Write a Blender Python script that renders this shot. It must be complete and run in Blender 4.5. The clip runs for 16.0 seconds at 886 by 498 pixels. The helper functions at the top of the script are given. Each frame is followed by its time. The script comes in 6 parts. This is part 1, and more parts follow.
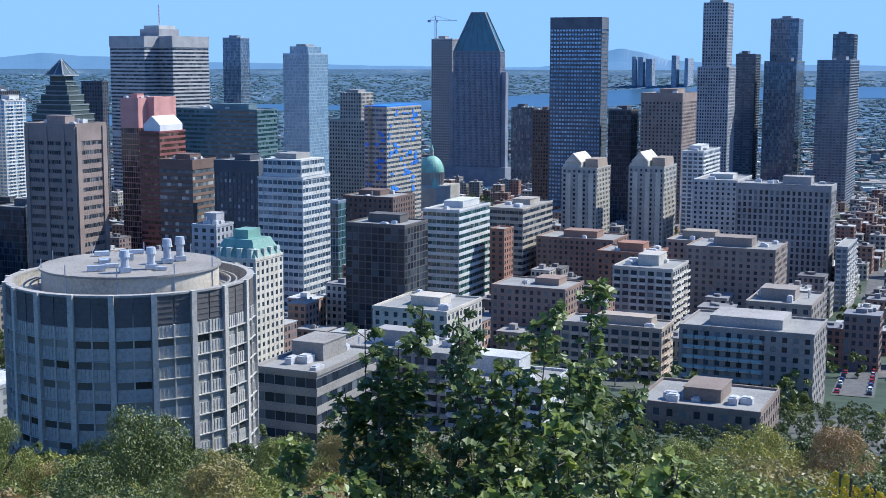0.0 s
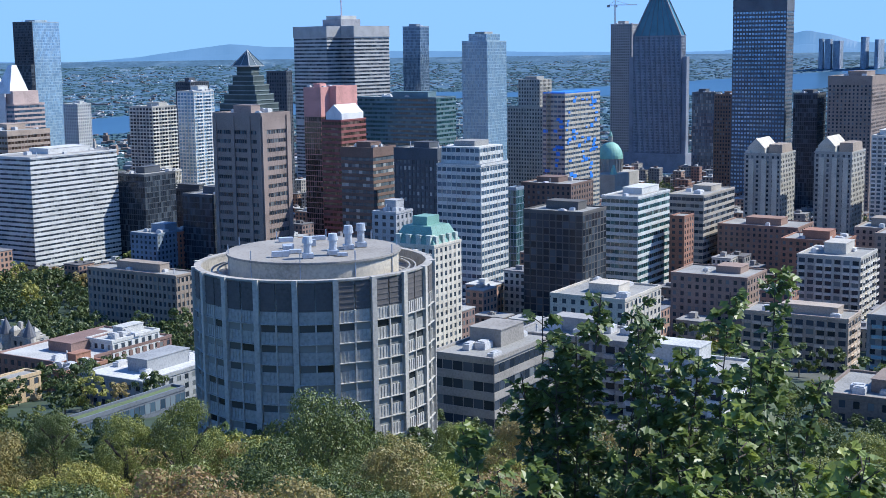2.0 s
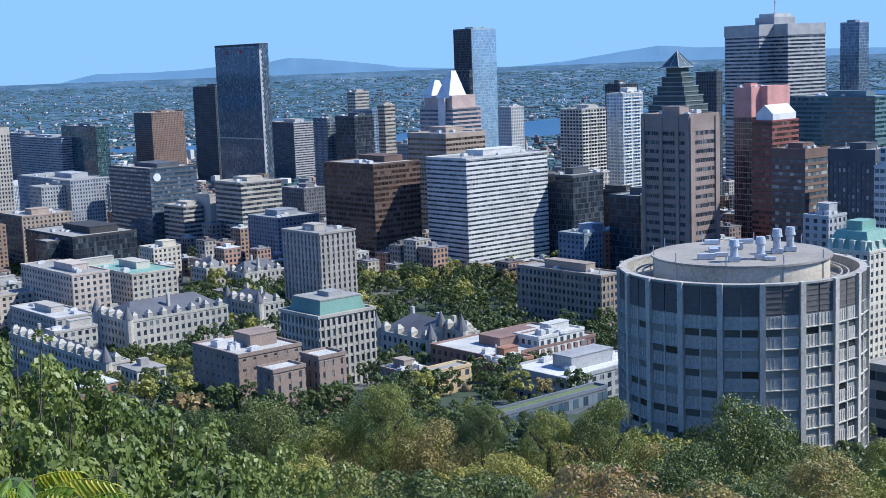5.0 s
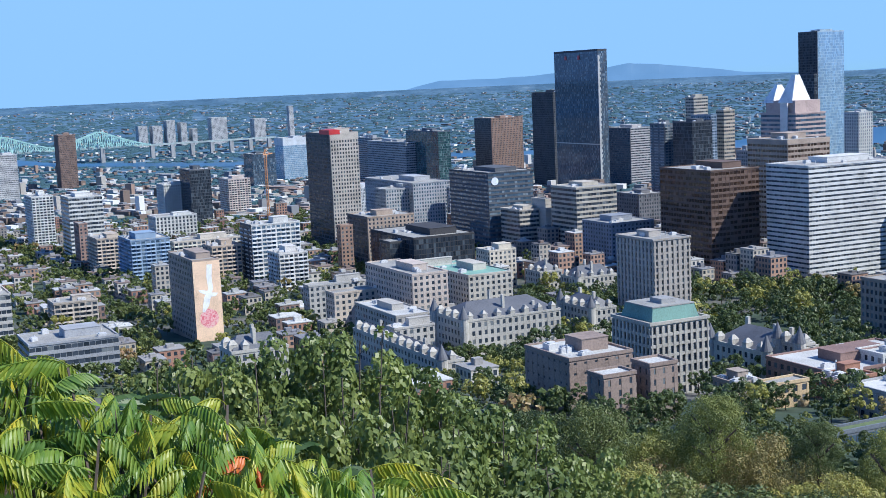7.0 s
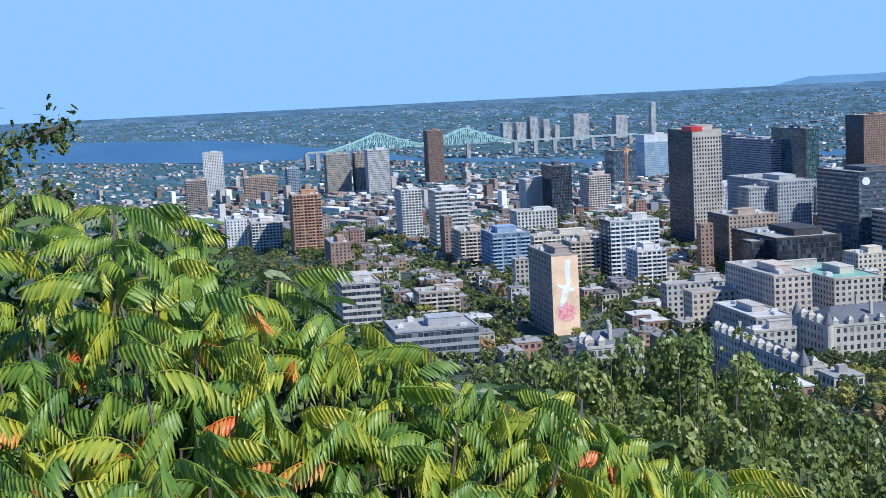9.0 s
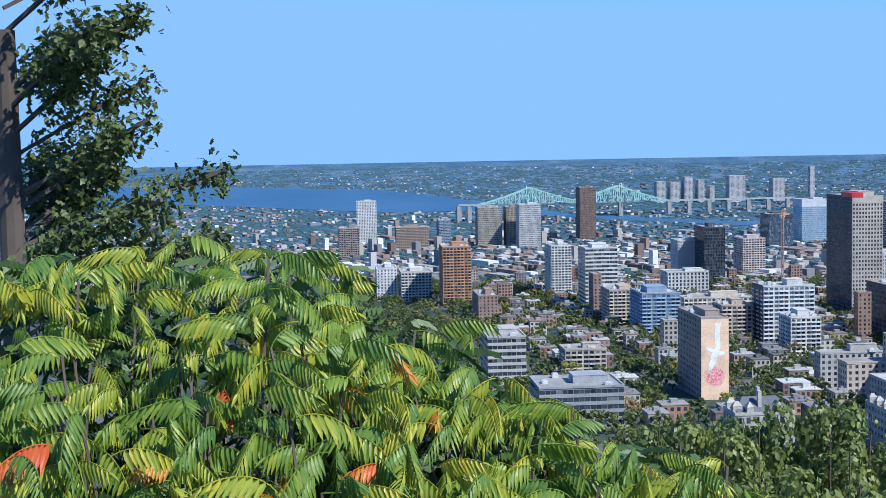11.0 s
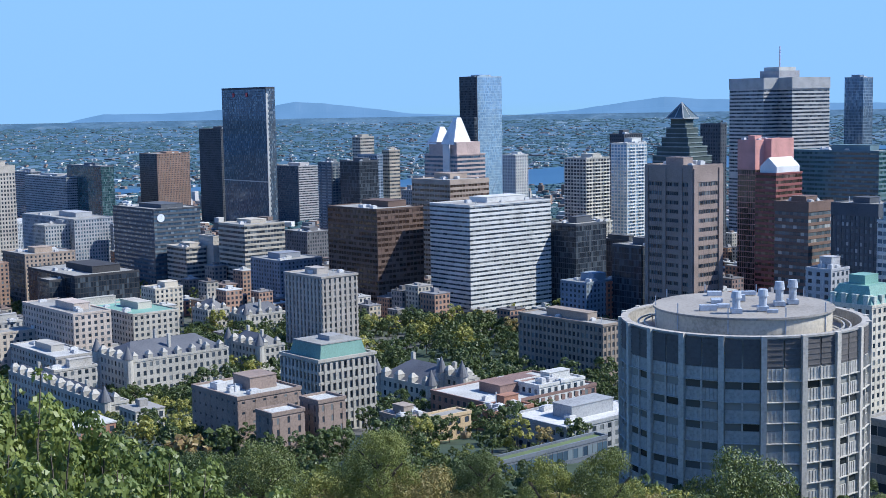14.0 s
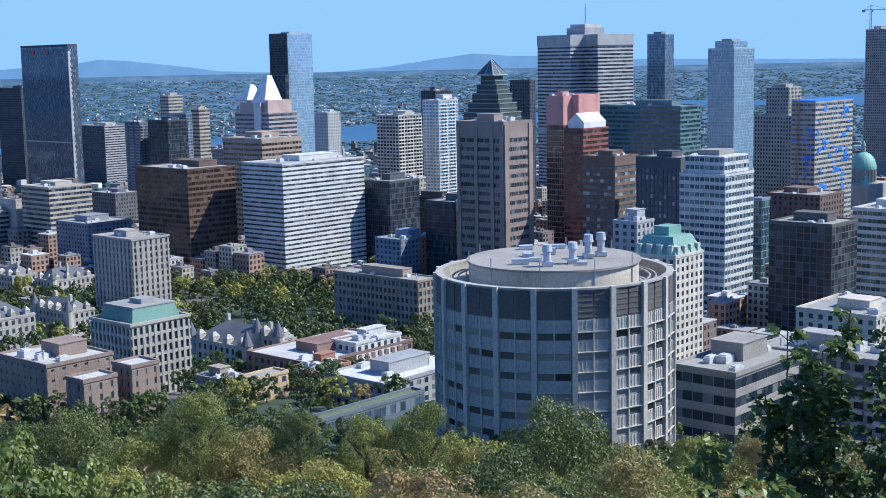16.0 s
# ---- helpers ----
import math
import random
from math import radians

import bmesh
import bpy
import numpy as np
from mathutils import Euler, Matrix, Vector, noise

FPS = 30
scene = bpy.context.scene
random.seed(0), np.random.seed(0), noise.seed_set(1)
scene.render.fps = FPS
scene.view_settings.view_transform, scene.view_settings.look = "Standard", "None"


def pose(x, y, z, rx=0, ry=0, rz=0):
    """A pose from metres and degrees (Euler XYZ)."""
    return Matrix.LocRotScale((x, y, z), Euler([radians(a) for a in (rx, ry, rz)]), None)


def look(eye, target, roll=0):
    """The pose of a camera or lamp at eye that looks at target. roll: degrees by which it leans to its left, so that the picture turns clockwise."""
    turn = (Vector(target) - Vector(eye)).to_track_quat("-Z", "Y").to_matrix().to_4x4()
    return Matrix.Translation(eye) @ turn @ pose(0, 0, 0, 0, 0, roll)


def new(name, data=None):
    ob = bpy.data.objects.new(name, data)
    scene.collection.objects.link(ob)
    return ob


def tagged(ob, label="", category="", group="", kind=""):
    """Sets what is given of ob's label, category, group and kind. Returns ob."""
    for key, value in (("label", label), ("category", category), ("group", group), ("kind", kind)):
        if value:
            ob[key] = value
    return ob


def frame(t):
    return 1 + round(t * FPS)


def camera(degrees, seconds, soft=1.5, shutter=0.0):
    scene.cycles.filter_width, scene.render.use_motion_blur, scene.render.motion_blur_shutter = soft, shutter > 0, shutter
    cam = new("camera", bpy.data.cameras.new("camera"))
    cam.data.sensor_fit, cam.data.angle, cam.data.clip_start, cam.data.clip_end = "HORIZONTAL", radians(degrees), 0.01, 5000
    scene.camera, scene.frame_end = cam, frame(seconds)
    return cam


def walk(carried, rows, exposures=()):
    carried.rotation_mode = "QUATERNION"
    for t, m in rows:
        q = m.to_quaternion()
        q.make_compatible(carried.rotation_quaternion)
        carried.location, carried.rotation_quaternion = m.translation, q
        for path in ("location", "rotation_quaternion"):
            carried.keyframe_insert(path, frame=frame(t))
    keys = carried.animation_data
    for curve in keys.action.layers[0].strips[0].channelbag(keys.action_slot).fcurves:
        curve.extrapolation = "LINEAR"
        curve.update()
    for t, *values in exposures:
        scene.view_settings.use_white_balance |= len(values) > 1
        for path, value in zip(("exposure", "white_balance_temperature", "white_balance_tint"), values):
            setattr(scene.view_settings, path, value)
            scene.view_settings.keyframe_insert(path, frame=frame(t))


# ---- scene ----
FOV = 36.54
cam = camera(FOV, 16.0, soft=0.75)
EYE = 190.0
ROWS = [
    (0.00, 0.00, -8.04, -0.15),
    (0.50, 3.30, -9.30, 0.12),
    (1.00, 5.61, -9.08, 0.47),
    (1.50, 6.81, -8.62, 0.62),
    (2.00, 7.53, -8.56, 0.74),
    (2.50, 9.27, -8.63, 0.95),
    (3.00, 12.30, -8.69, 1.57),
    (3.50, 15.54, -8.60, 1.66),
    (4.00, 18.79, -8.43, 1.85),
    (4.20, 20.28, -8.35, 1.95),
    (6.30, 33.93, -7.53, 2.09),
    (6.50, 35.53, -7.42, 2.17),
    (7.00, 39.79, -7.25, 2.54),
    (7.50, 43.35, -7.34, 2.73),
    (8.00, 46.70, -7.46, 3.07),
    (8.50, 50.65, -7.34, 3.40),
    (9.00, 55.09, -6.67, 2.85),
    (9.20, 56.87, -6.40, 2.42),
    (10.25, 63.00, -4.70, 1.40),
    (11.30, 59.96, -3.45, 1.00),
    (11.50, 58.39, -2.90, 1.15),
    (12.00, 53.45, -1.90, 1.95),
    (12.50, 45.80, -0.97, 2.01),
    (13.00, 36.19, -0.49, 1.54),
    (13.20, 32.51, -0.94, 1.33),
    (13.50, 28.67, -2.56, 1.12),
    (14.00, 25.78, -6.08, 0.99),
    (14.50, 24.00, -8.10, 0.91),
    (15.00, 21.94, -8.45, 1.09),
    (15.50, 19.83, -8.47, 1.10),
    (16.00, 17.79, -8.03, 1.16),
]
EXPOSURES = [(0.0, 0.36, 6100, 7), (9.0, 0.3, 6100, 7), (11.3, 0.2, 5900, 7), (12.0, 0.08, 5750, 7), (12.5, 0.0, 5650, 7), (13.0, -0.02, 5650, 7), (13.5, 0.1, 5850, 7), (14.0, 0.3, 6100, 7), (14.5, 0.36, 6100, 7), (16.0, 0.36, 6100, 7)]
walk(cam, [(t, pose(0, 0, EYE, 90 + pitch, roll, yaw)) for t, yaw, pitch, roll in ROWS], EXPOSURES)

# ---- sky and sun ----
SUN_YAW, SUN_UP = -70.0, 46.0
world = bpy.data.worlds.new("world")
scene.world = world
world.use_nodes = True
wn, wl = world.node_tree.nodes, world.node_tree.links
sky = wn.new("ShaderNodeTexSky")
sky.sky_type, sky.sun_disc = "NISHITA", False
sky.sun_elevation, sky.sun_rotation = radians(SUN_UP), radians(-SUN_YAW)
sky.altitude, sky.air_density, sky.dust_density, sky.ozone_density = 200, 1.0, 0.0, 5.0
wn["Background"].inputs[1].default_value = 0.118
clear = wn.new("ShaderNodeMix")
clear.data_type, clear.blend_type = "RGBA", "MULTIPLY"
clear.inputs["Factor"].default_value, clear.inputs["B"].default_value = 1.0, (0.615, 0.9, 1.3, 1)
wl.new(sky.outputs[0], clear.inputs["A"])
deep = wn.new("ShaderNodeMix")
deep.data_type, deep.blend_type = "RGBA", "DARKEN"
deep.inputs["Factor"].default_value, deep.inputs["B"].default_value = 1.0, (2.15, 4.0, 7.8, 1)
wl.new(clear.outputs["Result"], deep.inputs["A"])
wl.new(deep.outputs["Result"], wn["Background"].inputs[0])
sun = new("sun", bpy.data.lights.new("sun", "SUN"))
sun.data.energy, sun.data.angle, sun.data.color = 4.9, radians(0.5), (1.0, 0.95, 0.87)
sy, se = radians(SUN_YAW), radians(SUN_UP)
sun.matrix_world = look((-math.sin(sy) * math.cos(se) * 900, math.cos(sy) * math.cos(se) * 900, math.sin(se) * 900), (0, 0, 0))

# ---- materials ----
MATS = {}


def shader(name):
    m = bpy.data.materials.new(name)
    m.use_nodes = True
    return m, m.node_tree.nodes, m.node_tree.links, m.node_tree.nodes["Principled BSDF"]


def noise_node(n, l, scale, detail=4.0, source="Object"):
    tc = n.new("ShaderNodeTexCoord")
    t = n.new("ShaderNodeTexNoise")
    t.inputs["Scale"].default_value, t.inputs["Detail"].default_value = scale, detail
    l.new(tc.outputs[source], t.inputs["Vector"])
    return t


def ramp(n, l, fac, stops):
    r = n.new("ShaderNodeValToRGB")
    while len(r.color_ramp.elements) < len(stops):
        r.color_ramp.elements.new(0.5)
    for e, (p, c) in zip(r.color_ramp.elements, stops):
        e.position, e.color = p, (*c, 1)
    l.new(fac, r.inputs[0])
    return r


def tint(c, k):
    return tuple(min(1.0, max(0.0, v * k)) for v in c)


def wall(rgb, rough=0.85, grain=0.35):
    """Masonry, concrete or painted metal: broad stains and fine grain."""
    rgb = tuple(min(0.8, 0.008 + 1.08 * c) for c in rgb)
    key = ("wall", rgb, rough)
    if key in MATS:
        return MATS[key]
    m, n, l, b = shader("wall_finish")
    big, fine = noise_node(n, l, 0.09, 5), noise_node(n, l, 1.7, 4)
    mix = n.new("ShaderNodeMath")
    mix.operation = "ADD"
    l.new(big.outputs[0], mix.inputs[0])
    l.new(fine.outputs[0], mix.inputs[1])
    half = n.new("ShaderNodeMath")
    half.operation = "MULTIPLY"
    half.inputs[1].default_value = 0.5
    l.new(mix.outputs[0], half.inputs[0])
    r = ramp(n, l, half.outputs[0], [(0.34, tint(rgb, 1 - grain)), (0.5, rgb), (0.66, tint(rgb, 1 + grain * 0.6))])
    l.new(r.outputs[0], b.inputs["Base Color"])
    b.inputs["Roughness"].default_value = rough
    MATS[key] = m
    return m


def glass(tone="dark"):
    """Window panes: each pane differs a little, some with pale blinds."""
    key = ("glass", tone)
    if key in MATS:
        return MATS[key]
    sets = {
        "dark": ((0.018, 0.027, 0.038), (0.048, 0.062, 0.082), (0.17, 0.19, 0.2), 0.08, 1.55),
        "blue": ((0.035, 0.065, 0.11), (0.085, 0.14, 0.2), (0.22, 0.28, 0.33), 0.05, 1.65),
        "teal": ((0.012, 0.045, 0.055), (0.03, 0.08, 0.09), (0.12, 0.2, 0.2), 0.06, 1.8),
        "pale": ((0.05, 0.07, 0.09), (0.12, 0.15, 0.17), (0.42, 0.43, 0.42), 0.12, 1.5),
        # pale blue base stands in for sky reflected in these panes
        "mirror": ((0.2, 0.33, 0.46), (0.27, 0.42, 0.56), (0.36, 0.5, 0.6), 0.06, 1.8),
        "round": ((0.02, 0.024, 0.028), (0.1, 0.11, 0.11), (0.3, 0.3, 0.28), 0.15, 1.5),
        "black": ((0.016, 0.022, 0.032), (0.034, 0.045, 0.06), (0.08, 0.1, 0.12), 0.12, 1.5),
        "bronze": ((0.025, 0.015, 0.01), (0.05, 0.033, 0.025), (0.16, 0.11, 0.09), 0.08, 1.6),
    }
    a, c, blind, rough, ior = sets[tone]
    m, n, l, b = shader("window_glass")
    geo = n.new("ShaderNodeNewGeometry")
    fac = n.new("ShaderNodeObjectInfo").outputs["Random"] if tone == "round" else geo.outputs["Random Per Island"]
    edges = (0.3, 0.5, 0.62) if tone == "round" else (0.55, 0.8, 0.86)
    r = ramp(n, l, fac, [(0.0, a), (edges[0], c), (edges[1], tint(c, 1.3)), (edges[2], blind), (1.0, blind)])
    l.new(r.outputs[0], b.inputs["Base Color"])
    b.inputs["Roughness"].default_value = rough
    b.inputs["IOR"].default_value = ior
    if tone in ("dark", "black"):
        b.inputs["Specular IOR Level"].default_value = 0.25
    if tone in ("mirror", "blue"):
        b.inputs["Metallic"].default_value = {"mirror": 0.25, "blue": 0.2}[tone]
    wob = noise_node(n, l, 0.35, 2)
    bump = n.new("ShaderNodeBump")
    bump.inputs["Strength"].default_value, bump.inputs["Distance"].default_value = 0.04, 0.3
    l.new(wob.outputs[0], bump.inputs["Height"])
    l.new(bump.outputs[0], b.inputs["Normal"])
    MATS[key] = m
    return m


def leafy(key, colors, rough=0.55, trans=0.25):
    """Leaves: colour differs from leaf to leaf and from tree to tree."""
    k = ("leaf", key)
    if k in MATS:
        return MATS[k]
    m, n, l, b = shader("foliage")
    geo, info = n.new("ShaderNodeNewGeometry"), n.new("ShaderNodeObjectInfo")
    add = n.new("ShaderNodeMath")
    add.operation = "MULTIPLY_ADD"
    add.inputs[1].default_value = 0.35
    half = n.new("ShaderNodeMath")
    half.operation = "MULTIPLY"
    half.inputs[1].default_value = 0.65
    l.new(info.outputs["Random"], half.inputs[0])
    l.new(geo.outputs["Random Per Island"], add.inputs[0])
    l.new(half.outputs[0], add.inputs[2])
    step = 1.0 / (len(colors) - 1)
    r = ramp(n, l, add.outputs[0], [(i * step, c) for i, c in enumerate(colors)])
    l.new(r.outputs[0], b.inputs["Base Color"])
    b.inputs["Roughness"].default_value = rough
    if trans:
        tr = n.new("ShaderNodeBsdfTranslucent")
        l.new(r.outputs[0], tr.inputs["Color"])
        mx = n.new("ShaderNodeMixShader")
        mx.inputs[0].default_value = trans
        l.new(b.outputs[0], mx.inputs[1])
        l.new(tr.outputs[0], mx.inputs[2])
        l.new(mx.outputs[0], n["Material Output"].inputs["Surface"])
    MATS[k] = m
    return m


def ground_material():
    m, n, l, b = shader("ground_cover")
    a, c = noise_node(n, l, 0.012, 8), noise_node(n, l, 0.11, 6)
    r1 = ramp(n, l, a.outputs[0], [(0.3, (0.03, 0.055, 0.035)), (0.5, (0.05, 0.08, 0.05)), (0.6, (0.12, 0.12, 0.115)), (0.72, (0.2, 0.19, 0.18))])
    r2 = ramp(n, l, c.outputs[0], [(0.3, (0.55, 0.6, 0.55)), (0.5, (0.9, 0.9, 0.9)), (0.72, (1.2, 1.15, 1.05))])
    mx = n.new("ShaderNodeMix")
    mx.data_type, mx.blend_type = "RGBA", "MULTIPLY"
    mx.inputs["Factor"].default_value = 1.0
    l.new(r1.outputs[0], mx.inputs["A"])
    l.new(r2.outputs[0], mx.inputs["B"])
    l.new(mx.outputs["Result"], b.inputs["Base Color"])
    b.inputs["Roughness"].default_value = 0.95
    return m


def water_material():
    m, n, l, b = shader("river_water")
    t = noise_node(n, l, 0.004, 6)
    r = ramp(n, l, t.outputs[0], [(0.35, (0.035, 0.1, 0.18)), (0.65, (0.05, 0.125, 0.21))])
    l.new(r.outputs[0], b.inputs["Base Color"])
    b.inputs["Roughness"].default_value = 0.35
    return m


STONE = (0.36, 0.34, 0.3)
CONCRETE = (0.42, 0.4, 0.37)
GRAVEL = (0.27, 0.265, 0.25)
WHITE = (0.52, 0.52, 0.5)
TAN = (0.42, 0.34, 0.26)
BRICK = (0.3, 0.15, 0.1)
BROWN = (0.16, 0.105, 0.085)
DARK = (0.07, 0.08, 0.096)
GREY = (0.27, 0.27, 0.27)
COPPER = (0.17, 0.32, 0.27)
BLUEGREY = (0.2, 0.25, 0.31)
PINK = (0.55, 0.27, 0.24)


# ---- mesh helpers ----
def mesh_object(name, verts, faces, material, parent=None, label=""):
    me = bpy.data.meshes.new(name)
    me.from_pydata(verts, [], faces)
    me.materials.append(material)
    ob = new(name, me)
    if parent:
        ob.parent = parent
    if label:
        ob["label"] = label
    return ob


def part(name, bm, material, parent, label=""):
    me = bpy.data.meshes.new(name)
    bm.normal_update()
    bm.to_mesh(me)
    bm.free()
    me.materials.append(material)
    ob = new(name, me)
    ob.parent = parent
    if label:
        ob["label"] = label
    return ob


class Solid:
    """Collects boxes, panes and prisms for one mesh."""

    def __init__(self):
        self.v, self.f = [], []

    def box(self, x0, x1, y0, y1, z0, z1, taper=0.0):
        k, t = len(self.v), taper
        self.v += [(x0, y0, z0), (x1, y0, z0), (x1, y1, z0), (x0, y1, z0), (x0 + t, y0 + t, z1), (x1 - t, y0 + t, z1), (x1 - t, y1 - t, z1), (x0 + t, y1 - t, z1)]
        self.f += [(k, k + 3, k + 2, k + 1), (k + 4, k + 5, k + 6, k + 7), (k, k + 1, k + 5, k + 4), (k + 1, k + 2, k + 6, k + 5), (k + 2, k + 3, k + 7, k + 6), (k + 3, k, k + 4, k + 7)]
        return self

    def quad(self, a, b, c, d):
        k = len(self.v)
        self.v += [a, b, c, d]
        self.f.append((k, k + 1, k + 2, k + 3))
        return self

    def prism(self, outline, z0, z1, top=1.0):
        """An upright prism on an outline (anticlockwise); top scales its upper outline about the middle."""
        k, m = len(self.v), len(outline)
        mx, my = sum(p[0] for p in outline) / m, sum(p[1] for p in outline) / m
        self.v += [(x, y, z0) for x, y in outline] + [(mx + (x - mx) * top, my + (y - my) * top, z1) for x, y in outline]
        self.f += [tuple(range(k + m - 1, k - 1, -1)), tuple(range(k + m, k + 2 * m))]
        self.f += [(k + i, k + (i + 1) % m, k + m + (i + 1) % m, k + m + i) for i in range(m)]
        return self

    def tube(self, x, y, z0, z1, r, sides=10, top=1.0):
        return self.prism([(x + r * math.cos(6.28318 * i / sides), y + r * math.sin(6.28318 * i / sides)) for i in range(sides)], z0, z1, top)

    def beam(self, a, b, r):
        """A square bar from a to b."""
        a, b = Vector(a), Vector(b)
        w = (b - a).normalized()
        s = w.cross(Vector((0, 0, 1)) if abs(w.z) < 0.95 else Vector((1, 0, 0))).normalized() * r
        t = w.cross(s).normalized() * r
        k = len(self.v)
        self.v += [tuple(p + q) for p in (a, b) for q in (s + t, t - s, -s - t, s - t)]
        self.f += [(k, k + 1, k + 2, k + 3), (k + 7, k + 6, k + 5, k + 4)] + [(k + i, k + 4 + i, k + 4 + (i + 1) % 4, k + (i + 1) % 4) for i in range(4)]
        return self

    def out(self, name, material, parent=None, label=""):
        return mesh_object(name, self.v, self.f, material, parent, label)


def toward(yaw, dist, z=0.0):
    a = radians(yaw)
    return (-math.sin(a) * dist, math.cos(a) * dist, z)


# ---- ground ----
PROFILE = [(0, 188.3), (5, 188.0), (14, 181), (30, 172), (60, 160), (110, 144), (150, 133), (200, 120), (260, 106), (330, 98), (450, 80), (600, 61), (850, 49), (1200, 38), (1700, 22), (2300, 9), (2800, 0)]


def ground_z(r):
    """Height of the ground at a distance from the lookout; the far plain closes up towards the horizon."""
    for (a, za), (b, zb) in zip(PROFILE, PROFILE[1:]):
        if r <= b:
            k = (r - a) / (b - a)
            return za + (zb - za) * k
    s = 2800 / (1 - (r - 2800) / 2100)
    return EYE * (1 - r / s)


def squeezed(s):
    """Where a thing truly s metres away stands on the shortened plain."""
    return s if s < 2800 else 2800 + 2100 * (1 - 2800 / s)


def ground_xy(x, y):
    return ground_z(math.hypot(x, y))


# Fields of the far plain; their blue is distance haze put into the colour.
def hazed_plain_material():
    m, n, l, b = shader("hazed_far_fields")
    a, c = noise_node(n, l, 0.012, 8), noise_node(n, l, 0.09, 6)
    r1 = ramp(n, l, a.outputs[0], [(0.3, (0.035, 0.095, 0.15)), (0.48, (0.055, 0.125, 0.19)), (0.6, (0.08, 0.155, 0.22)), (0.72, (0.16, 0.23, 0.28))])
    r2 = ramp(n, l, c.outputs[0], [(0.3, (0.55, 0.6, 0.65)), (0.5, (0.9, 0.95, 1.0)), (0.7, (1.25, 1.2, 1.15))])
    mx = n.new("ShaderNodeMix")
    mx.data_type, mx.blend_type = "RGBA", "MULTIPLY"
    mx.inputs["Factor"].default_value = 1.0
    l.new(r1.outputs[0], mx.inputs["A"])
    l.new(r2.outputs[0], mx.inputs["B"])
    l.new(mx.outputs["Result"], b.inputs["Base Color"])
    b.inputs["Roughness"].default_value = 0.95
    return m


def polar_sheet(name, yaw0, yaw1, steps, radii, lift, material, near=None, far=None):
    v, f, n = [], [], len(radii)
    for i in range(steps + 1):
        yaw = yaw0 + (yaw1 - yaw0) * i / steps
        for r in radii:
            rr = r if near is None else near(yaw) + (far(yaw) - near(yaw)) * r
            v.append(toward(yaw, rr, ground_z(rr) + lift))
    for i in range(steps):
        for j in range(n - 1):
            a = i * n + j
            f.append((a, a + n, a + n + 1, a + 1))
    ob = mesh_object(name, v, f, material)
    return ob


END = squeezed(25900)
radii = [0.0] + [5 * 1.09 ** i for i in range(70) if 5 * 1.09 ** i < 1900] + list(np.linspace(1950, END, 46))
ground = polar_sheet("ground", 180, -180, 144, [float(r) for r in radii], 0.0, ground_material())
ground.data.materials.append(hazed_plain_material())
# beyond 2650 m the ground takes the haze-blue colour
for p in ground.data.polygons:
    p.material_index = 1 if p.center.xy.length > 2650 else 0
tagged(ground, "wooded slope falling to a city plain with streets and yards", "ground", kind="structure")

# ---- buildings ----
GRID = -24.0


def facade(core, bands, piers, panes, w, d, z0, z1, floor, bay, band, pier, relief, mullion=0.07, faces="flr"):
    """Window panes, spandrel bands and piers on the faces of a block w by d round the origin."""
    floors = max(1, int(round((z1 - z0) / floor)))
    fh = (z1 - z0) / floors
    for face in faces:
        width = w if face in "fb" else d
        count = max(1, int(round(width / bay)))
        bw = width / count
        off = (d if face in "fb" else w) / 2

        def at(s, out):
            return {"f": (s, -off - out), "b": (-s, off + out), "r": (off + out, s), "l": (-off - out, -s)}[face]

        for k in range(floors):
            lo, hi = z0 + k * fh + band * fh, z0 + (k + 1) * fh - 0.04 * fh
            for i in range(count):
                a, b = -width / 2 + i * bw + (pier / 2 + mullion / 2) * bw, -width / 2 + (i + 1) * bw - (pier / 2 + mullion / 2) * bw
                (ax, ay), (bx, by) = at(a, 0.06), at(b, 0.06)
                panes.quad((ax, ay, lo), (bx, by, lo), (bx, by, hi), (ax, ay, hi))
        if pier > 0:
            for i in range(count + 1):
                s = -width / 2 + i * bw
                a, b = max(-width / 2, s - pier * bw / 2), min(width / 2, s + pier * bw / 2)
                (ax, ay), (bx, by) = at(a, 0), at(b, relief)
                piers.box(min(ax, bx), max(ax, bx), min(ay, by), max(ay, by), z0, z1)
    if band > 0.02:
        e = relief * 0.8
        for k in range(floors):
            lo = z0 + k * fh
            bands.box(-w / 2 - e, w / 2 + e, -d / 2 - e, d / 2 + e, lo, lo + band * fh)


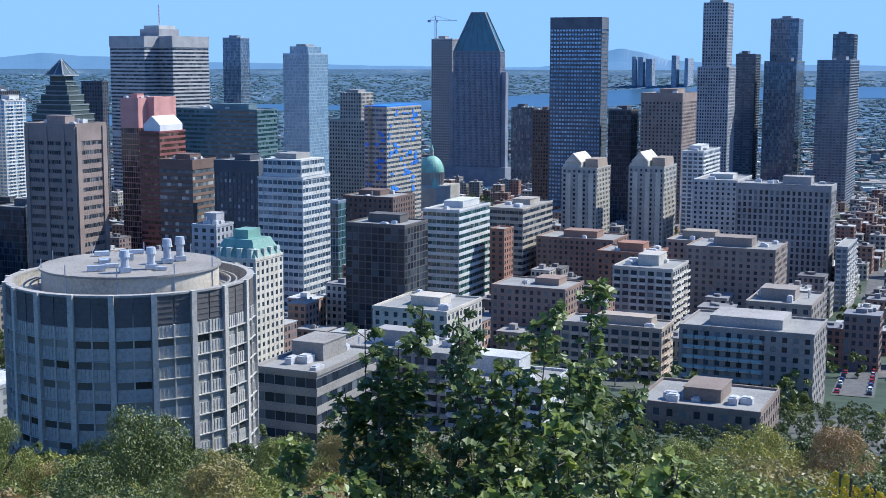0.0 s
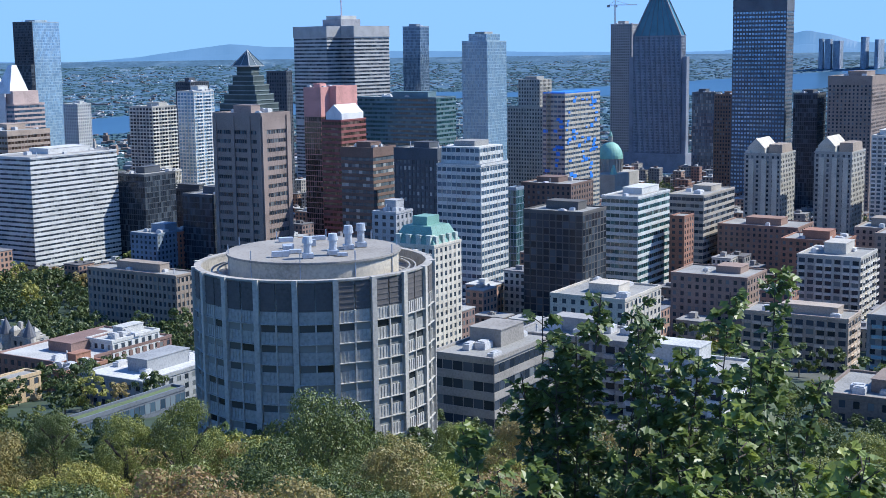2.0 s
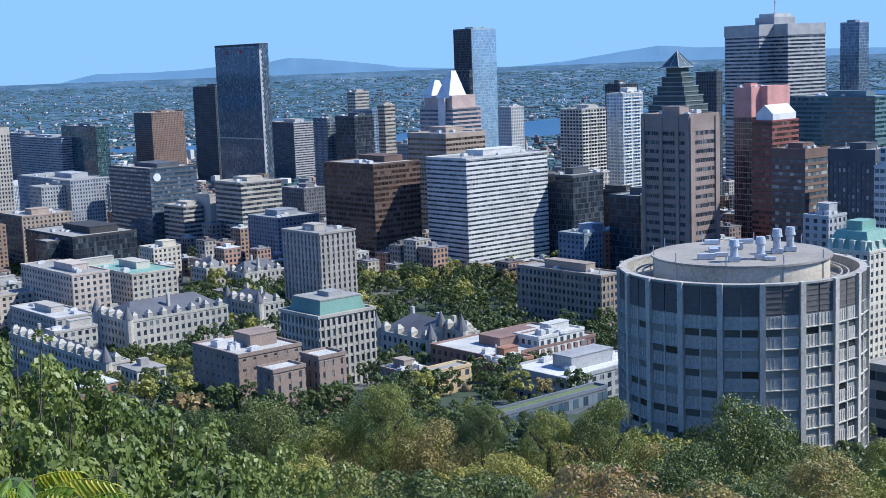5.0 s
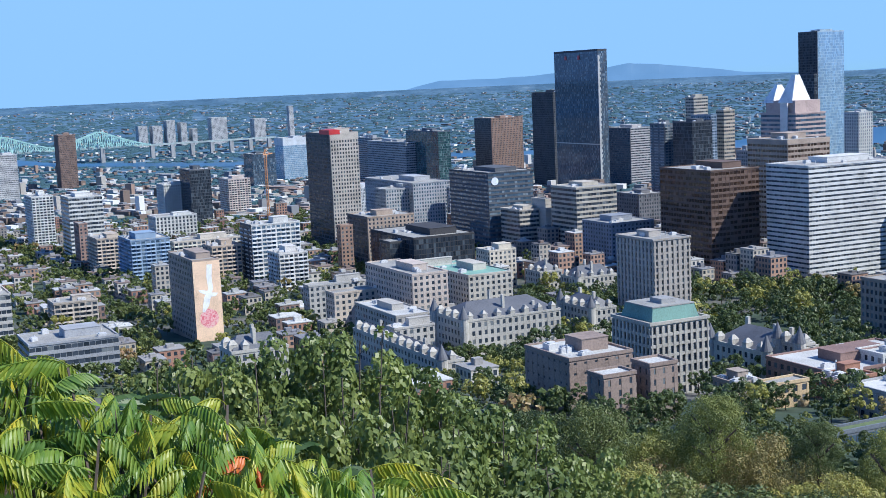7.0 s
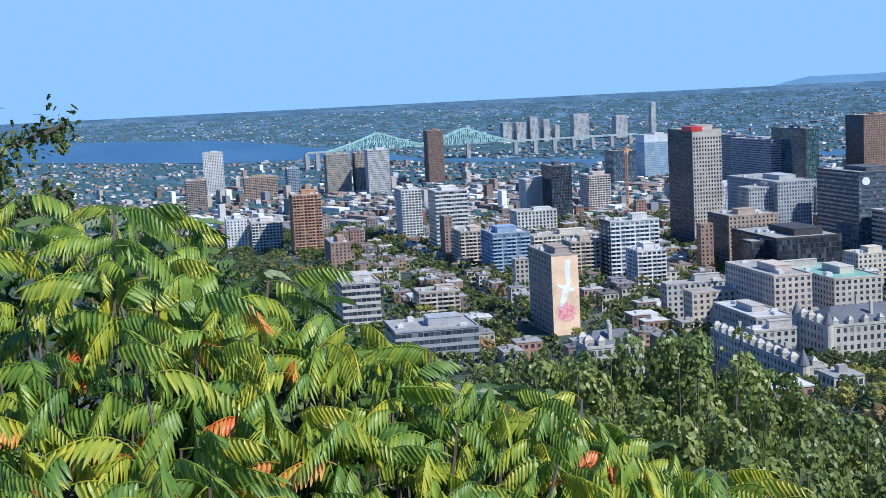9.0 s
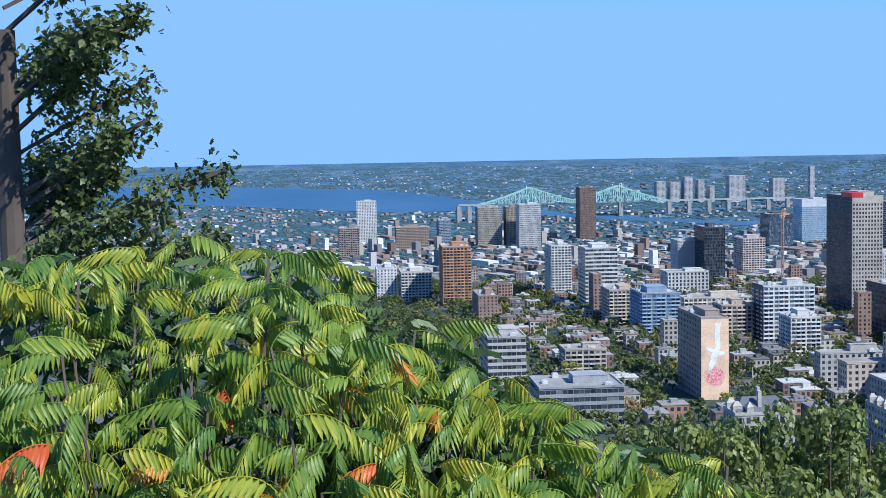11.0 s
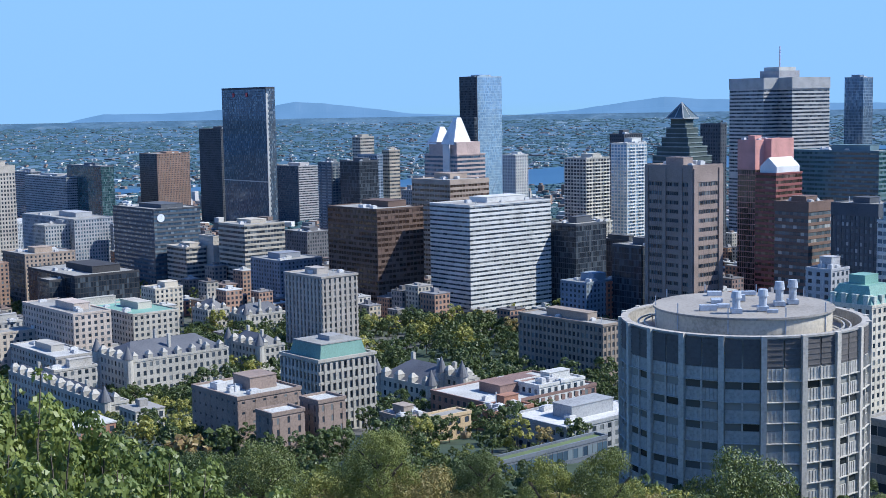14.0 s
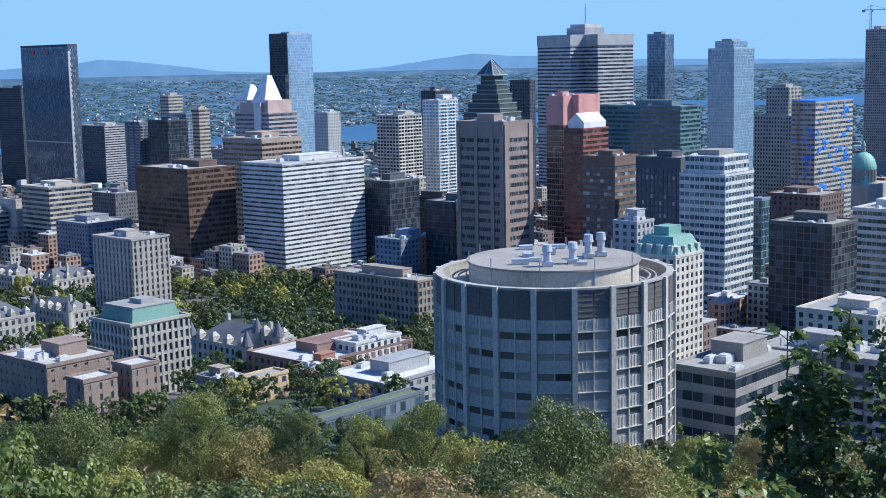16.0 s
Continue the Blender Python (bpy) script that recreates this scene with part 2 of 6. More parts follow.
def roof_plant(thing, w, d, z, rng, material):
    """Penthouse, cooling units and ducts on a flat roof."""
    pw, pd = w * rng.uniform(0.3, 0.55), d * rng.uniform(0.3, 0.55)
    px, py = rng.uniform(-0.15, 0.15) * w, rng.uniform(-0.05, 0.2) * d
    ph = rng.uniform(2.6, 4.6)
    s = Solid().box(px - pw / 2, px + pw / 2, py - pd / 2, py + pd / 2, z, z + ph)
    s.box(px - pw / 2 - 0.2, px + pw / 2 + 0.2, py - pd / 2 - 0.2, py + pd / 2 + 0.2, z + ph, z + ph + 0.25)
    s.out("penthouse", material, thing)
    for _ in range(rng.randint(3, 6)):
        ux, uy = rng.uniform(-0.42, 0.42) * w, rng.uniform(-0.42, 0.42) * d
        a, b, h = rng.uniform(0.8, 2.2), rng.uniform(0.8, 2.2), rng.uniform(0.9, 2.0)
        u = Solid().box(ux - a, ux + a, uy - b, uy + b, z, z + h)
        u.box(ux - a * 0.7, ux + a * 0.7, uy - b * 0.7, uy + b * 0.7, z + h, z + h + 0.3)
        u.out("roof_unit", wall((0.5, 0.5, 0.5), 0.5), thing)
    if rng.random() < 0.5:
        for k in range(2):
            ux, uy = rng.uniform(-0.4, 0.4) * w, rng.uniform(-0.4, 0.4) * d
            Solid().tube(ux, uy, z, z + rng.uniform(1.5, 3.5), 0.25, 8).out("vent_pipe", wall((0.45, 0.46, 0.47), 0.4), thing)


BOX_FACES = Solid().box(0, 1, 0, 1, 0, 1).f


class Plots:
    """Circles of ground already taken, kept by squares of 40 m."""

    def __init__(self):
        self.cells = {}

    def append(self, plot):
        x, y, c = plot
        reach = c * 0.72 + 12
        for i in range(int((x - reach) // 40), int((x + reach) // 40) + 1):
            for j in range(int((y - reach) // 40), int((y + reach) // 40) + 1):
                self.cells.setdefault((i, j), []).append(plot)

    def near(self, x, y):
        return self.cells.get((int(x // 40), int(y // 40)), ())


FOOTPRINTS = Plots()

STYLES = {
    "strip": dict(floor=3.7, bay=2.6, band=0.45, pier=0.0, relief=0.3),
    "grid": dict(floor=3.5, bay=2.8, band=0.4, pier=0.42, relief=0.35),
    "rib": dict(floor=3.6, bay=1.7, band=0.3, pier=0.45, relief=0.6),
    "curtain": dict(floor=3.8, bay=1.9, band=0.1, pier=0.06, relief=0.12),
    "flat": dict(floor=3.1, bay=3.4, band=0.42, pier=0.5, relief=0.2),
    "balcony": dict(floor=3.0, bay=3.8, band=0.36, pier=0.25, relief=0.25),
    "slab": dict(floor=3.8, bay=3.0, band=0.5, pier=0.08, relief=0.25),
}


def building(name, label, x, y, w, d, top, style="grid", rgb=CONCRETE, pane="dark", turn=GRID, crown=0.0, group="", plant=True, setback=None, base=None, floor=None, bay=None, roof=GRAVEL, category="building", band=None, pier=None):
    """A block with its roof at the height top, its middle at x, y and its foot in the ground. Returns the thing."""
    rng = random.Random(int(abs(x) * 7 + abs(y) * 3 + top))
    z0 = (ground_xy(x, y) if base is None else base)
    thing = tagged(new(name), label, category, group)
    thing.matrix_world = pose(x, y, z0, 0, 0, turn)
    h = top - z0
    FOOTPRINTS.append((x, y, math.hypot(w, d) / 2))
    st = dict(STYLES[style])
    for key, val in (("floor", floor), ("bay", bay), ("band", band), ("pier", pier)):
        if val is not None:
            st[key] = val
    mat = wall(rgb)
    if pane == "dark" and sum(rgb) < 0.35:
        pane = "black"
    core = Solid().box(-w / 2, w / 2, -d / 2, d / 2, -6, h)
    core.out("wall", mat, thing)
    bands, piers, panes = Solid(), Solid(), Solid()
    facade(core, bands, piers, panes, w, d, 0.5, h - max(0.8, crown), **st)
    near = math.hypot(x, y) < 560
    for kind, solid in (("spandrel", bands), ("pier", piers)):
        if solid.v and near:
            for k in range(len(solid.v) // 8):
                one = Solid()
                one.v, one.f = solid.v[8 * k:8 * k + 8], BOX_FACES
                one.out(kind, mat, thing)
        elif solid.v:
            tagged(solid.out(kind, mat, thing), kind="stuff")
    tagged(panes.out("window", glass(pane), thing), kind="stuff")
    if style == "balcony":
        rails, floors = Solid(), max(1, int(round((h - 1.3) / st["floor"])))
        fh = (h - 1.3) / floors
        for face, width, off in (("f", w, d / 2), ("r", d, w / 2)):
            n = max(1, int(round(width / st["bay"])))
            for k in range(1, floors):
                for i in range(n):
                    if (i + int(x)) % 3 == 0:
                        continue
                    lo, hi = -width / 2 + (i + 0.08) * width / n, -width / 2 + (i + 0.92) * width / n
                    z = 0.5 + k * fh
                    for o0, o1, z1, z2 in ((0.0, 1.4, z, z + 0.18), (1.3, 1.4, z + 0.18, z + 1.1)):
                        if face == "f":
                            rails.box(lo, hi, -off - o1, -off - o0, z1, z2)
                        else:
                            rails.box(off + o0, off + o1, lo, hi, z1, z2)
        tagged(rails.out("balcony", wall(tuple(min(0.62, c * 1.25 + 0.05) for c in rgb)), thing), kind="stuff")
    e = st["relief"] + 0.05
    if crown:
        Solid().box(-w / 2 - e, w / 2 + e, -d / 2 - e, d / 2 + e, h - crown + 0.1, h - 0.3).out("attic", mat, thing)
    rim = Solid()
    for a, b, c, f in ((-w / 2 - e, w / 2 + e, -d / 2 - e, -d / 2 + 0.35), (-w / 2 - e, w / 2 + e, d / 2 - 0.35, d / 2 + e), (-w / 2 - e, -w / 2 + 0.35, -d / 2 + 0.36, d / 2 - 0.36), (w / 2 - 0.35, w / 2 + e, -d / 2 + 0.36, d / 2 - 0.36)):
        rim.box(a, b, c, f, h - 0.25, h + 0.8)
    rim.out("parapet", mat, thing)
    Solid().box(-w / 2 + 0.36, w / 2 - 0.36, -d / 2 + 0.36, d / 2 - 0.36, h + 0.004, h + 0.2).out("roof", wall(roof, 0.9), thing)
    if setback:
        k, extra = setback
        Solid().box(-w * k / 2, w * k / 2, -d * k / 2, d * k / 2, h, h + extra).out("upper_storey", mat, thing)
        bands, piers, panes = Solid(), Solid(), Solid()
        facade(None, bands, piers, panes, w * k, d * k, h + 0.9, h + extra - 0.6, **st)
        for part_name, solid, m in (("upper_spandrel", bands, mat), ("upper_pier", piers, mat), ("upper_window", panes, glass(pane))):
            if solid.v:
                tagged(solid.out(part_name, m, thing), kind="stuff")
        Solid().box(-w * k * 0.3, w * k * 0.25, -d * k * 0.3, d * k * 0.3, h + extra, h + extra + 2.6).out("penthouse", wall(roof, 0.9), thing)
    elif plant and w > 9 and d > 9:
        roof_plant(thing, w, d, h + 0.2, rng, mat)
    return thing


def gabled_tower(*args, **kw):
    """An office tower under a tall wedge of glass."""
    thing = building(*args, plant=False, **kw)
    w, d, h = args[4], args[5], args[6] - thing.location.z
    rise = 50.0
    k = w * 0.36
    s = Solid()
    s.v = [(-w / 2, -d / 2, h), (w / 2, -d / 2, h), (w / 2, d / 2, h), (-w / 2, d / 2, h), (-w / 2 + k, -d / 4, h + rise), (w / 2 - k, -d / 4, h + rise), (w / 2 - k, d / 4, h + rise), (-w / 2 + k, d / 4, h + rise)]
    s.f = BOX_FACES
    s.out("roof_wedge", wall((0.045, 0.15, 0.2), 0.25), thing, "blue-green glass wedge roof")
    edge = Solid()
    for a, b in ((0, 4), (1, 5), (4, 5), (0, 1), (5, 6), (2, 6), (3, 7)):
        edge.beam(s.v[a], s.v[b], 0.9)
    for i in range(1, 6):
        t = i / 6
        edge.beam((-w / 2 + t * w, -d / 2 - 0.2, h), (-w / 2 + k + t * (w - 2 * k), -d / 4 - 0.2, h + rise), 0.25)
    edge.out("roof_edge", wall((0.16, 0.17, 0.2), 0.5), thing)
    sh = Solid()
    for sx in (-1, 1):
        sh.box(sx * w * 0.56 - 3, sx * w * 0.56 + 3, -d * 0.3, d * 0.3, 0, h - 26)
    sh.box(-w * 0.65, w * 0.65, -d * 0.75, d * 0.6, -4, 30)
    sh.out("shoulder", wall((0.2, 0.22, 0.27)), thing)
    return thing


def gable_apartments(*args, **kw):
    """An apartment tower with a stepped top and pale gables."""
    thing = building(*args, plant=False, **kw)
    w, d, h = args[4], args[5], args[6] - thing.location.z
    m = wall((0.5, 0.46, 0.38))
    for x0 in (-w * 0.22,):
        a, b, rise = x0 + w * 0.02, w * 0.24, 6.0
        Solid().box(a - b, a + b, -d * 0.46, d * 0.4, h, h + 4).out("upper_storey", m, thing)
        g = Solid()
        g.v = [(a - b, -d * 0.48, h + 4), (a + b, -d * 0.48, h + 4), (a + b, d * 0.4, h + 4), (a - b, d * 0.4, h + 4), (a, -d * 0.48, h + 4 + rise), (a, d * 0.4, h + 4 + rise)]
        g.f = [(0, 1, 4), (2, 3, 5), (1, 2, 5, 4), (3, 0, 4, 5), (0, 3, 2, 1)]
        g.out("gable", m, thing, "pale stone gable")
    Solid().box(w * 0.06, w * 0.46, -d * 0.3, d * 0.42, h, h + 6, 0.6).out("mansard", wall((0.3, 0.24, 0.19)), thing)
    Solid().box(-w * 0.5, -w * 0.34, -d * 0.49, -d * 0.1, h, h + 2.5, 0.4).out("dormer", m, thing)
    bay = Solid()
    for s in (-0.3, 0.05, 0.35):
        bay.box(s * w - 1.6, s * w + 1.6, -d / 2 - 1.3, -d / 2, 2, h - 3)
    tagged(bay.out("bay_window", m, thing), kind="stuff")
    return thing


def copper_roof_block(*args, **kw):
    """A stone block under a steep weathered copper roof with dormers."""
    thing = building(*args, plant=False, **kw)
    w, d, h = args[4], args[5], args[6] - thing.location.z
    cu = wall(COPPER, 0.6)
    Solid().box(-w / 2, w / 2, -d / 2, d / 2, h + 0.3, h + 7.5, 3.4).out("mansard", cu, thing, "weathered green copper mansard")
    for i in range(4):
        s = Solid().box(-w / 2 + w * (0.14 + 0.24 * i) - 1, -w / 2 + w * (0.14 + 0.24 * i) + 1, -d / 2 + 0.1, -d / 2 + 3.4, h + 0.3, h + 4)
        s.box(-w / 2 + w * (0.14 + 0.24 * i) - 1.2, -w / 2 + w * (0.14 + 0.24 * i) + 1.2, -d / 2, -d / 2 + 3.5, h + 4, h + 4.4)
        s.out("dormer", wall((0.45, 0.5, 0.45)), thing)
        s = Solid().box(w / 2 - 3.4, w / 2 - 0.1, -d / 2 + d * (0.14 + 0.24 * i) - 1, -d / 2 + d * (0.14 + 0.24 * i) + 1, h + 0.3, h + 4)
        s.out("dormer", wall((0.45, 0.5, 0.45)), thing)
    Solid().box(-w * 0.2, w * 0.15, -d * 0.2, d * 0.25, h + 7.5, h + 11).out("penthouse", cu, thing)
    return thing


def copper_attic(*args, **kw):
    """A gridded institute whose set-back attic is clad in green copper."""
    thing = building(*args, plant=False, **kw)
    w, d, h = args[4], args[5], args[6] - thing.location.z
    Solid().box(-w / 2 + 2, w / 2 - 2, -d / 2 + 2, d / 2 - 2, h + 0.2, h + 5.0, 1.2).out("attic", wall((0.12, 0.235, 0.2), 0.6), thing, "green copper attic")
    Solid().box(-w / 2 + 3, w / 2 - 3, -d / 2 + 3, d / 2 - 3, h + 5.0, h + 5.4).out("attic_roof", wall(GRAVEL), thing)
    Solid().box(-w * 0.1, w * 0.2, -d * 0.1, d * 0.15, h + 5.4, h + 7).out("penthouse", wall(GREY), thing)
    return thing


def pyramid_tower(*args, **kw):
    """A dark tower stepped back in tiers to a glass pyramid."""
    thing = building(*args, plant=False, **kw)
    w, d, h = args[4], args[5], args[6] - thing.location.z
    m = wall((0.05, 0.075, 0.075))
    z, k = h, 1.0
    for i in range(5):
        k -= 0.135
        tier = tagged(new("tier"), "")
        tier.parent = thing
        Solid().box(-w * k / 2, w * k / 2, -d * k / 2, d * k / 2, z, z + 7.6).out("tier_wall", m, tier)
        s = Solid()
        for q in (2.2, 6.6):
            s.box(-w * k / 2 - 0.4, w * k / 2 + 0.4, -d * k / 2 - 0.4, d * k / 2 + 0.4, z + q, z + q + 0.8)
        s.out("tier_ledge", wall((0.2, 0.24, 0.24)), tier)
        z += 7.6
    r = w * 0.2
    p = Solid()
    p.v = [(-r, -r, z), (r, -r, z), (r, r, z), (-r, r, z), (0, 0, z + 13)]
    p.f = [(0, 1, 4), (1, 2, 4), (2, 3, 4), (3, 0, 4), (3, 2, 1, 0)]
    p.out("pyramid_roof", wall((0.07, 0.1, 0.11), 0.25), thing, "glazed pyramid top")
    e = Solid()
    for q in range(4):
        e.beam(p.v[q], p.v[4], 0.45)
        e.beam(p.v[q], p.v[(q + 1) % 4], 0.5)
        mid = [(p.v[q][i] + p.v[(q + 1) % 4][i]) / 2 for i in range(3)]
        e.beam(mid, p.v[4], 0.25)
    e.out("pyramid_rib", wall((0.35, 0.37, 0.37), 0.4), thing)
    return thing


def twin_peak_tower(*args, **kw):
    """A stepped tower crowned by two white pitched peaks."""
    thing = building(*args, plant=False, **kw)
    w, d, h = args[4], args[5], args[6] - thing.location.z
    white = wall((0.66, 0.66, 0.66), 0.5)
    Solid().box(-w * 0.42, w * 0.42, -d * 0.42, d * 0.42, h, h + 11).out("upper_storey", wall((0.42, 0.32, 0.29)), thing)
    for cx, r, rise in ((-w * 0.34, w * 0.15, 15), (w * 0.16, w * 0.2, 23)):
        p = Solid()
        p.v = [(cx - r, -d * 0.45, h + 9), (cx + r, -d * 0.45, h + 9), (cx + r, d * 0.2, h + 9), (cx - r, d * 0.2, h + 9), (cx - r * 0.25, -d * 0.15, h + 9 + rise), (cx + r * 0.25, -d * 0.15, h + 9 + rise), (cx + r * 0.25, d * 0.0, h + 9 + rise), (cx - r * 0.25, d * 0.0, h + 9 + rise)]
        p.f = BOX_FACES
        p.out("peak_roof", white, thing, "white pitched peak")
    Solid().box(w * 0.1, w * 0.3, -d / 2 - 1.4, -d / 2 - 0.3, 20, h + 9).out("centre_bay", wall((0.6, 0.58, 0.56)), thing)
    return thing


def cross_tower(name, label, x, y, w, d, top, style, rgb, pane, **kw):
    """A cruciform tower: four wings round a core, banded, with plant storeys and a mast."""
    z0 = ground_xy(x, y)
    thing = tagged(new(name), label, "building")
    thing.matrix_world = pose(x, y, z0, 0, 0, -35)
    FOOTPRINTS.append((x, y, 55))
    h, mat = top + 6 - z0, wall(rgb, 0.6)
    arm, half = 48.0, 27.0
    st = STYLES["strip"]
    for q in range(4):
        wing = new("wing")
        wing.parent = thing
        wing.matrix_local = pose(0, 0, 0, 0, 0, 90 * q) @ pose(0, -(arm + half) / 2, 0)
        ww, dd = 2 * half, arm - half
        Solid().box(-ww / 2, ww / 2, -dd / 2, dd / 2, -5, h).out("wing_wall", mat, wing)
        bands, piers, panes = Solid(), Solid(), Solid()
        for z1, z2 in ((1, h * 0.42), (h * 0.42 + 5, h - 12)):
            facade(None, bands, piers, panes, ww, dd, z1, z2, 3.9, 2.9, 0.48, 0.0, 0.4, faces="flr")
        tagged(bands.out("wing_band", mat, wing), kind="stuff")
        tagged(panes.out("wing_window", glass("dark"), wing), kind="stuff")
        for z1, z2 in ((h - 11, h + 1),):
            Solid().box(-ww / 2 - 0.6, ww / 2 + 0.6, -dd / 2 - 0.6, dd / 2 + 0.2, z1, z2).out("wing_attic", wall((0.36, 0.36, 0.36)), wing)
    Solid().box(-half, half, -half, half, -5, h + 1.5).out("core", mat, thing)
    Solid().box(-15, 15, -15, 15, h + 1.5, h + 9).out("plant_storey", wall((0.3, 0.3, 0.31)), thing)
    Solid().box(-12, 12, -12, 12, h + 9, h + 13).out("plant_deck", wall((0.45, 0.45, 0.42)), thing)
    mast = Solid().tube(0, 0, h + 13, h + 36, 0.6, 6)
    for k in range(4):
        mast.box(-1.5, 1.5, -0.2, 0.2, h + 17 + 4 * k, h + 17.4 + 4 * k)
    mast.out("mast", wall((0.5, 0.4, 0.4)), thing)
    return thing


def old_wing(name, label, x, y, w, d, top, style="flat", rgb=STONE, pane="dark", turrets=1, **kw):
    """A grey limestone wing with a steep slate roof, dormers, chimneys and corner turrets."""
    thing = building(name, label, x, y, w, d, top, "flat", (0.4, 0.38, 0.34), pane, plant=False, floor=3.6, bay=3.2, **kw)
    h = top - thing.location.z
    slate = wall((0.1, 0.105, 0.12), 0.6)
    rise = min(6.5, min(w, d) * 0.36)
    p = Solid()
    if w >= d:
        p.v = [(-w / 2, -d / 2, h), (w / 2, -d / 2, h), (w / 2, d / 2, h), (-w / 2, d / 2, h), (-w / 2 + d * 0.3, 0, h + rise), (w / 2 - d * 0.3, 0, h + rise)]
        p.f = [(0, 1, 5, 4), (2, 3, 4, 5), (1, 2, 5), (3, 0, 4)]
    else:
        p.v = [(-w / 2, -d / 2, h), (w / 2, -d / 2, h), (w / 2, d / 2, h), (-w / 2, d / 2, h), (0, -d / 2 + w * 0.3, h + rise), (0, d / 2 - w * 0.3, h + rise)]
        p.f = [(0, 1, 4), (1, 2, 5, 4), (2, 3, 5), (3, 0, 4, 5)]
    p.out("slate_roof", slate, thing, "dark slate hipped roof")
    stone = wall((0.4, 0.38, 0.34))

    def dormer(cx, cy, along):
        s = Solid()
        a, b = (1.2, 1.6) if along == "x" else (1.6, 1.2)
        s.box(cx - a, cx + a, cy - b, cy + b, h + 0.2, h + 2.6)
        s.box(cx - a * 1.1, cx + a * 1.1, cy - b * 1.1, cy + b * 1.1, h + 2.6, h + 4.2, min(a, b) * 0.95)
        s.out("dormer", stone, thing)

    for i in range(max(2, int(w / 7))):
        dormer(-w / 2 + w * (i + 0.5) / max(2, int(w / 7)), -d / 2 + 1.4, "x")
    for i in range(max(1, int(d / 7))):
        dormer(w / 2 - 1.4, -d / 2 + d * (i + 0.5) / max(1, int(d / 7)), "y")
    for cx, cy in ((-w * 0.3, 1.0), (w * 0.25, -1.0)):
        Solid().box(cx - 0.8, cx + 0.8, cy - 0.6, cy + 0.6, h + rise * 0.3, h + rise + 2.5).out("chimney", stone, thing)
    corners = [(w / 2, -d / 2), (-w / 2, -d / 2)][:turrets]
    for cx, cy in corners:
        Solid().tube(cx, cy, -4, h + 1.5, 2.2, 12).out("turret", stone, thing)
        Solid().tube(cx, cy, h + 1.5, h + 7.5, 2.5, 12, 0.04).out("turret_roof", slate, thing)
    return thing


def mural_block(*args, **kw):
    """An apartment block whose sunny end wall carries a painting of plain shapes."""
    thing = building(*args, **kw)
    w, d, h = args[4], args[5], args[6] - thing.location.z
    x = w / 2 + 0.45
    Solid().box(w / 2, x, -d / 2 - 0.3, d / 2 + 0.3, 0, h - 0.3).out("end_wall", wall((0.78, 0.52, 0.36)), thing, "peach painted end wall")
    disc = Solid()
    n, cz, r = 28, h * 0.3, d * 0.36
    k = len(disc.v)
    disc.v += [(x + 0.03, r * math.cos(6.28318 * i / n), cz + r * math.sin(6.28318 * i / n)) for i in range(n)]
    disc.f.append(tuple(range(n)))
    m, nn, l, b = shader("painted_disc")
    t = noise_node(nn, l, 0.8, 3)
    rr = ramp(nn, l, t.outputs[0], [(0.4, (0.75, 0.2, 0.25)), (0.5, (0.85, 0.6, 0.55)), (0.6, (0.7, 0.15, 0.2))])
    l.new(rr.outputs[0], b.inputs["Base Color"])
    disc.out("painted_disc", m, thing, "pink mottled painted disc")
    s = Solid()
    white = wall((0.85, 0.86, 0.86))
    curve = [(0.12, 0.95, 0.1), (0.08, 0.8, 0.1), (0.12, 0.66, 0.09), (-0.02, 0.56, 0.13), (-0.1, 0.46, 0.12), (-0.2, 0.38, 0.05)]
    for (a, za, wa), (c, zc, wc) in zip(curve, curve[1:]):
        s.quad((x + 0.06, (a - wa) * d, za * h), (x + 0.06, (a + wa) * d, za * h), (x + 0.06, (c + wc) * d, zc * h), (x + 0.06, (c - wc) * d, zc * h))
    s.quad((x + 0.07, -0.05 * d, 0.62 * h), (x + 0.07, 0.38 * d, 0.6 * h), (x + 0.07, 0.3 * d, 0.56 * h), (x + 0.07, -0.05 * d, 0.56 * h))
    s.quad((x + 0.065, -0.36 * d, 0.66 * h), (x + 0.065, 0.0, 0.635 * h), (x + 0.065, 0.0, 0.575 * h), (x + 0.065, -0.3 * d, 0.625 * h))
    s.out("painted_sweep", white, thing, "white painted sweep")
    return thing


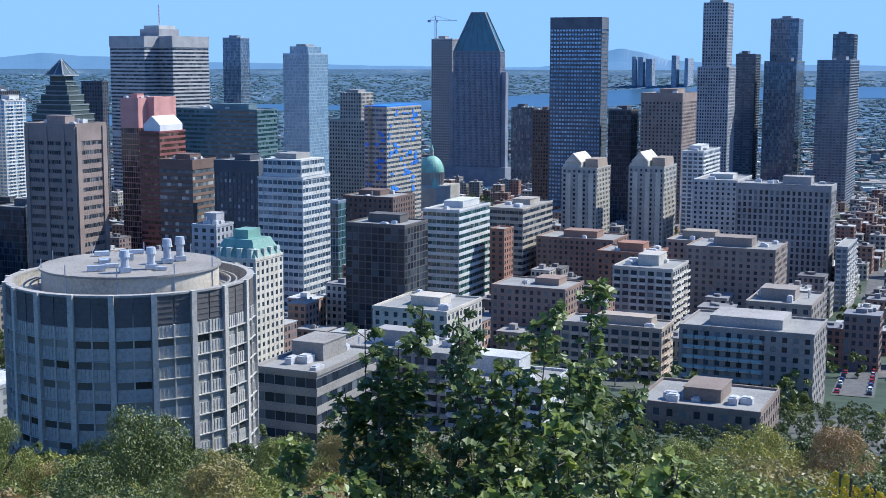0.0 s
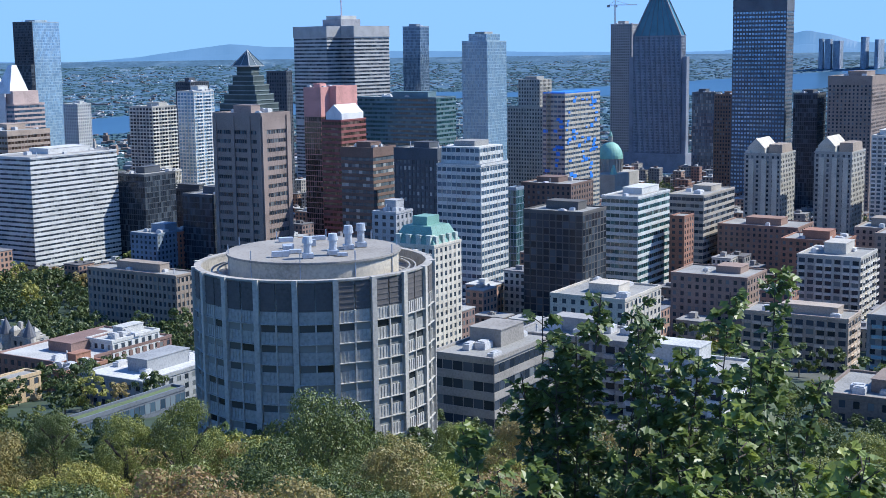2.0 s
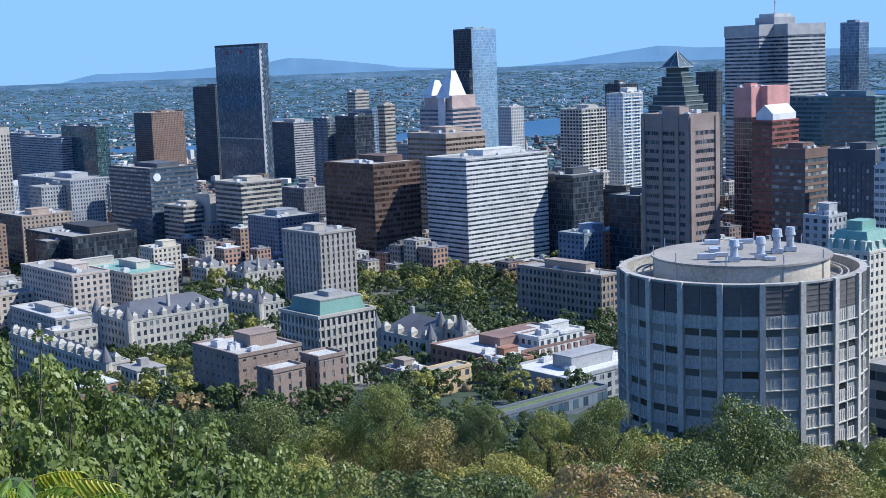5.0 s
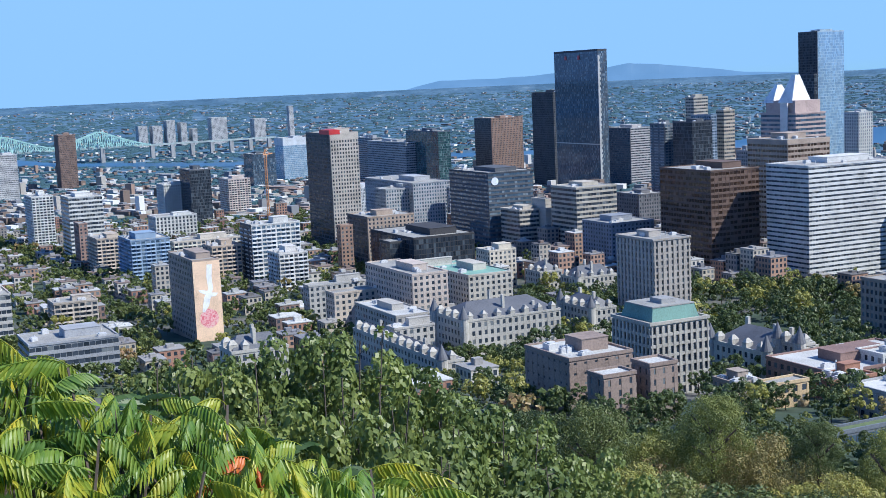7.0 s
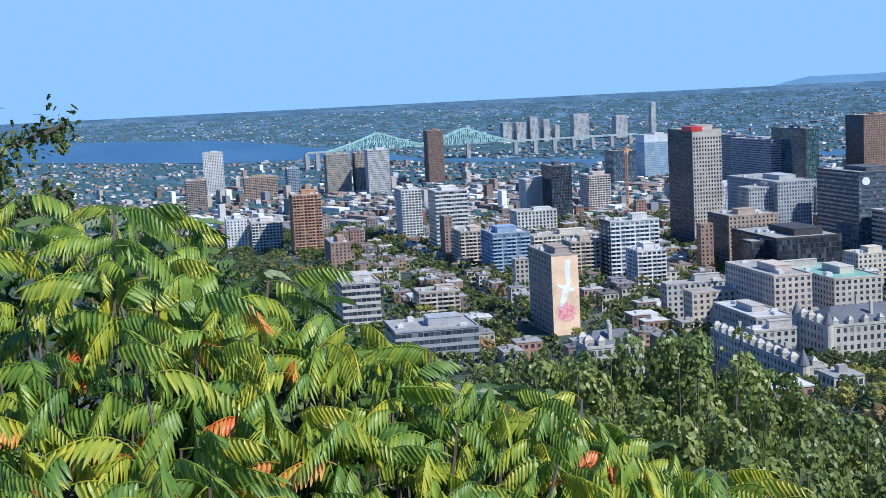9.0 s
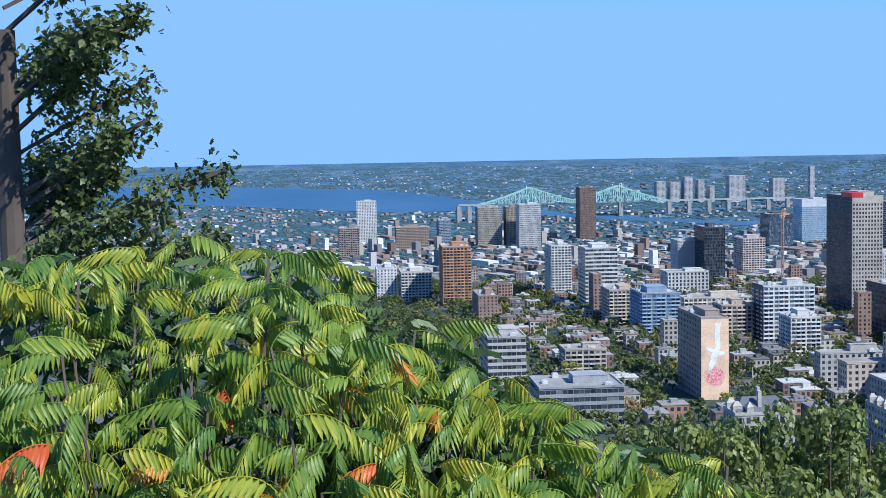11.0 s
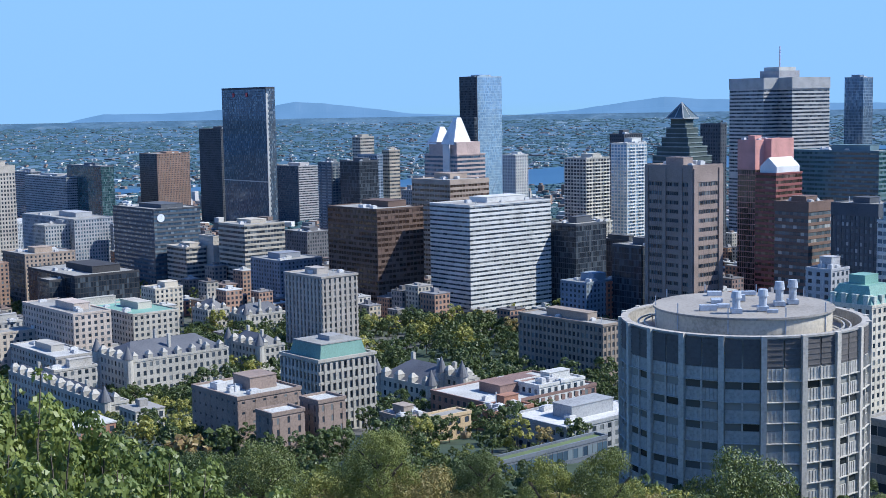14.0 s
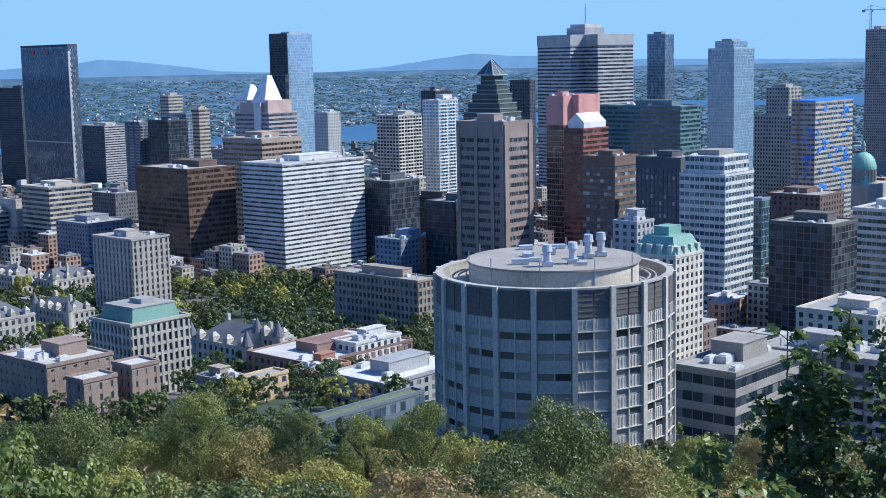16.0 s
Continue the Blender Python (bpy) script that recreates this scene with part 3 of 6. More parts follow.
def wrapped_tower(*args, **kw):
    """A concrete frame under construction with blue sheeting over part of its sides."""
    thing = building(*args, plant=False, **kw)
    w, d, h = args[4], args[5], args[6] - thing.location.z
    rng = random.Random(3)
    blue = wall((0.03, 0.2, 0.68), 0.5)
    for k in range(64):
        z = rng.uniform(0.1, 0.97) * h
        s, e = rng.uniform(-0.5, 0.35) * d, rng.uniform(2.5, 7)
        Solid().box(w / 2 + 0.4, w / 2 + 0.5, s, min(s + e, d / 2), z, z + rng.choice((1.6, 3.0))).out("blue_sheet", blue, thing)
    for k in range(30):
        z = rng.uniform(0.05, 0.9) * h
        s, e = rng.uniform(-0.5, 0.3) * w, rng.uniform(2, 5)
        Solid().box(s, min(s + e, w / 2), -d / 2 - 0.5, -d / 2 - 0.4, z, z + 2.4).out("blue_sheet", blue, thing)
    Solid().box(-w / 2, w / 2, -d / 2, d / 2, h, h + 1.8).out("blue_guard", blue, thing)
    hoist = Solid()
    for z in range(0, int(h) + 6, 3):
        hoist.box(-w * 0.2 - 1, -w * 0.2 + 1, -d / 2 - 2.6, -d / 2 - 0.6, z, z + 0.2)
    for a, b in ((-1, -2.6), (1, -2.6), (-1, -0.6), (1, -0.6)):
        hoist.box(-w * 0.2 + a - 0.1, -w * 0.2 + a + 0.1, -d / 2 + b - 0.1, -d / 2 + b + 0.1, 0, h + 6)
    hoist.out("hoist", wall((0.4, 0.32, 0.18)), thing)
    return thing


def stripped_tower(*args, **kw):
    """A concrete tower whose window bands are cut by plain upright strips."""
    thing = building(*args, **kw)
    w, d, h = args[4], args[5], args[6] - thing.location.z
    m = wall(args[8])
    for a, b in ((-0.5, -0.43), (-0.12, -0.05), (0.22, 0.29), (0.42, 0.5)):
        Solid().box(a * w, b * w, -d / 2 - 0.9, -d / 2 - 0.1, 0, h - 1).out("strip", m, thing)
    for a, b in ((-0.5, -0.36), (0.36, 0.5)):
        Solid().box(w / 2 + 0.1, w / 2 + 0.9, a * d, b * d, 0, h - 1).out("strip", m, thing)
    return thing


def teal_balconies(*args, **kw):
    """A brick apartment block with teal balcony panels over most of its front."""
    thing = building(*args, **kw)
    w, d, h = args[4], args[5], args[6] - thing.location.z
    teal, slab = wall((0.2, 0.33, 0.37), 0.5), wall((0.4, 0.39, 0.37))
    floors = int(h / 2.8)
    for k in range(1, floors):
        z = k * h / floors
        for i in range(7):
            a = -w * 0.46 + i * w * 0.086
            Solid().box(a, a + w * 0.076, -d / 2 - 1.5, -d / 2 - 0.3, z - 0.1, z + 0.12).out("balcony_slab", slab, thing)
            Solid().box(a, a + w * 0.076, -d / 2 - 1.5, -d / 2 - 1.4, z + 0.13, z + 1.05).out("balcony_panel", teal, thing, "teal balcony panel")
    Solid().box(-w * 0.3, w * 0.25, -d * 0.3, d * 0.3, h + 0.2, h + 3.2).out("roof_storey", wall((0.33, 0.31, 0.29)), thing)
    return thing


def tent_tower(*args, **kw):
    """A tower whose top terrace carries a white pitched skylight."""
    thing = building(*args, plant=False, **kw)
    w, d, h = args[4], args[5], args[6] - thing.location.z
    g = Solid()
    a, b, y0, y1 = -w * 0.35, w * 0.46, -d * 0.44, d * 0.44
    g.v = [(a, y0, h + 0.4), (b, y0, h + 0.4), (b, y1, h + 0.4), (a, y1, h + 0.4), (a, y0, h + 5), (b, y0, h + 5), (b, y1, h + 5), (a, y1, h + 5), ((a + b) / 2, y0, h + 11), ((a + b) / 2, y1, h + 11)]
    g.f = [(0, 1, 5, 8, 4), (2, 3, 7, 9, 6), (1, 2, 6, 5), (3, 0, 4, 7), (5, 6, 9, 8), (7, 4, 8, 9)]
    g.out("skylight", wall((0.62, 0.62, 0.62), 0.5), thing, "white pitched skylight")
    return thing


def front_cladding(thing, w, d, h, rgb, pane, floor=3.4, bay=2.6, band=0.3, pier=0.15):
    """Covers a block's shaded front with darker skin and windows, shade in its colour."""
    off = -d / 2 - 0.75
    Solid().box(-w / 2 - 0.45, w / 2 - 0.1, off, -d / 2 - 0.05, -4, h + 0.85).out("front_cladding", wall(rgb, 0.6), thing, "front skin darkened for shade")
    panes, n, m = Solid(), max(1, int(h / floor)), max(1, int(w / bay))
    fh, bw = (h - 2) / n, (w - 1) / m
    for k in range(n):
        for i in range(m):
            a, z = -w / 2 + i * bw + pier * bw, 1 + k * fh + band * fh
            panes.quad((a, off - 0.05, z), (a + bw * (1 - 2 * pier), off - 0.05, z), (a + bw * (1 - 2 * pier), off - 0.05, z + fh * (0.96 - band)), (a, off - 0.05, z + fh * (0.96 - band)))
    tagged(panes.out("front_window", glass(pane), thing), kind="stuff")
    return off


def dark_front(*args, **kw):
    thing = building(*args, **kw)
    # near-black tone carries the shade of this side
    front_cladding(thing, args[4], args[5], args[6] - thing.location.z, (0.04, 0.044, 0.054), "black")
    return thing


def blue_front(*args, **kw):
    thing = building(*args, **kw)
    # blue-grey tone carries the shade of this side
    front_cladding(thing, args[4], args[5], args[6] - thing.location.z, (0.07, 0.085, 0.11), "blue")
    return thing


def hotel_tower(*args, **kw):
    """A hotel with a black front, a pale lit side and a red sign at its top."""
    thing = dark_front(*args, **kw)
    w, d, h = args[4], args[5], args[6] - thing.location.z
    Solid().box(w * 0.1, w / 2 + 0.7, -d / 2 - 1.0, -d / 2 + d * 0.35, h - 0.5, h + 3.6).out("red_sign", wall((0.5, 0.03, 0.03), 0.5), thing, "plain red roof sign")
    return thing


def edge_tower(*args, **kw):
    """A dark patterned tower with a thin pale frame on its sunny corner and two red signs."""
    thing = building(*args, **kw)
    w, d, h = args[4], args[5], args[6] - thing.location.z
    pale = wall((0.4, 0.4, 0.39))
    strip = Solid().box(w / 2 + 0.2, w / 2 + 1.0, -d / 2 - 0.6, -d / 2 + 2.0, 0, h - 8)
    for k in range(int(h / 7)):
        strip.box(w / 2 + 0.3, w / 2 + 1.1, -d / 2 + 2.0, -d / 2 + 3.2, 7 * k, 7 * k + 3.5)
    strip.out("pale_frame", pale, thing, "thin pale corner frame")
    for s in (-0.22, 0.08):
        Solid().box(s * w - 2.2, s * w + 2.2, -d / 2 - 0.9, -d / 2 - 0.3, h - 12, h - 6.5).out("red_sign", wall((0.5, 0.03, 0.04), 0.5), thing, "plain red sign")
    Solid().box(-w / 2, w / 2, -d / 2 - 0.6, -d / 2 - 0.2, h * 0.36, h * 0.36 + 1.4).out("belt", pale, thing)
    rng = random.Random(2)
    lit = Solid()
    for k in range(520):
        x, z = -w / 2 + 2 + rng.randint(0, int((w - 5) / 2)) * 2.0, rng.randint(1, int(h / 3.4) - 4) * 3.4
        lit.quad((x, -d / 2 - 0.25, z), (x + 1.5, -d / 2 - 0.25, z), (x + 1.5, -d / 2 - 0.25, z + 3), (x, -d / 2 - 0.25, z + 3))
    tagged(lit.out("pale_pane", glass("blue"), thing), kind="stuff")
    return thing


def disc_sign(*args, **kw):
    """A dark glazed tower with a round white sign near its top."""
    thing = building(*args, **kw)
    w, d, h = args[4], args[5], args[6] - thing.location.z
    s, n = Solid(), 20
    s.v = [(w / 2 + 0.7, -d * 0.36 + 3.4 * math.cos(6.28318 * i / n), h - 7 + 3.4 * math.sin(6.28318 * i / n)) for i in range(n)]
    s.f = [tuple(range(n))]
    s.v += [(x - 0.3, y, z) for x, y, z in s.v]
    s.f += [(i, i + n, (i + 1) % n + n, (i + 1) % n) for i in range(n)]
    s.out("round_sign", wall((0.62, 0.66, 0.72), 0.5), thing, "plain round white sign")
    return thing



# towers and blocks of the city centre
building("office_tower", "white office tower with blue-grey ribbon windows", -72.5, 653.7, 24.4, 26.6, 133.3, "strip", WHITE, "blue", floor=3.65, pier=0.1, setback=(0.86, 9.0))
building("office_tower", "dark brown office tower with even square windows", -108.5, 750.7, 28.2, 26.0, 133.9, "grid", DARK, "pale", crown=6)
building("office_tower", "dark glazed office tower with brown upper floor", -146.9, 772.1, 22.4, 23.3, 132.7, "strip", BROWN, "pale", crown=5)
stripped_tower("office_tower", "brown concrete tower with columns of windows between plain strips", -210.9, 751.9, 34.8, 25.6, 154.0, "slab", (0.27, 0.21, 0.185), "dark", floor=5.2, crown=9, band=0.55, bay=1.5)
building("office_tower", "red stone and glass stair tower", -215.2, 946.7, 14.9, 16.0, 162.1, "curtain", PINK, "bronze", crown=20)
tent_tower("office_tower", "red-brown tower with horizontal glass bands", -193.4, 926.9, 16.7, 29.6, 140.5, "strip", (0.22, 0.07, 0.065), "bronze")
building("office_block", "pink granite upper block of a tower", -201.8, 957.4, 10.6, 25.5, 162.7, "flat", PINK, "bronze", crown=22, plant=False)
building("office_tower", "slim glass tower with open top", -251.0, 1646.2, 24.8, 20.2, 214.7, "curtain", BLUEGREY, "blue", floor=3.6)
building("office_tower", "pale blue glass tower", -164.2, 1620.5, 34.5, 46.6, 195.9, "curtain", (0.3, 0.42, 0.5), "mirror", setback=(0.7, 9.0))
building("office_block", "teal glass office block with flat roof", -183.0, 1140.1, 79.8, 31.3, 148.0, "strip", (0.1, 0.17, 0.2), "teal")
building("office_block", "grey stone block with rows of small windows", -81.4, 1273.7, 36.9, 40.0, 133.1, "grid", STONE, "dark", setback=(0.6, 26.0))
wrapped_tower("office_tower", "unfinished concrete tower wrapped in blue sheeting", -40.1, 1092.4, 19.5, 64.2, 151.9, "slab", (0.4, 0.36, 0.3), "blue")
building("office_tower", "concrete tower under construction", 3.4, 1867.6, 30.4, 25.0, 217.2, "grid", (0.34, 0.32, 0.32), "dark")
gabled_tower("office_tower", "blue-grey office tower with steep triangular glass roof", 47.0, 1769.0, 65.2, 16.0, 200.0, "rib", (0.2, 0.22, 0.27), "blue")
building("office_tower", "dark slate office tower with narrow pale windows", 124.6, 1240.9, 48.3, 20.6, 227.4, "grid", (0.1, 0.115, 0.14), "mirror", band=0.5, pier=0.25, crown=10, floor=3.7, plant=False)
building("office_block", "dark brown office slab", 101.7, 1329.7, 19.3, 22.0, 140.9, "grid", BROWN, "dark")
building("office_block", "dark blue block with a round blue sign", 99.2, 1612.2, 28.6, 22.0, 133.1, "curtain", DARK, "blue")
building("office_tower", "plain black glass office tower", 163.1, 1214.3, 20.9, 25.7, 145.5, "curtain", DARK, "dark")
building("office_tower", "brown stone hotel tower with small windows", 200.1, 1192.9, 36.5, 51.7, 161.0, "flat", (0.26, 0.2, 0.17), "dark", crown=7)
building("office_tower", "grey stone and glass tower with narrow upper shaft", 301.5, 1490.6, 34.0, 35.1, 182.1, "grid", (0.34, 0.35, 0.37), "dark", setback=(0.78, 70.0))
building("office_tower", "dark blue glass apartment tower", 355.4, 1577.5, 22.1, 30.3, 196.5, "balcony", (0.08, 0.1, 0.13), "blue")
building("office_tower", "slate glass tower with pale top band", 416.8, 1647.0, 32.7, 32.8, 239.0, "curtain", (0.17, 0.2, 0.24), "blue")
building("office_tower", "dark glass apartment tower with square top", 388.8, 1541.3, 35.5, 54.1, 188.4, "curtain", (0.11, 0.13, 0.16), "blue")
building("office_tower", "dark apartment tower with flat top", 473.5, 1598.1, 23.6, 30.8, 219.7, "balcony", (0.1, 0.12, 0.145), "blue")
building("office_tower", "dark blue apartment tower with pale balcony edges", 440.5, 1507.7, 34.5, 77.6, 189.8, "balcony", (0.15, 0.175, 0.21), "blue")
gable_apartments("apartment_block", "sandstone-coloured apartment tower with stepped gables", 95.8, 892.9, 23.7, 30.3, 119.3, "flat", STONE, "dark", group='twin gabled towers')
gable_apartments("apartment_block", "sandstone-coloured apartment tower with stepped gables", 137.7, 877.8, 23.1, 32.2, 121.4, "flat", STONE, "dark", group='twin gabled towers')
building("office_block", "wide concrete office slab with close vertical ribs", 197.7, 769.1, 52.1, 20.6, 119.6, "rib", (0.3, 0.28, 0.27), "dark", bay=3.0, crown=3)
building("apartment_block", "pale grey stepped apartment block", 181.4, 866.2, 27.9, 45.3, 114.5, "flat", (0.45, 0.44, 0.42), "dark")
building("apartment_block", "white and glass stepped apartment tower", 194.8, 1009.9, 15.5, 54.9, 123.3, "balcony", WHITE, "blue")
building("apartment_block", "dark glass apartment tower with light mullions", -25.3, 607.0, 29.4, 24.6, 116.5, "curtain", (0.1, 0.095, 0.09), "dark", floor=3.2, bay=3.2, band=0.12, pier=0.12)
building("office_block", "pale office block with dark ribbon windows", 7.6, 703.0, 20.0, 41.5, 113.2, "strip", WHITE, "teal")
building("office_block", "black and cream office block", 46.9, 796.2, 21.1, 51.0, 104.3, "strip", (0.35, 0.31, 0.26), "dark")
building("apartment_block", "red brick apartment block", 31.5, 706.9, 7.7, 13.3, 101.2, "flat", BRICK, "dark")
building("office_block", "dark brick office block with flat roof", -37.9, 799.8, 32.5, 30.0, 109.5, "flat", BROWN, "dark")
building("office_tower", "narrow teal glass tower", -56.8, 723.0, 5.2, 9.0, 114.0, "curtain", BLUEGREY, "teal")
building("office_block", "cream rendered institute with rooftop plant", -4.8, 449.2, 26.8, 30.0, 107.9, "flat", (0.5, 0.45, 0.38), "dark")
teal_balconies("apartment_block", "grey-brown brick apartment block with teal balcony panels", 96.2, 406.8, 40.0, 26.0, 109.5, "flat", (0.27, 0.245, 0.225), "dark", floor=2.8, plant=False)
building("apartment_block", "brown brick apartment block with roof terraces", 118.2, 455.2, 21.6, 27.5, 108.8, "flat", (0.27, 0.23, 0.2), "dark")
building("apartment_block", "beige brick apartment block with balconies", 63.3, 478.6, 37.3, 16.1, 95.6, "balcony", (0.38, 0.31, 0.25), "dark", floor=2.9)
building("apartment_block", "cream apartment block with dark window bays", 92.7, 589.5, 26.5, 27.7, 100.0, "balcony", (0.44, 0.41, 0.36), "dark")
building("apartment_block", "brown brick block with long flat roof", 143.0, 644.3, 42.0, 32.7, 101.4, "flat", (0.25, 0.2, 0.17), "dark")
building("apartment_block", "old red brick walk-up block", 100.2, 699.0, 31.1, 25.0, 90.9, "flat", BRICK, "dark")
building("apartment_block", "row of brick buildings with pale roofs", 81.8, 776.9, 45.9, 30.0, 88.0, "flat", (0.26, 0.16, 0.12), "dark")
building("apartment_block", "low brown brick block with flat grey roof", 41.6, 575.8, 33.3, 25.0, 93.4, "flat", (0.28, 0.2, 0.16), "dark")
building("apartment_block", "low brown block with white roof edge", 141.4, 722.1, 33.5, 25.0, 93.7, "flat", (0.3, 0.25, 0.2), "dark")
building("hospital_wing", "beige hospital wing with curved balconies", -30.7, 320.7, 16.8, 30.0, 117.5, "strip", (0.27, 0.25, 0.225), "dark", floor=4)
building("apartment_block", "grey balcony apartment block behind young trees", -9.0, 349.4, 32.7, 17.0, 114.9, "balcony", (0.3, 0.29, 0.28), "dark", floor=3)
building("apartment_block", "white balcony apartment block", 16.9, 335.4, 25.8, 20.0, 109.9, "balcony", (0.5, 0.5, 0.48), "dark", floor=3)
building("office_block", "low brown block with pale flat roof", 69.1, 338.9, 31.3, 26.0, 103.7, "flat", (0.22, 0.17, 0.14), "dark")
copper_roof_block("hotel_block", "cream stone block with steep copper-green roof", -77.5, 528.2, 19.8, 20.4, 112.4, "flat", (0.55, 0.5, 0.42), "dark")
building("apartment_block", "grey balcony apartment tower by the street", 227.0, 746.5, 6.0, 40.0, 88.3, "balcony", (0.33, 0.33, 0.33), "blue")
building("office_block", "narrow grey block with plant room", -96.7, 560.3, 11.8, 12.8, 121.0, "flat", (0.36, 0.36, 0.37), "dark")
building("office_block", "dark low flat-roofed office block", -245.2, 779.4, 23.3, 25.0, 104.7, "curtain", DARK, "dark")
cross_tower("office_tower", "cross-shaped grey aluminium tower with mechanical bands", -314.4, 1507.0, 56.3, 106.0, 207.2, "strip", (0.42, 0.41, 0.4), "dark")
pyramid_tower("office_tower", "dark green glass tower stepped to a pyramid top", -308.4, 1094.3, 47.3, 30.7, 138.6, "strip", (0.05, 0.075, 0.075), "teal")
building("office_tower", "plain dark office tower", -327.0, 1269.3, 23.8, 8.6, 168.4, "grid", DARK, "dark")
building("office_tower", "white and blue-glass striped office tower with notched corners", -371.4, 841.7, 40.7, 74.5, 124.1, "strip", (0.54, 0.54, 0.53), "dark", floor=3.1, band=0.58)
building("office_tower", "wide brown office slab with scattered bronze windows", -449.8, 819.3, 56.6, 40.0, 121.2, "slab", (0.115, 0.075, 0.06), "bronze", floor=3.6, band=0.42)
building("library_tower", "concrete tower with narrow slit windows", -363.9, 602.1, 33.1, 22.4, 103.5, "rib", (0.34, 0.31, 0.28), "dark", floor=3.4, bay=3.4, pier=0.6)
building("office_tower", "tan concrete tower with large square top openings", -443.7, 929.2, 44.8, 39.1, 134.3, "slab", (0.34, 0.27, 0.22), "bronze", crown=3)
twin_peak_tower("office_tower", "pink stone and glass tower with twin white peaks", -503.4, 1063.9, 44.0, 31.8, 147.9, "strip", (0.42, 0.32, 0.29), "blue")
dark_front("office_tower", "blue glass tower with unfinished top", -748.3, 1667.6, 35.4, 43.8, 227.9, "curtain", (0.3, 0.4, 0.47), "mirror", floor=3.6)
building("office_tower", "dark glass lower tower", -716.8, 1555.8, 30.4, 4.7, 174.7, "curtain", DARK, "dark")
edge_tower("office_tower", "dark patterned apartment tower with thin white edge", -1062.1, 1574.7, 114.4, 14.4, 219.4, "curtain", (0.045, 0.054, 0.07), "blue", floor=3.4, pier=0.3, crown=2, plant=False)
building("office_tower", "plain dark grey office slab", -1217.7, 1727.7, 65.0, 38.2, 161.0, "grid", (0.07, 0.075, 0.085), "dark")
blue_front("office_tower", "pale concrete office slab with shaded bands", -1111.1, 1772.0, 68.1, 35.0, 102.4, "strip", (0.42, 0.4, 0.4), "dark")
blue_front("apartment_block", "dark blue apartment tower", -745.9, 1259.3, 25.2, 11.9, 131.0, "balcony", (0.16, 0.18, 0.2), "blue")
building("apartment_block", "black glass apartment tower", -697.6, 1238.0, 33.8, 25.0, 134.2, "curtain", DARK, "dark")
building("apartment_block", "glass apartment tower with grey frame", -694.3, 1256.6, 33.7, 7.5, 139.5, "balcony", BLUEGREY, "blue")
building("apartment_block", "concrete frame tower under construction", -681.3, 1279.2, 12.8, 13.8, 143.4, "slab", (0.42, 0.36, 0.28), "dark")
building("office_tower", "tan tower with plain top", -786.6, 1407.3, 15.7, 20.0, 154.7, "slab", (0.42, 0.38, 0.32), "dark")
building("office_block", "dark low office tower", -597.0, 1169.2, 16.7, 20.0, 108.9, "grid", GREY, "dark")
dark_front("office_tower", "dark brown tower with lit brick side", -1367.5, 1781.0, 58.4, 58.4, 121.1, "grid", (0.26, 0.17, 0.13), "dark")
building("office_tower", "dark glass apartment tower with blue-grey side", -1413.4, 1651.3, 121.4, 21.1, 107.3, "curtain", (0.1, 0.12, 0.15), "teal")
building("office_tower", "grey office block with white balcony edges", -1513.1, 1683.6, 159.5, 34.4, 88.6, "slab", (0.33, 0.34, 0.36), "dark")
building("apartment_block", "beige apartment tower with vertical bays", -404.6, 1129.5, 26.3, 29.7, 142.2, "balcony", (0.44, 0.42, 0.37), "dark")
building("apartment_block", "glass apartment tower with white balconies", -384.0, 1185.9, 19.4, 27.0, 153.0, "balcony", WHITE, "mirror")
building("office_block", "black upper block of a tower", -439.3, 1347.2, 19.7, 28.0, 157.7, "grid", DARK, "dark")
building("office_tower", "black glass office block", -322.7, 882.2, 24.8, 30.0, 107.3, "curtain", DARK, "dark")
building("office_block", "low black office block", -313.7, 930.2, 50.3, 12.8, 91.6, "curtain", (0.06, 0.065, 0.07), "dark")
building("apartment_block", "white lattice-fronted apartment tower", -585.5, 1396.5, 21.3, 19.1, 134.1, "grid", WHITE, "blue")
building("office_block", "cream stepped stone block", -334.5, 954.5, 11.7, 20.4, 101.7, "rib", (0.52, 0.49, 0.42), "dark")
building("office_block", "red brick and blue-grey house block", -274.6, 770.3, 21.0, 29.0, 82.7, "flat", BLUEGREY, "dark")
building("office_block", "red brick end block with flat roof", -264.5, 774.1, 8.0, 9.1, 81.7, "flat", (0.42, 0.16, 0.1), "dark")
copper_attic("hospital_block", "cream concrete institute with green copper attic", -239.6, 399.8, 22.8, 23.6, 104.4, "rib", (0.36, 0.34, 0.3), "dark", bay=2.4)
building("office_tower", "beige concrete office block with dark bands", -604.8, 896.0, 38.8, 37.3, 99.7, "strip", (0.42, 0.38, 0.32), "dark")
building("office_block", "beige striped office block", -669.6, 896.5, 31.6, 18.4, 79.1, "strip", (0.42, 0.38, 0.33), "dark")
building("office_tower", "plain beige stair tower", -651.0, 902.7, 22.4, 6.2, 87.4, "flat", (0.42, 0.39, 0.35), "dark", band=0.9)
disc_sign("office_tower", "dark reflecting office tower with round white sign", -720.9, 924.1, 73.2, 43.2, 108.8, "strip", DARK, "blue")
building("office_block", "grey glass block with red sign", -905.7, 1021.1, 119.4, 39.5, 89.6, "grid", (0.33, 0.34, 0.36), "blue")
building("office_block", "low black glazed hall", -644.6, 740.8, 77.0, 47.9, 79.0, "curtain", (0.035, 0.035, 0.04), "dark")
building("office_block", "dark grey office block with toothed top", -666.0, 1080.3, 37.5, 27.3, 75.3, "grid", (0.15, 0.15, 0.16), "dark")
building("office_block", "blue-grey stone block with arched windows", -527.7, 825.0, 38.6, 36.2, 82.0, "flat", (0.2, 0.22, 0.26), "dark")
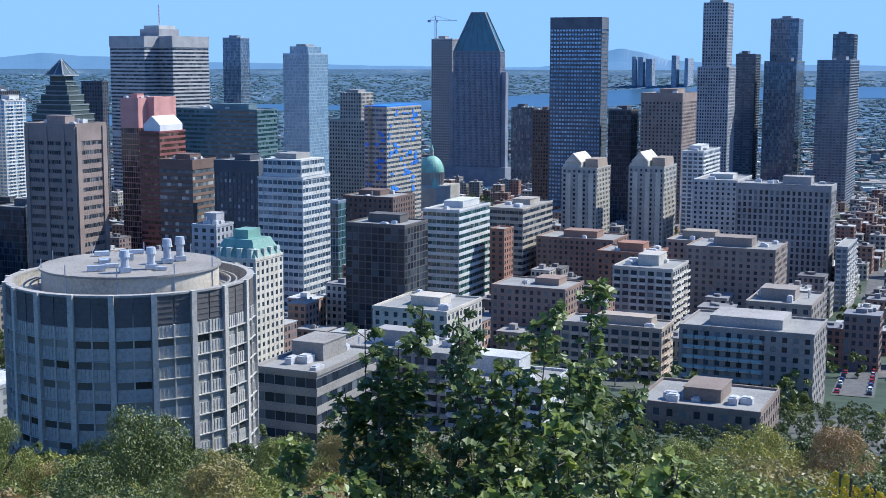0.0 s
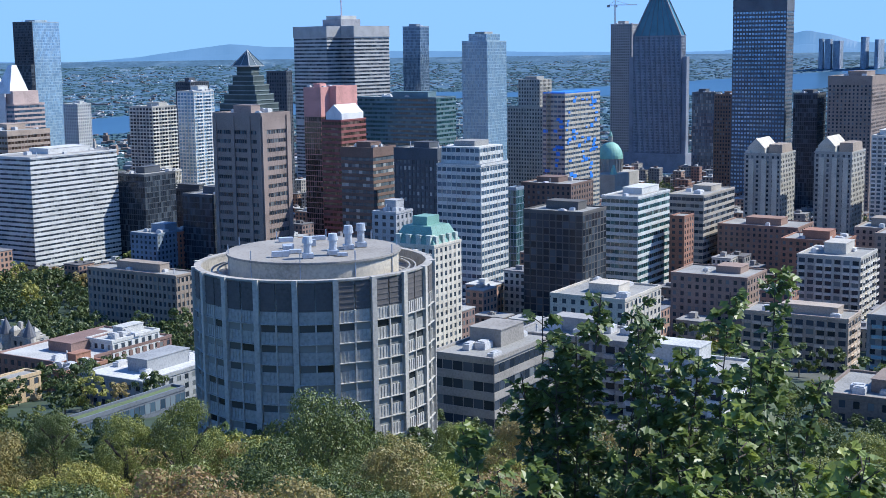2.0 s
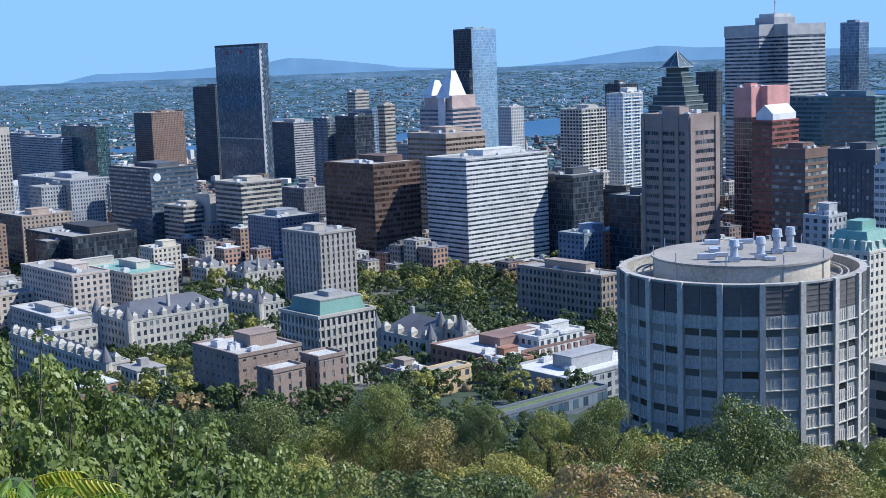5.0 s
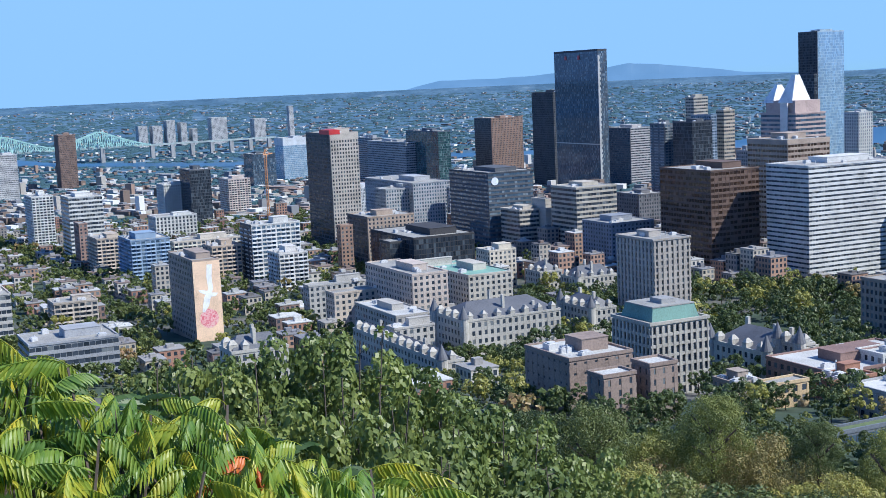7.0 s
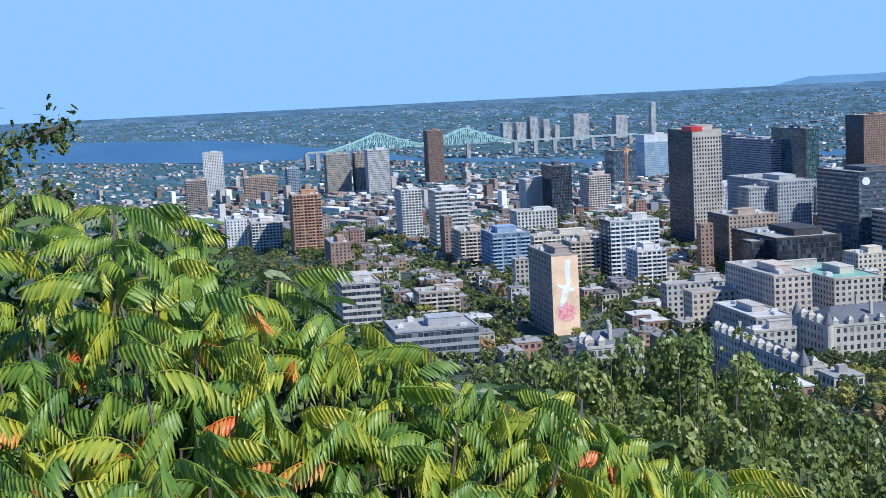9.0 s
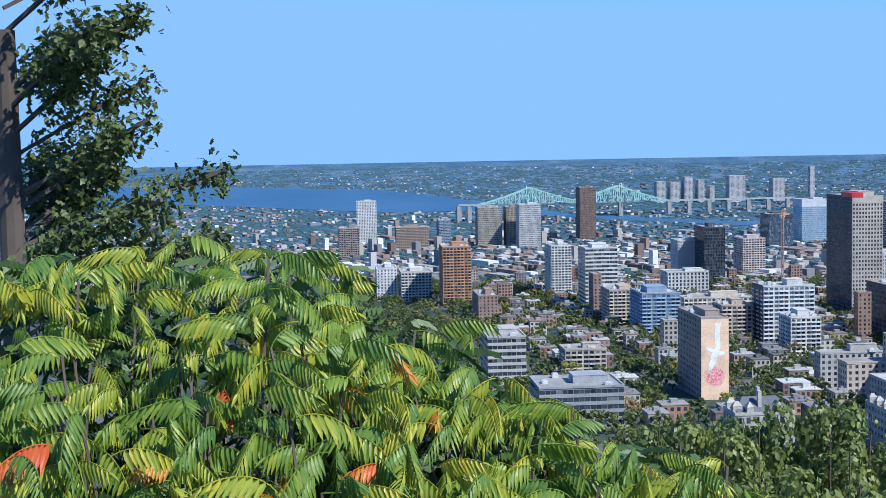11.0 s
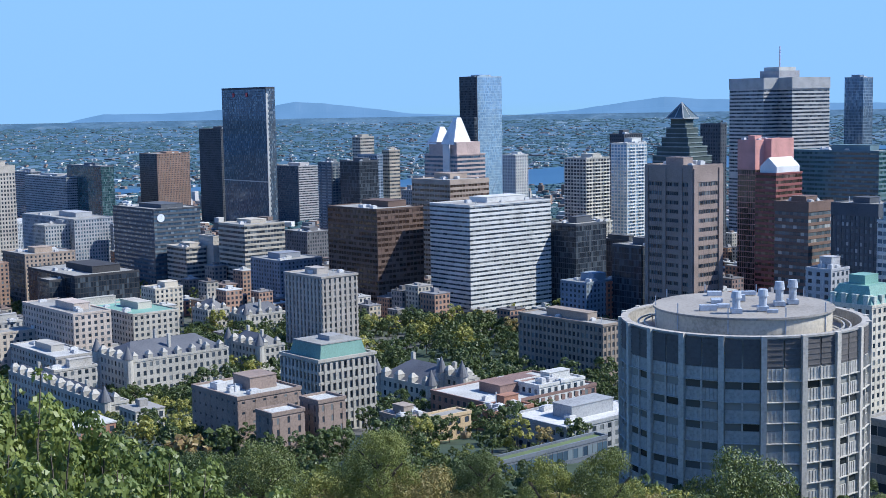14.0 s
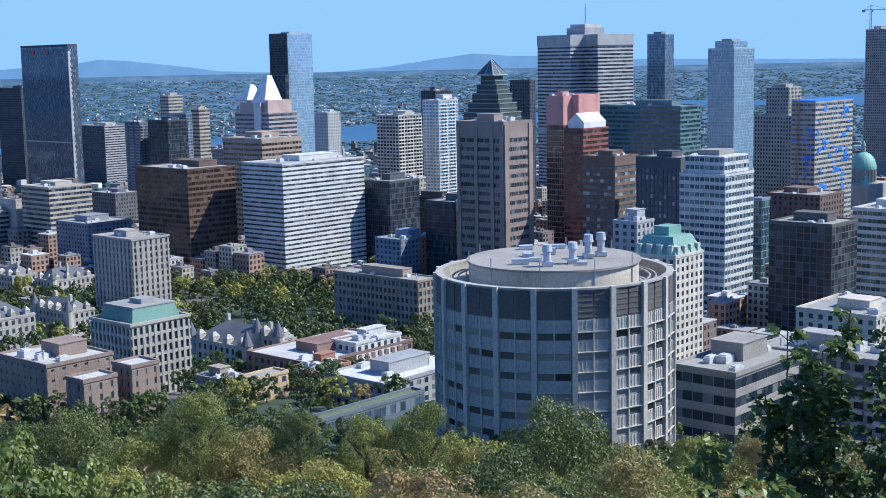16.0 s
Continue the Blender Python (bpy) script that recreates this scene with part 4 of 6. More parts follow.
building("college_block", "long brown stone college block with bays", -218.3, 584.4, 54.6, 13.6, 90.4, "grid", (0.27, 0.22, 0.18), "dark")
building("apartment_block", "cream brick apartment house", -554.4, 713.6, 19.3, 20.0, 73.8, "flat", (0.5, 0.45, 0.37), "dark")
old_wing("old_hospital", "long grey limestone hospital wing with slate roof and dormers", -381.9, 490.7, 30.3, 50.7, 80.4, "grid", CONCRETE, "dark", turrets=2)
old_wing("old_hospital", "grey limestone pavilion with steep gable", -371.4, 503.0, 15.5, 16.7, 77.0, "grid", CONCRETE, "dark", turrets=1)
old_wing("old_hospital", "grey limestone pavilion with round turret", -377.1, 559.6, 29.2, 14.7, 73.0, "grid", CONCRETE, "dark", turrets=2)
building("old_hospital", "grey limestone wing with pale flat roof", -444.9, 486.6, 51.6, 18.5, 77.9, "flat", (0.36, 0.34, 0.31), "dark", roof=(0.42, 0.42, 0.41))
old_wing("old_hospital", "low stone house with grey hipped roof", -366.5, 407.8, 89.5, 9.5, 81.6, "grid", CONCRETE, "dark", turrets=1)
old_wing("old_house", "grey stone house with twin gables", -504.2, 698.5, 19.0, 16.2, 64.2, "grid", CONCRETE, "dark", turrets=0)
old_wing("old_house", "grey stone house with slate roofs", -469.4, 698.4, 19.9, 28.7, 63.2, "grid", CONCRETE, "dark", turrets=1)
building("old_hospital", "low stone pavilion with pale roof", -399.7, 449.1, 9.1, 19.8, 79.2, "flat", (0.4, 0.38, 0.35), "dark", roof=(0.6, 0.6, 0.58))
old_wing("old_house", "stone lodge with green copper roof", -359.1, 318.4, 14.3, 20.9, 97.2, "grid", CONCRETE, "dark", turrets=0)
building("hospital_block", "pink-beige hospital block with rows of windows", -473.1, 529.5, 61.0, 20.0, 90.8, "flat", (0.45, 0.38, 0.33), "dark")
building("hospital_block", "low beige block with green roof panels", -484.5, 598.5, 50.0, 27.8, 79.7, "flat", (0.43, 0.4, 0.35), "dark", roof=COPPER)
building("school_block", "brown brick block with white roof", -227.4, 331.2, 25.9, 21.9, 106.8, "flat", (0.25, 0.19, 0.16), "dark", roof=(0.4, 0.4, 0.385), band=0.75, pier=0.7)
building("school_block", "brown brick wing with slit windows", -196.1, 323.6, 9.0, 9.3, 107.6, "flat", (0.25, 0.19, 0.16), "dark", roof=(0.5, 0.5, 0.48), pier=0.75)
building("school_block", "low brown brick wing with white roof", -202.5, 311.2, 8.1, 10.6, 106.1, "flat", (0.25, 0.19, 0.16), "dark", roof=(0.5, 0.5, 0.48), pier=0.75)
old_wing("college_hall", "long grey stone college hall with slate roof and spires", -233.5, 465.4, 33.6, 24.4, 83.5, "grid", CONCRETE, "dark", turrets=2)
old_wing("college_hall", "grey stone tower house with pointed slate spires", -214.4, 453.8, 12.0, 7.1, 87.7, "grid", CONCRETE, "dark", turrets=2)
building("college_hall", "low brick hall with pale flat roof", -188.7, 446.5, 33.8, 51.1, 86.6, "flat", (0.22, 0.14, 0.12), "dark", roof=(0.42, 0.42, 0.41))
building("college_hall", "white upper storey with skylight", -175.7, 449.4, 12.4, 23.2, 90.0, "flat", WHITE, "dark", roof=(0.5, 0.5, 0.48))
building("college_hall", "long low hall with grey membrane roof", -137.4, 375.9, 24.0, 36.0, 97.0, "flat", (0.3, 0.31, 0.32), "dark", roof=(0.5, 0.5, 0.5))
building("college_hall", "dark glazed low hall with planted roof", -127.1, 321.9, 4.7, 41.8, 99.8, "curtain", (0.12, 0.14, 0.17), "blue", roof=(0.1, 0.14, 0.06))
building("house", "old stone house with flat roof", -199.1, 378.5, 11.9, 9.8, 90.8, "flat", (0.3, 0.25, 0.21), "dark")
building("house", "yellow stone house with brick ends", -181.8, 375.4, 6.7, 14.1, 92.9, "flat", (0.48, 0.36, 0.22), "dark")
building("house", "short red brick house row", -179.2, 413.3, 11.5, 18.4, 87.3, "flat", BRICK, "dark")
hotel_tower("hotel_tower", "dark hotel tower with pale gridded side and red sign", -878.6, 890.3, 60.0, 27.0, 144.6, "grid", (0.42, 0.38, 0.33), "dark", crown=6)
mural_block("apartment_block", "brown apartment block with a painted peach end wall", -580.4, 474.0, 50.0, 14.4, 98.8, "flat", (0.3, 0.24, 0.2), "dark")
FOOTPRINTS.append((-554.3, 452.7, 30))
FOOTPRINTS.append((-522.4, 426.6, 24))
dark_front("apartment_block", "white apartment block with blue balconies", -743.4, 682.8, 24.9, 37.6, 88.6, "balcony", WHITE, "blue")
building("apartment_block", "white apartment block with dark base", -696.5, 654.7, 24.8, 21.1, 72.5, "balcony", (0.55, 0.53, 0.5), "dark")
building("apartment_block", "orange-brown brick apartment tower with balconies", -1212.0, 666.3, 46.6, 29.0, 93.2, "balcony", (0.38, 0.2, 0.11), "dark")
building("office_tower", "beige office tower with fine ribs", -2231.7, 1302.2, 48.5, 46.2, 82.3, "rib", (0.35, 0.33, 0.28), "dark")
building("office_tower", "pale grey tower with narrow windows", -2142.6, 1336.7, 40.4, 40.3, 88.9, "rib", (0.5, 0.5, 0.5), "dark")
building("office_tower", "brown concrete slab tower", -2216.2, 1342.4, 48.6, 21.6, 82.4, "grid", (0.3, 0.26, 0.22), "dark")
building("office_tower", "brown broadcasting tower with vertical bands", -2300.3, 1575.4, 45.2, 33.0, 111.5, "rib", (0.22, 0.15, 0.12), "dark")
building("apartment_block", "white apartment slab by the river", -2525.9, 1180.8, 30.2, 40.7, 90.7, "flat", WHITE, "dark")
building("apartment_block", "white apartment tower with dark windows", -1237.9, 809.9, 45.6, 21.8, 86.0, "balcony", (0.6, 0.6, 0.56), "dark")
building("apartment_block", "apartment tower with white curved balconies", -1053.5, 734.2, 39.6, 30.4, 97.1, "strip", WHITE, "dark")
building("apartment_block", "brown brick stair tower", -998.5, 693.0, 22.3, 7.3, 78.0, "flat", (0.26, 0.17, 0.14), "dark")
building("apartment_block", "white honeycomb-fronted apartment block", -1320.4, 1059.8, 34.9, 40.0, 75.6, "grid", WHITE, "dark")
building("office_tower", "black glass apartment tower", -1281.2, 1058.6, 45.1, 25.6, 93.7, "curtain", DARK, "dark")
building("office_block", "white institute with zigzag panels", -1151.8, 916.6, 31.4, 44.4, 56.8, "rib", WHITE, "dark", bay=4)
building("apartment_block", "white-fronted apartment block with red top", -1374.4, 1202.5, 42.1, 29.9, 69.0, "balcony", (0.5, 0.42, 0.38), "dark")
building("office_block", "dark glass office block", -1850.6, 1683.1, 52.3, 44.2, 67.5, "curtain", DARK, "blue")
building("office_block", "pale metal and blue glass office block", -1933.9, 1844.5, 50.0, 50.7, 87.2, "curtain", (0.5, 0.53, 0.56), "mirror", crown=14)
building("office_block", "white concrete block with vertical piers", -1039.5, 1086.8, 29.8, 37.8, 73.0, "rib", (0.5, 0.52, 0.54), "blue")
building("hospital_block", "long grey hospital block with red sign", -876.4, 996.1, 26.6, 67.3, 84.9, "grid", (0.36, 0.37, 0.38), "blue")
building("office_block", "narrow blue-grey stair block", -830.4, 1007.4, 5.7, 14.2, 84.2, "flat", (0.24, 0.27, 0.31), "dark")
building("office_tower", "pale-edged dark office tower", -1654.4, 1765.2, 93.3, 19.7, 90.9, "strip", (0.3, 0.31, 0.33), "dark")
building("office_tower", "grey office tower with stair core", -1572.4, 1769.6, 110.6, 28.3, 81.4, "strip", (0.26, 0.27, 0.3), "dark")
dark_front("apartment_block", "brown and tan apartment tower", -714.4, 773.8, 39.1, 39.1, 86.2, "flat", (0.36, 0.28, 0.22), "dark")
building("apartment_block", "narrow brown brick tower", -716.2, 734.3, 8.0, 9.8, 81.6, "flat", (0.28, 0.18, 0.13), "dark")
building("office_block", "low black cultural hall with glass corner", -632.7, 733.4, 19.4, 67.5, 76.0, "curtain", (0.05, 0.05, 0.055), "dark")
building("apartment_block", "tan brick apartment block", -937.3, 673.3, 37.7, 21.0, 70.9, "balcony", (0.42, 0.35, 0.28), "dark")
building("apartment_block", "blue-panelled apartment block with balconies", -863.4, 657.2, 42.2, 30.6, 75.5, "balcony", (0.2, 0.28, 0.38), "blue")
building("apartment_block", "white and tan apartment row", -839.4, 698.9, 18.4, 55.3, 70.5, "balcony", (0.5, 0.45, 0.38), "dark")
building("apartment_block", "tan brick apartment block with balconies", -767.2, 655.0, 23.2, 22.6, 74.2, "balcony", (0.4, 0.32, 0.25), "dark")
building("apartment_block", "white-edged concrete apartment block", -668.5, 398.2, 40.8, 21.6, 84.2, "strip", (0.42, 0.4, 0.37), "dark")
building("apartment_block", "low brick apartment block with balconies", -684.9, 465.5, 21.6, 25.5, 67.9, "balcony", (0.4, 0.35, 0.3), "dark")
building("clinic_building", "low grey building with white wing and chimney stacks", -530.3, 356.3, 32.5, 39.9, 79.2, "strip", (0.3, 0.31, 0.33), "dark")
building("apartment_block", "apartment block with plain white side", -1329.1, 643.4, 57.9, 22.0, 64.6, "flat", (0.6, 0.6, 0.6), "dark")
building("apartment_block", "white balcony apartment block", -1295.3, 662.2, 55.8, 32.6, 62.3, "balcony", (0.55, 0.52, 0.48), "dark")
building("apartment_block", "wide brown apartment block", -2252.1, 1145.8, 44.2, 60.1, 50.3, "balcony", (0.33, 0.25, 0.19), "dark")
building("apartment_block", "blue glass apartment tower", -2354.1, 1270.1, 53.0, 24.3, 55.1, "balcony", (0.25, 0.3, 0.36), "blue")
building("apartment_block", "grey brick apartment tower", -2105.5, 950.2, 45.7, 34.5, 62.5, "balcony", (0.27, 0.22, 0.19), "dark")
building("apartment_block", "brown brick walk-up block", -1042.7, 603.5, 53.0, 17.4, 62.4, "flat", (0.3, 0.2, 0.15), "dark")
building("hospital_block", "grey concrete hospital wing", -538.0, 542.4, 9.3, 36.9, 76.6, "flat", (0.37, 0.36, 0.34), "dark")
building("hospital_block", "beige brick hospital block with rows of windows", -495.0, 534.9, 12.4, 62.3, 78.1, "flat", (0.44, 0.38, 0.32), "dark")
building("hospital_block", "pale flat-roofed hospital wing", -548.0, 634.7, 12.5, 45.9, 73.5, "flat", (0.42, 0.4, 0.36), "dark", roof=COPPER)
building("apartment_block", "far apartment slab across the river", -2911.8, 2234.3, 36.0, 23.6, 99.0, "flat", (0.42, 0.42, 0.42), "dark", plant=False, group='far slabs across the river')
building("apartment_block", "far apartment slab across the river", -2889.1, 2264.0, 36.0, 25.2, 97.2, "flat", (0.42, 0.42, 0.42), "dark", plant=False, group='far slabs across the river')
building("apartment_block", "far apartment slab across the river", -2866.7, 2291.8, 36.0, 22.0, 110.6, "flat", (0.42, 0.42, 0.42), "dark", plant=False, group='far slabs across the river')
building("apartment_block", "far apartment slab across the river", -2845.2, 2317.2, 36.0, 15.8, 102.8, "flat", (0.42, 0.42, 0.42), "dark", plant=False, group='far slabs across the river')
building("apartment_block", "far apartment slab across the river", -2827.0, 2338.8, 36.0, 12.6, 86.1, "flat", (0.42, 0.42, 0.42), "dark", plant=False, group='far slabs across the river')
building("apartment_block", "far apartment slab across the river", -2788.0, 2391.7, 36.0, 42.7, 112.5, "flat", (0.42, 0.42, 0.42), "dark", plant=False, group='far slabs across the river')
building("apartment_block", "far apartment slab across the river", -2715.7, 2471.7, 36.0, 31.7, 104.1, "flat", (0.42, 0.42, 0.42), "dark", plant=False, group='far slabs across the river')
building("apartment_block", "far apartment slab across the river", -2647.3, 2528.1, 17.8, 12.7, 134.3, "flat", (0.42, 0.42, 0.42), "dark", plant=False, group='far slabs across the river')
building("apartment_block", "far apartment slab across the river", 604.0, 4268.3, 11.0, 19.3, 199.8, "flat", (0.3, 0.35, 0.42), "dark", plant=False, group='far slabs across the river')
building("apartment_block", "far apartment slab across the river", 625.6, 4269.3, 16.4, 26.2, 198.1, "flat", (0.3, 0.35, 0.42), "dark", plant=False, group='far slabs across the river')
building("apartment_block", "far apartment slab across the river", 654.6, 4272.2, 20.0, 40.3, 192.9, "flat", (0.3, 0.35, 0.42), "dark", plant=False, group='far slabs across the river')
building("apartment_block", "far apartment slab across the river", 731.5, 4260.2, 14.4, 42.9, 203.6, "flat", (0.3, 0.35, 0.42), "dark", plant=False, group='far slabs across the river')
building("apartment_block", "far apartment slab across the river", 775.8, 4267.4, 10.7, 74.2, 195.0, "flat", (0.3, 0.35, 0.42), "dark", plant=False, group='far slabs across the river')

# ---- round hospital tower ----
def round_tower():
    cx, cy, _ = toward(13.2, 265)
    z0, r, bays = ground_z(265) - 2, 23.4, 20
    thing = tagged(new("round_tower"), "round grey concrete hospital tower with window bays and flat roof drum", "building")
    turn0 = 13.2 + 9
    thing.matrix_world = pose(cx, cy, z0, 0, 0, turn0)
    FOOTPRINTS.append((cx, cy, 27))
    h = 148.0 - z0
    conc, pale, dark = wall((0.36, 0.335, 0.295)), wall((0.46, 0.43, 0.38)), wall((0.1, 0.092, 0.09), 0.7)
    ring = [(r * math.cos(2 * math.pi * i / bays), r * math.sin(2 * math.pi * i / bays)) for i in range(bays)]
    Solid().prism(ring, -6, h - 3).out("wall", conc, thing)
    floors, fh, top = 10, 3.78, h - 5.6
    width = 2 * r * math.sin(math.pi / bays)
    inner = r * math.cos(math.pi / bays)

    protos = {}
    for q in range(bays):
        for k in range(floors):
            z = top - (k + 1) * fh
            for side in (-1, 1):
                key = side
                if key not in protos:
                    a, b = (-width * 0.405, -0.08) if side < 0 else (0.08, width * 0.405)
                    protos[key] = Solid().box(a, b, -0.12, -0.04, 0.04, 1.44).out("window", glass("round"), thing)
                    me = protos[key].data
                    bpy.data.objects.remove(protos[key])
                    protos[key] = me
                    edge = [(-width * 0.42, -0.22)]
                    for j in range(9):
                        rib = width * (-0.4 + 0.1 * j)
                        edge += [(rib - 0.05, -0.22), (rib - 0.05, -0.32), (rib + 0.05, -0.32), (rib + 0.05, -0.22)]
                    edge += [(width * 0.42, -0.22), (width * 0.42, -0.02), (-width * 0.42, -0.02)]
                    slab = Solid().prism(edge, 1.6, fh).box(-width * 0.44, width * 0.44, -0.62, -0.02, 1.44, 1.6)
                    me2 = slab.out("spandrel", wall((0.42, 0.405, 0.37)), thing)
                    protos["s"] = me2.data
                    bpy.data.objects.remove(me2)
                ob = new("window", protos[side])
                ob.parent = thing
                ob.matrix_local = pose(0, 0, 0, 0, 0, 360 * (q + 0.5) / bays + 90) @ pose(0, -inner, z)
            ob = new("spandrel", protos["s"])
            ob.parent = thing
            ob.matrix_local = pose(0, 0, 0, 0, 0, 360 * (q + 0.5) / bays + 90) @ pose(0, -inner, z)
        for side in (-1, 1):
            a, b = (-width * 0.42, -0.15) if side < 0 else (0.15, width * 0.42)
            s = Solid().box(a, b, -0.2, -0.02, top + 0.1, h - 0.3)
            for i in range(5):
                s.box(a, b, -0.28, -0.2, top + 0.4 + i * 1.0, top + 0.6 + i * 1.0)
            ob = s.out("louvre_panel", dark, thing, "dark brown louvre panel")
            ob.matrix_local = pose(0, 0, 0, 0, 0, 360 * (q + 0.5) / bays + 90) @ pose(0, -inner, 0)
        ob = Solid().box(-0.14, 0.14, -0.5, 0.0, -4, top + 0.1).out("mullion", pale, thing)
        ob.matrix_local = pose(0, 0, 0, 0, 0, 360 * (q + 0.5) / bays + 90) @ pose(0, -inner, 0)
        s = Solid().box(-0.5, 0.5, -0.7, 0.35, -6, h + 0.4)
        ob = s.out("pier", pale, thing)
        ob.matrix_local = pose(0, 0, 0, 0, 0, 360 * q / bays + 90) @ pose(0, -r, 0)
    # rim, sunken deck and drum
    def annulus(r0, r1, za, zb, n=60):
        s = Solid()
        for i in range(n):
            a, b = 2 * math.pi * i / n, 2 * math.pi * (i + 1) / n
            ca, sa, cb, sb = math.cos(a), math.sin(a), math.cos(b), math.sin(b)
            s.quad((r0 * ca, r0 * sa, zb), (r1 * ca, r1 * sa, zb), (r1 * cb, r1 * sb, zb), (r0 * cb, r0 * sb, zb))
            s.quad((r1 * ca, r1 * sa, za), (r1 * cb, r1 * sb, za), (r1 * cb, r1 * sb, zb), (r1 * ca, r1 * sa, zb))
            s.quad((r0 * cb, r0 * sb, za), (r0 * ca, r0 * sa, za), (r0 * ca, r0 * sa, zb), (r0 * cb, r0 * sb, zb))
        return s

    annulus(22.3, 23.0, h - 3.1, h - 0.05).out("parapet_wall", conc, thing)
    annulus(22.2, 23.6, h - 0.04, h + 0.3).out("parapet", wall((0.36, 0.34, 0.31)), thing)
    annulus(0.5, 22.3, h - 3.2, h - 2.6).out("deck", wall((0.3, 0.29, 0.28)), thing)
    annulus(0.3, 16.8, h - 3, h + 2.2).out("drum", wall((0.46, 0.41, 0.33)), thing, "plain beige roof drum")
    annulus(0.05, 17.3, h + 2.2, h + 2.6).out("drum_roof", wall((0.27, 0.25, 0.225)), thing, "grey gravel roof disc")
    rails = Solid()
    for rr in (19.0, 20.2):
        for i in range(60):
            a, b = 2 * math.pi * i / 60, 2 * math.pi * (i + 1) / 60
            rails.beam((rr * math.cos(a), rr * math.sin(a), h - 0.9), (rr * math.cos(b), rr * math.sin(b), h - 0.9), 0.14)
            if i % 4 == 0:
                rails.beam((rr * math.cos(a), rr * math.sin(a), h - 2.7), (rr * math.cos(a), rr * math.sin(a), h - 0.9), 0.1)
    rails.out("pipe_ring", wall((0.33, 0.32, 0.3), 0.5), thing)
    steel = wall((0.44, 0.47, 0.51), 0.35)
    rng = random.Random(4)
    spots = [(-96, 11.5, 3.2), (-66, 9.0, 3.2), (-12, 7.0, 3.8), (8, 9.5, 3.8)]
    for ang, rr, hh in spots:
        a = radians(ang - turn0 + 13.2)
        x, y = rr * math.cos(a), rr * math.sin(a)
        fan = new("roof_fan")
        fan.parent = thing
        Solid().box(x - 1.0, x + 1.0, y - 1.0, y + 1.0, h + 2.7, h + 3.6).out("fan_base", steel, fan)
        Solid().tube(x, y, h + 3.6, h + 3.6 + hh * 0.6, 0.75, 14).out("fan_duct", steel, fan)
        Solid().tube(x, y, h + 3.6 + hh * 0.6, h + 3.6 + hh, 1.05, 14, 0.8).out("fan_head", steel, fan)
    for i in range(9):
        a, rr = rng.uniform(0, 6.28), rng.uniform(3, 14)
        x, y = rr * math.cos(a), rr * math.sin(a)
        s = Solid().box(x - rng.uniform(0.5, 1.8), x + rng.uniform(0.5, 1.8), y - rng.uniform(0.4, 1), y + rng.uniform(0.4, 1), h + 2.7, h + 2.7 + rng.uniform(0.5, 1.3))
        s.out("roof_unit", steel, thing)
    for i in range(10):
        a = 2 * math.pi * i / 10
        Solid().beam((16.9 * math.cos(a), 16.9 * math.sin(a), h - 2.6), (16.9 * math.cos(a), 16.9 * math.sin(a), h + 4.4), 0.09).out("antenna_post", steel, thing)


round_tower()


# ---- river, far plain and hills ----
def shore(points):
    ys, rs = [p[0] for p in points], [p[1] for p in points]
    return lambda yaw: float(np.interp(yaw, ys, rs))


near_bank = shore([(-30, 4110), (-17.5, 4077), (-9.9, 3974), (-7.5, 3863), (-3.3, 3759), (4.4, 3740), (8, 3720), (14, 3400), (21.5, 3051), (30, 3020), (48.9, 3110), (56, 3330), (60.6, 3519), (64.4, 3530), (72.5, 3799), (90, 3850)])
far_bank = shore([(-30, 4330), (-17.5, 4322), (-9.9, 4291), (-7.5, 4220), (-3.3, 4081), (4.4, 3850), (8, 3880), (14, 3650), (21.5, 3439), (30, 3140), (48.9, 3200), (56, 3400), (60.6, 3777), (64.4, 4042), (72.5, 4231), (90, 4260)])
water = polar_sheet("water", 90, -30, 160, [i / 8 for i in range(9)], 0.8, water_material(), near_bank, far_bank)
tagged(water, "wide blue river beyond the city", "water", kind="structure")


def hills():
    outline = [(48, -0.7), (43, -0.6), (41.8, -0.5), (39.9, -0.09), (37.5, -0.12), (35, 0.0), (33.2, 0.1), (32, 0.29), (30.8, 0.2), (29, -0.03), (27.2, -0.28), (25, -0.4), (22, -0.4), (19.9, -0.22), (18, 0.05), (16.5, 0.23), (15, 0.12), (13, 0.02), (10, -0.12), (6, -0.2), (2, -0.28), (-4, -0.32), (-5.5, -0.12), (-6.8, 0.35), (-7.5, 0.48), (-8.5, 0.28), (-9.5, 0.0), (-12, -0.15), (-24, -0.25)]
    crest = shore(sorted(outline))
    v, f = [], []
    n = 500
    for i in range(n + 1):
        yaw = 48 - 72 * i / n
        el = crest(yaw) + 0.03 * noise.noise((yaw * 0.9, 2, 0)) + 0.012 * noise.noise((yaw * 5, 7, 0))
        top = EYE + 4760 * math.tan(radians(el))
        v += [toward(yaw, 4650, 130), toward(yaw, 4720, (top + 140) / 2), toward(yaw, 4760, top), toward(yaw, 4840, 130)]
    for i in range(n):
        a = 4 * i
        f += [(a, a + 4, a + 5, a + 1), (a + 1, a + 5, a + 6, a + 2), (a + 2, a + 6, a + 7, a + 3)]
    # distance haze is put in as a blue glow of the hills themselves
    m, nn, l, b = shader("hazed_far_hill")
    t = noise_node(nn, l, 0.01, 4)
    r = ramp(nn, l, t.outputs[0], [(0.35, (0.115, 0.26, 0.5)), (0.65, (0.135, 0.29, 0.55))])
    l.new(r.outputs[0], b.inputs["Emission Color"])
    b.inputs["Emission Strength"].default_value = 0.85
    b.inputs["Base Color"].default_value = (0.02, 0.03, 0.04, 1)
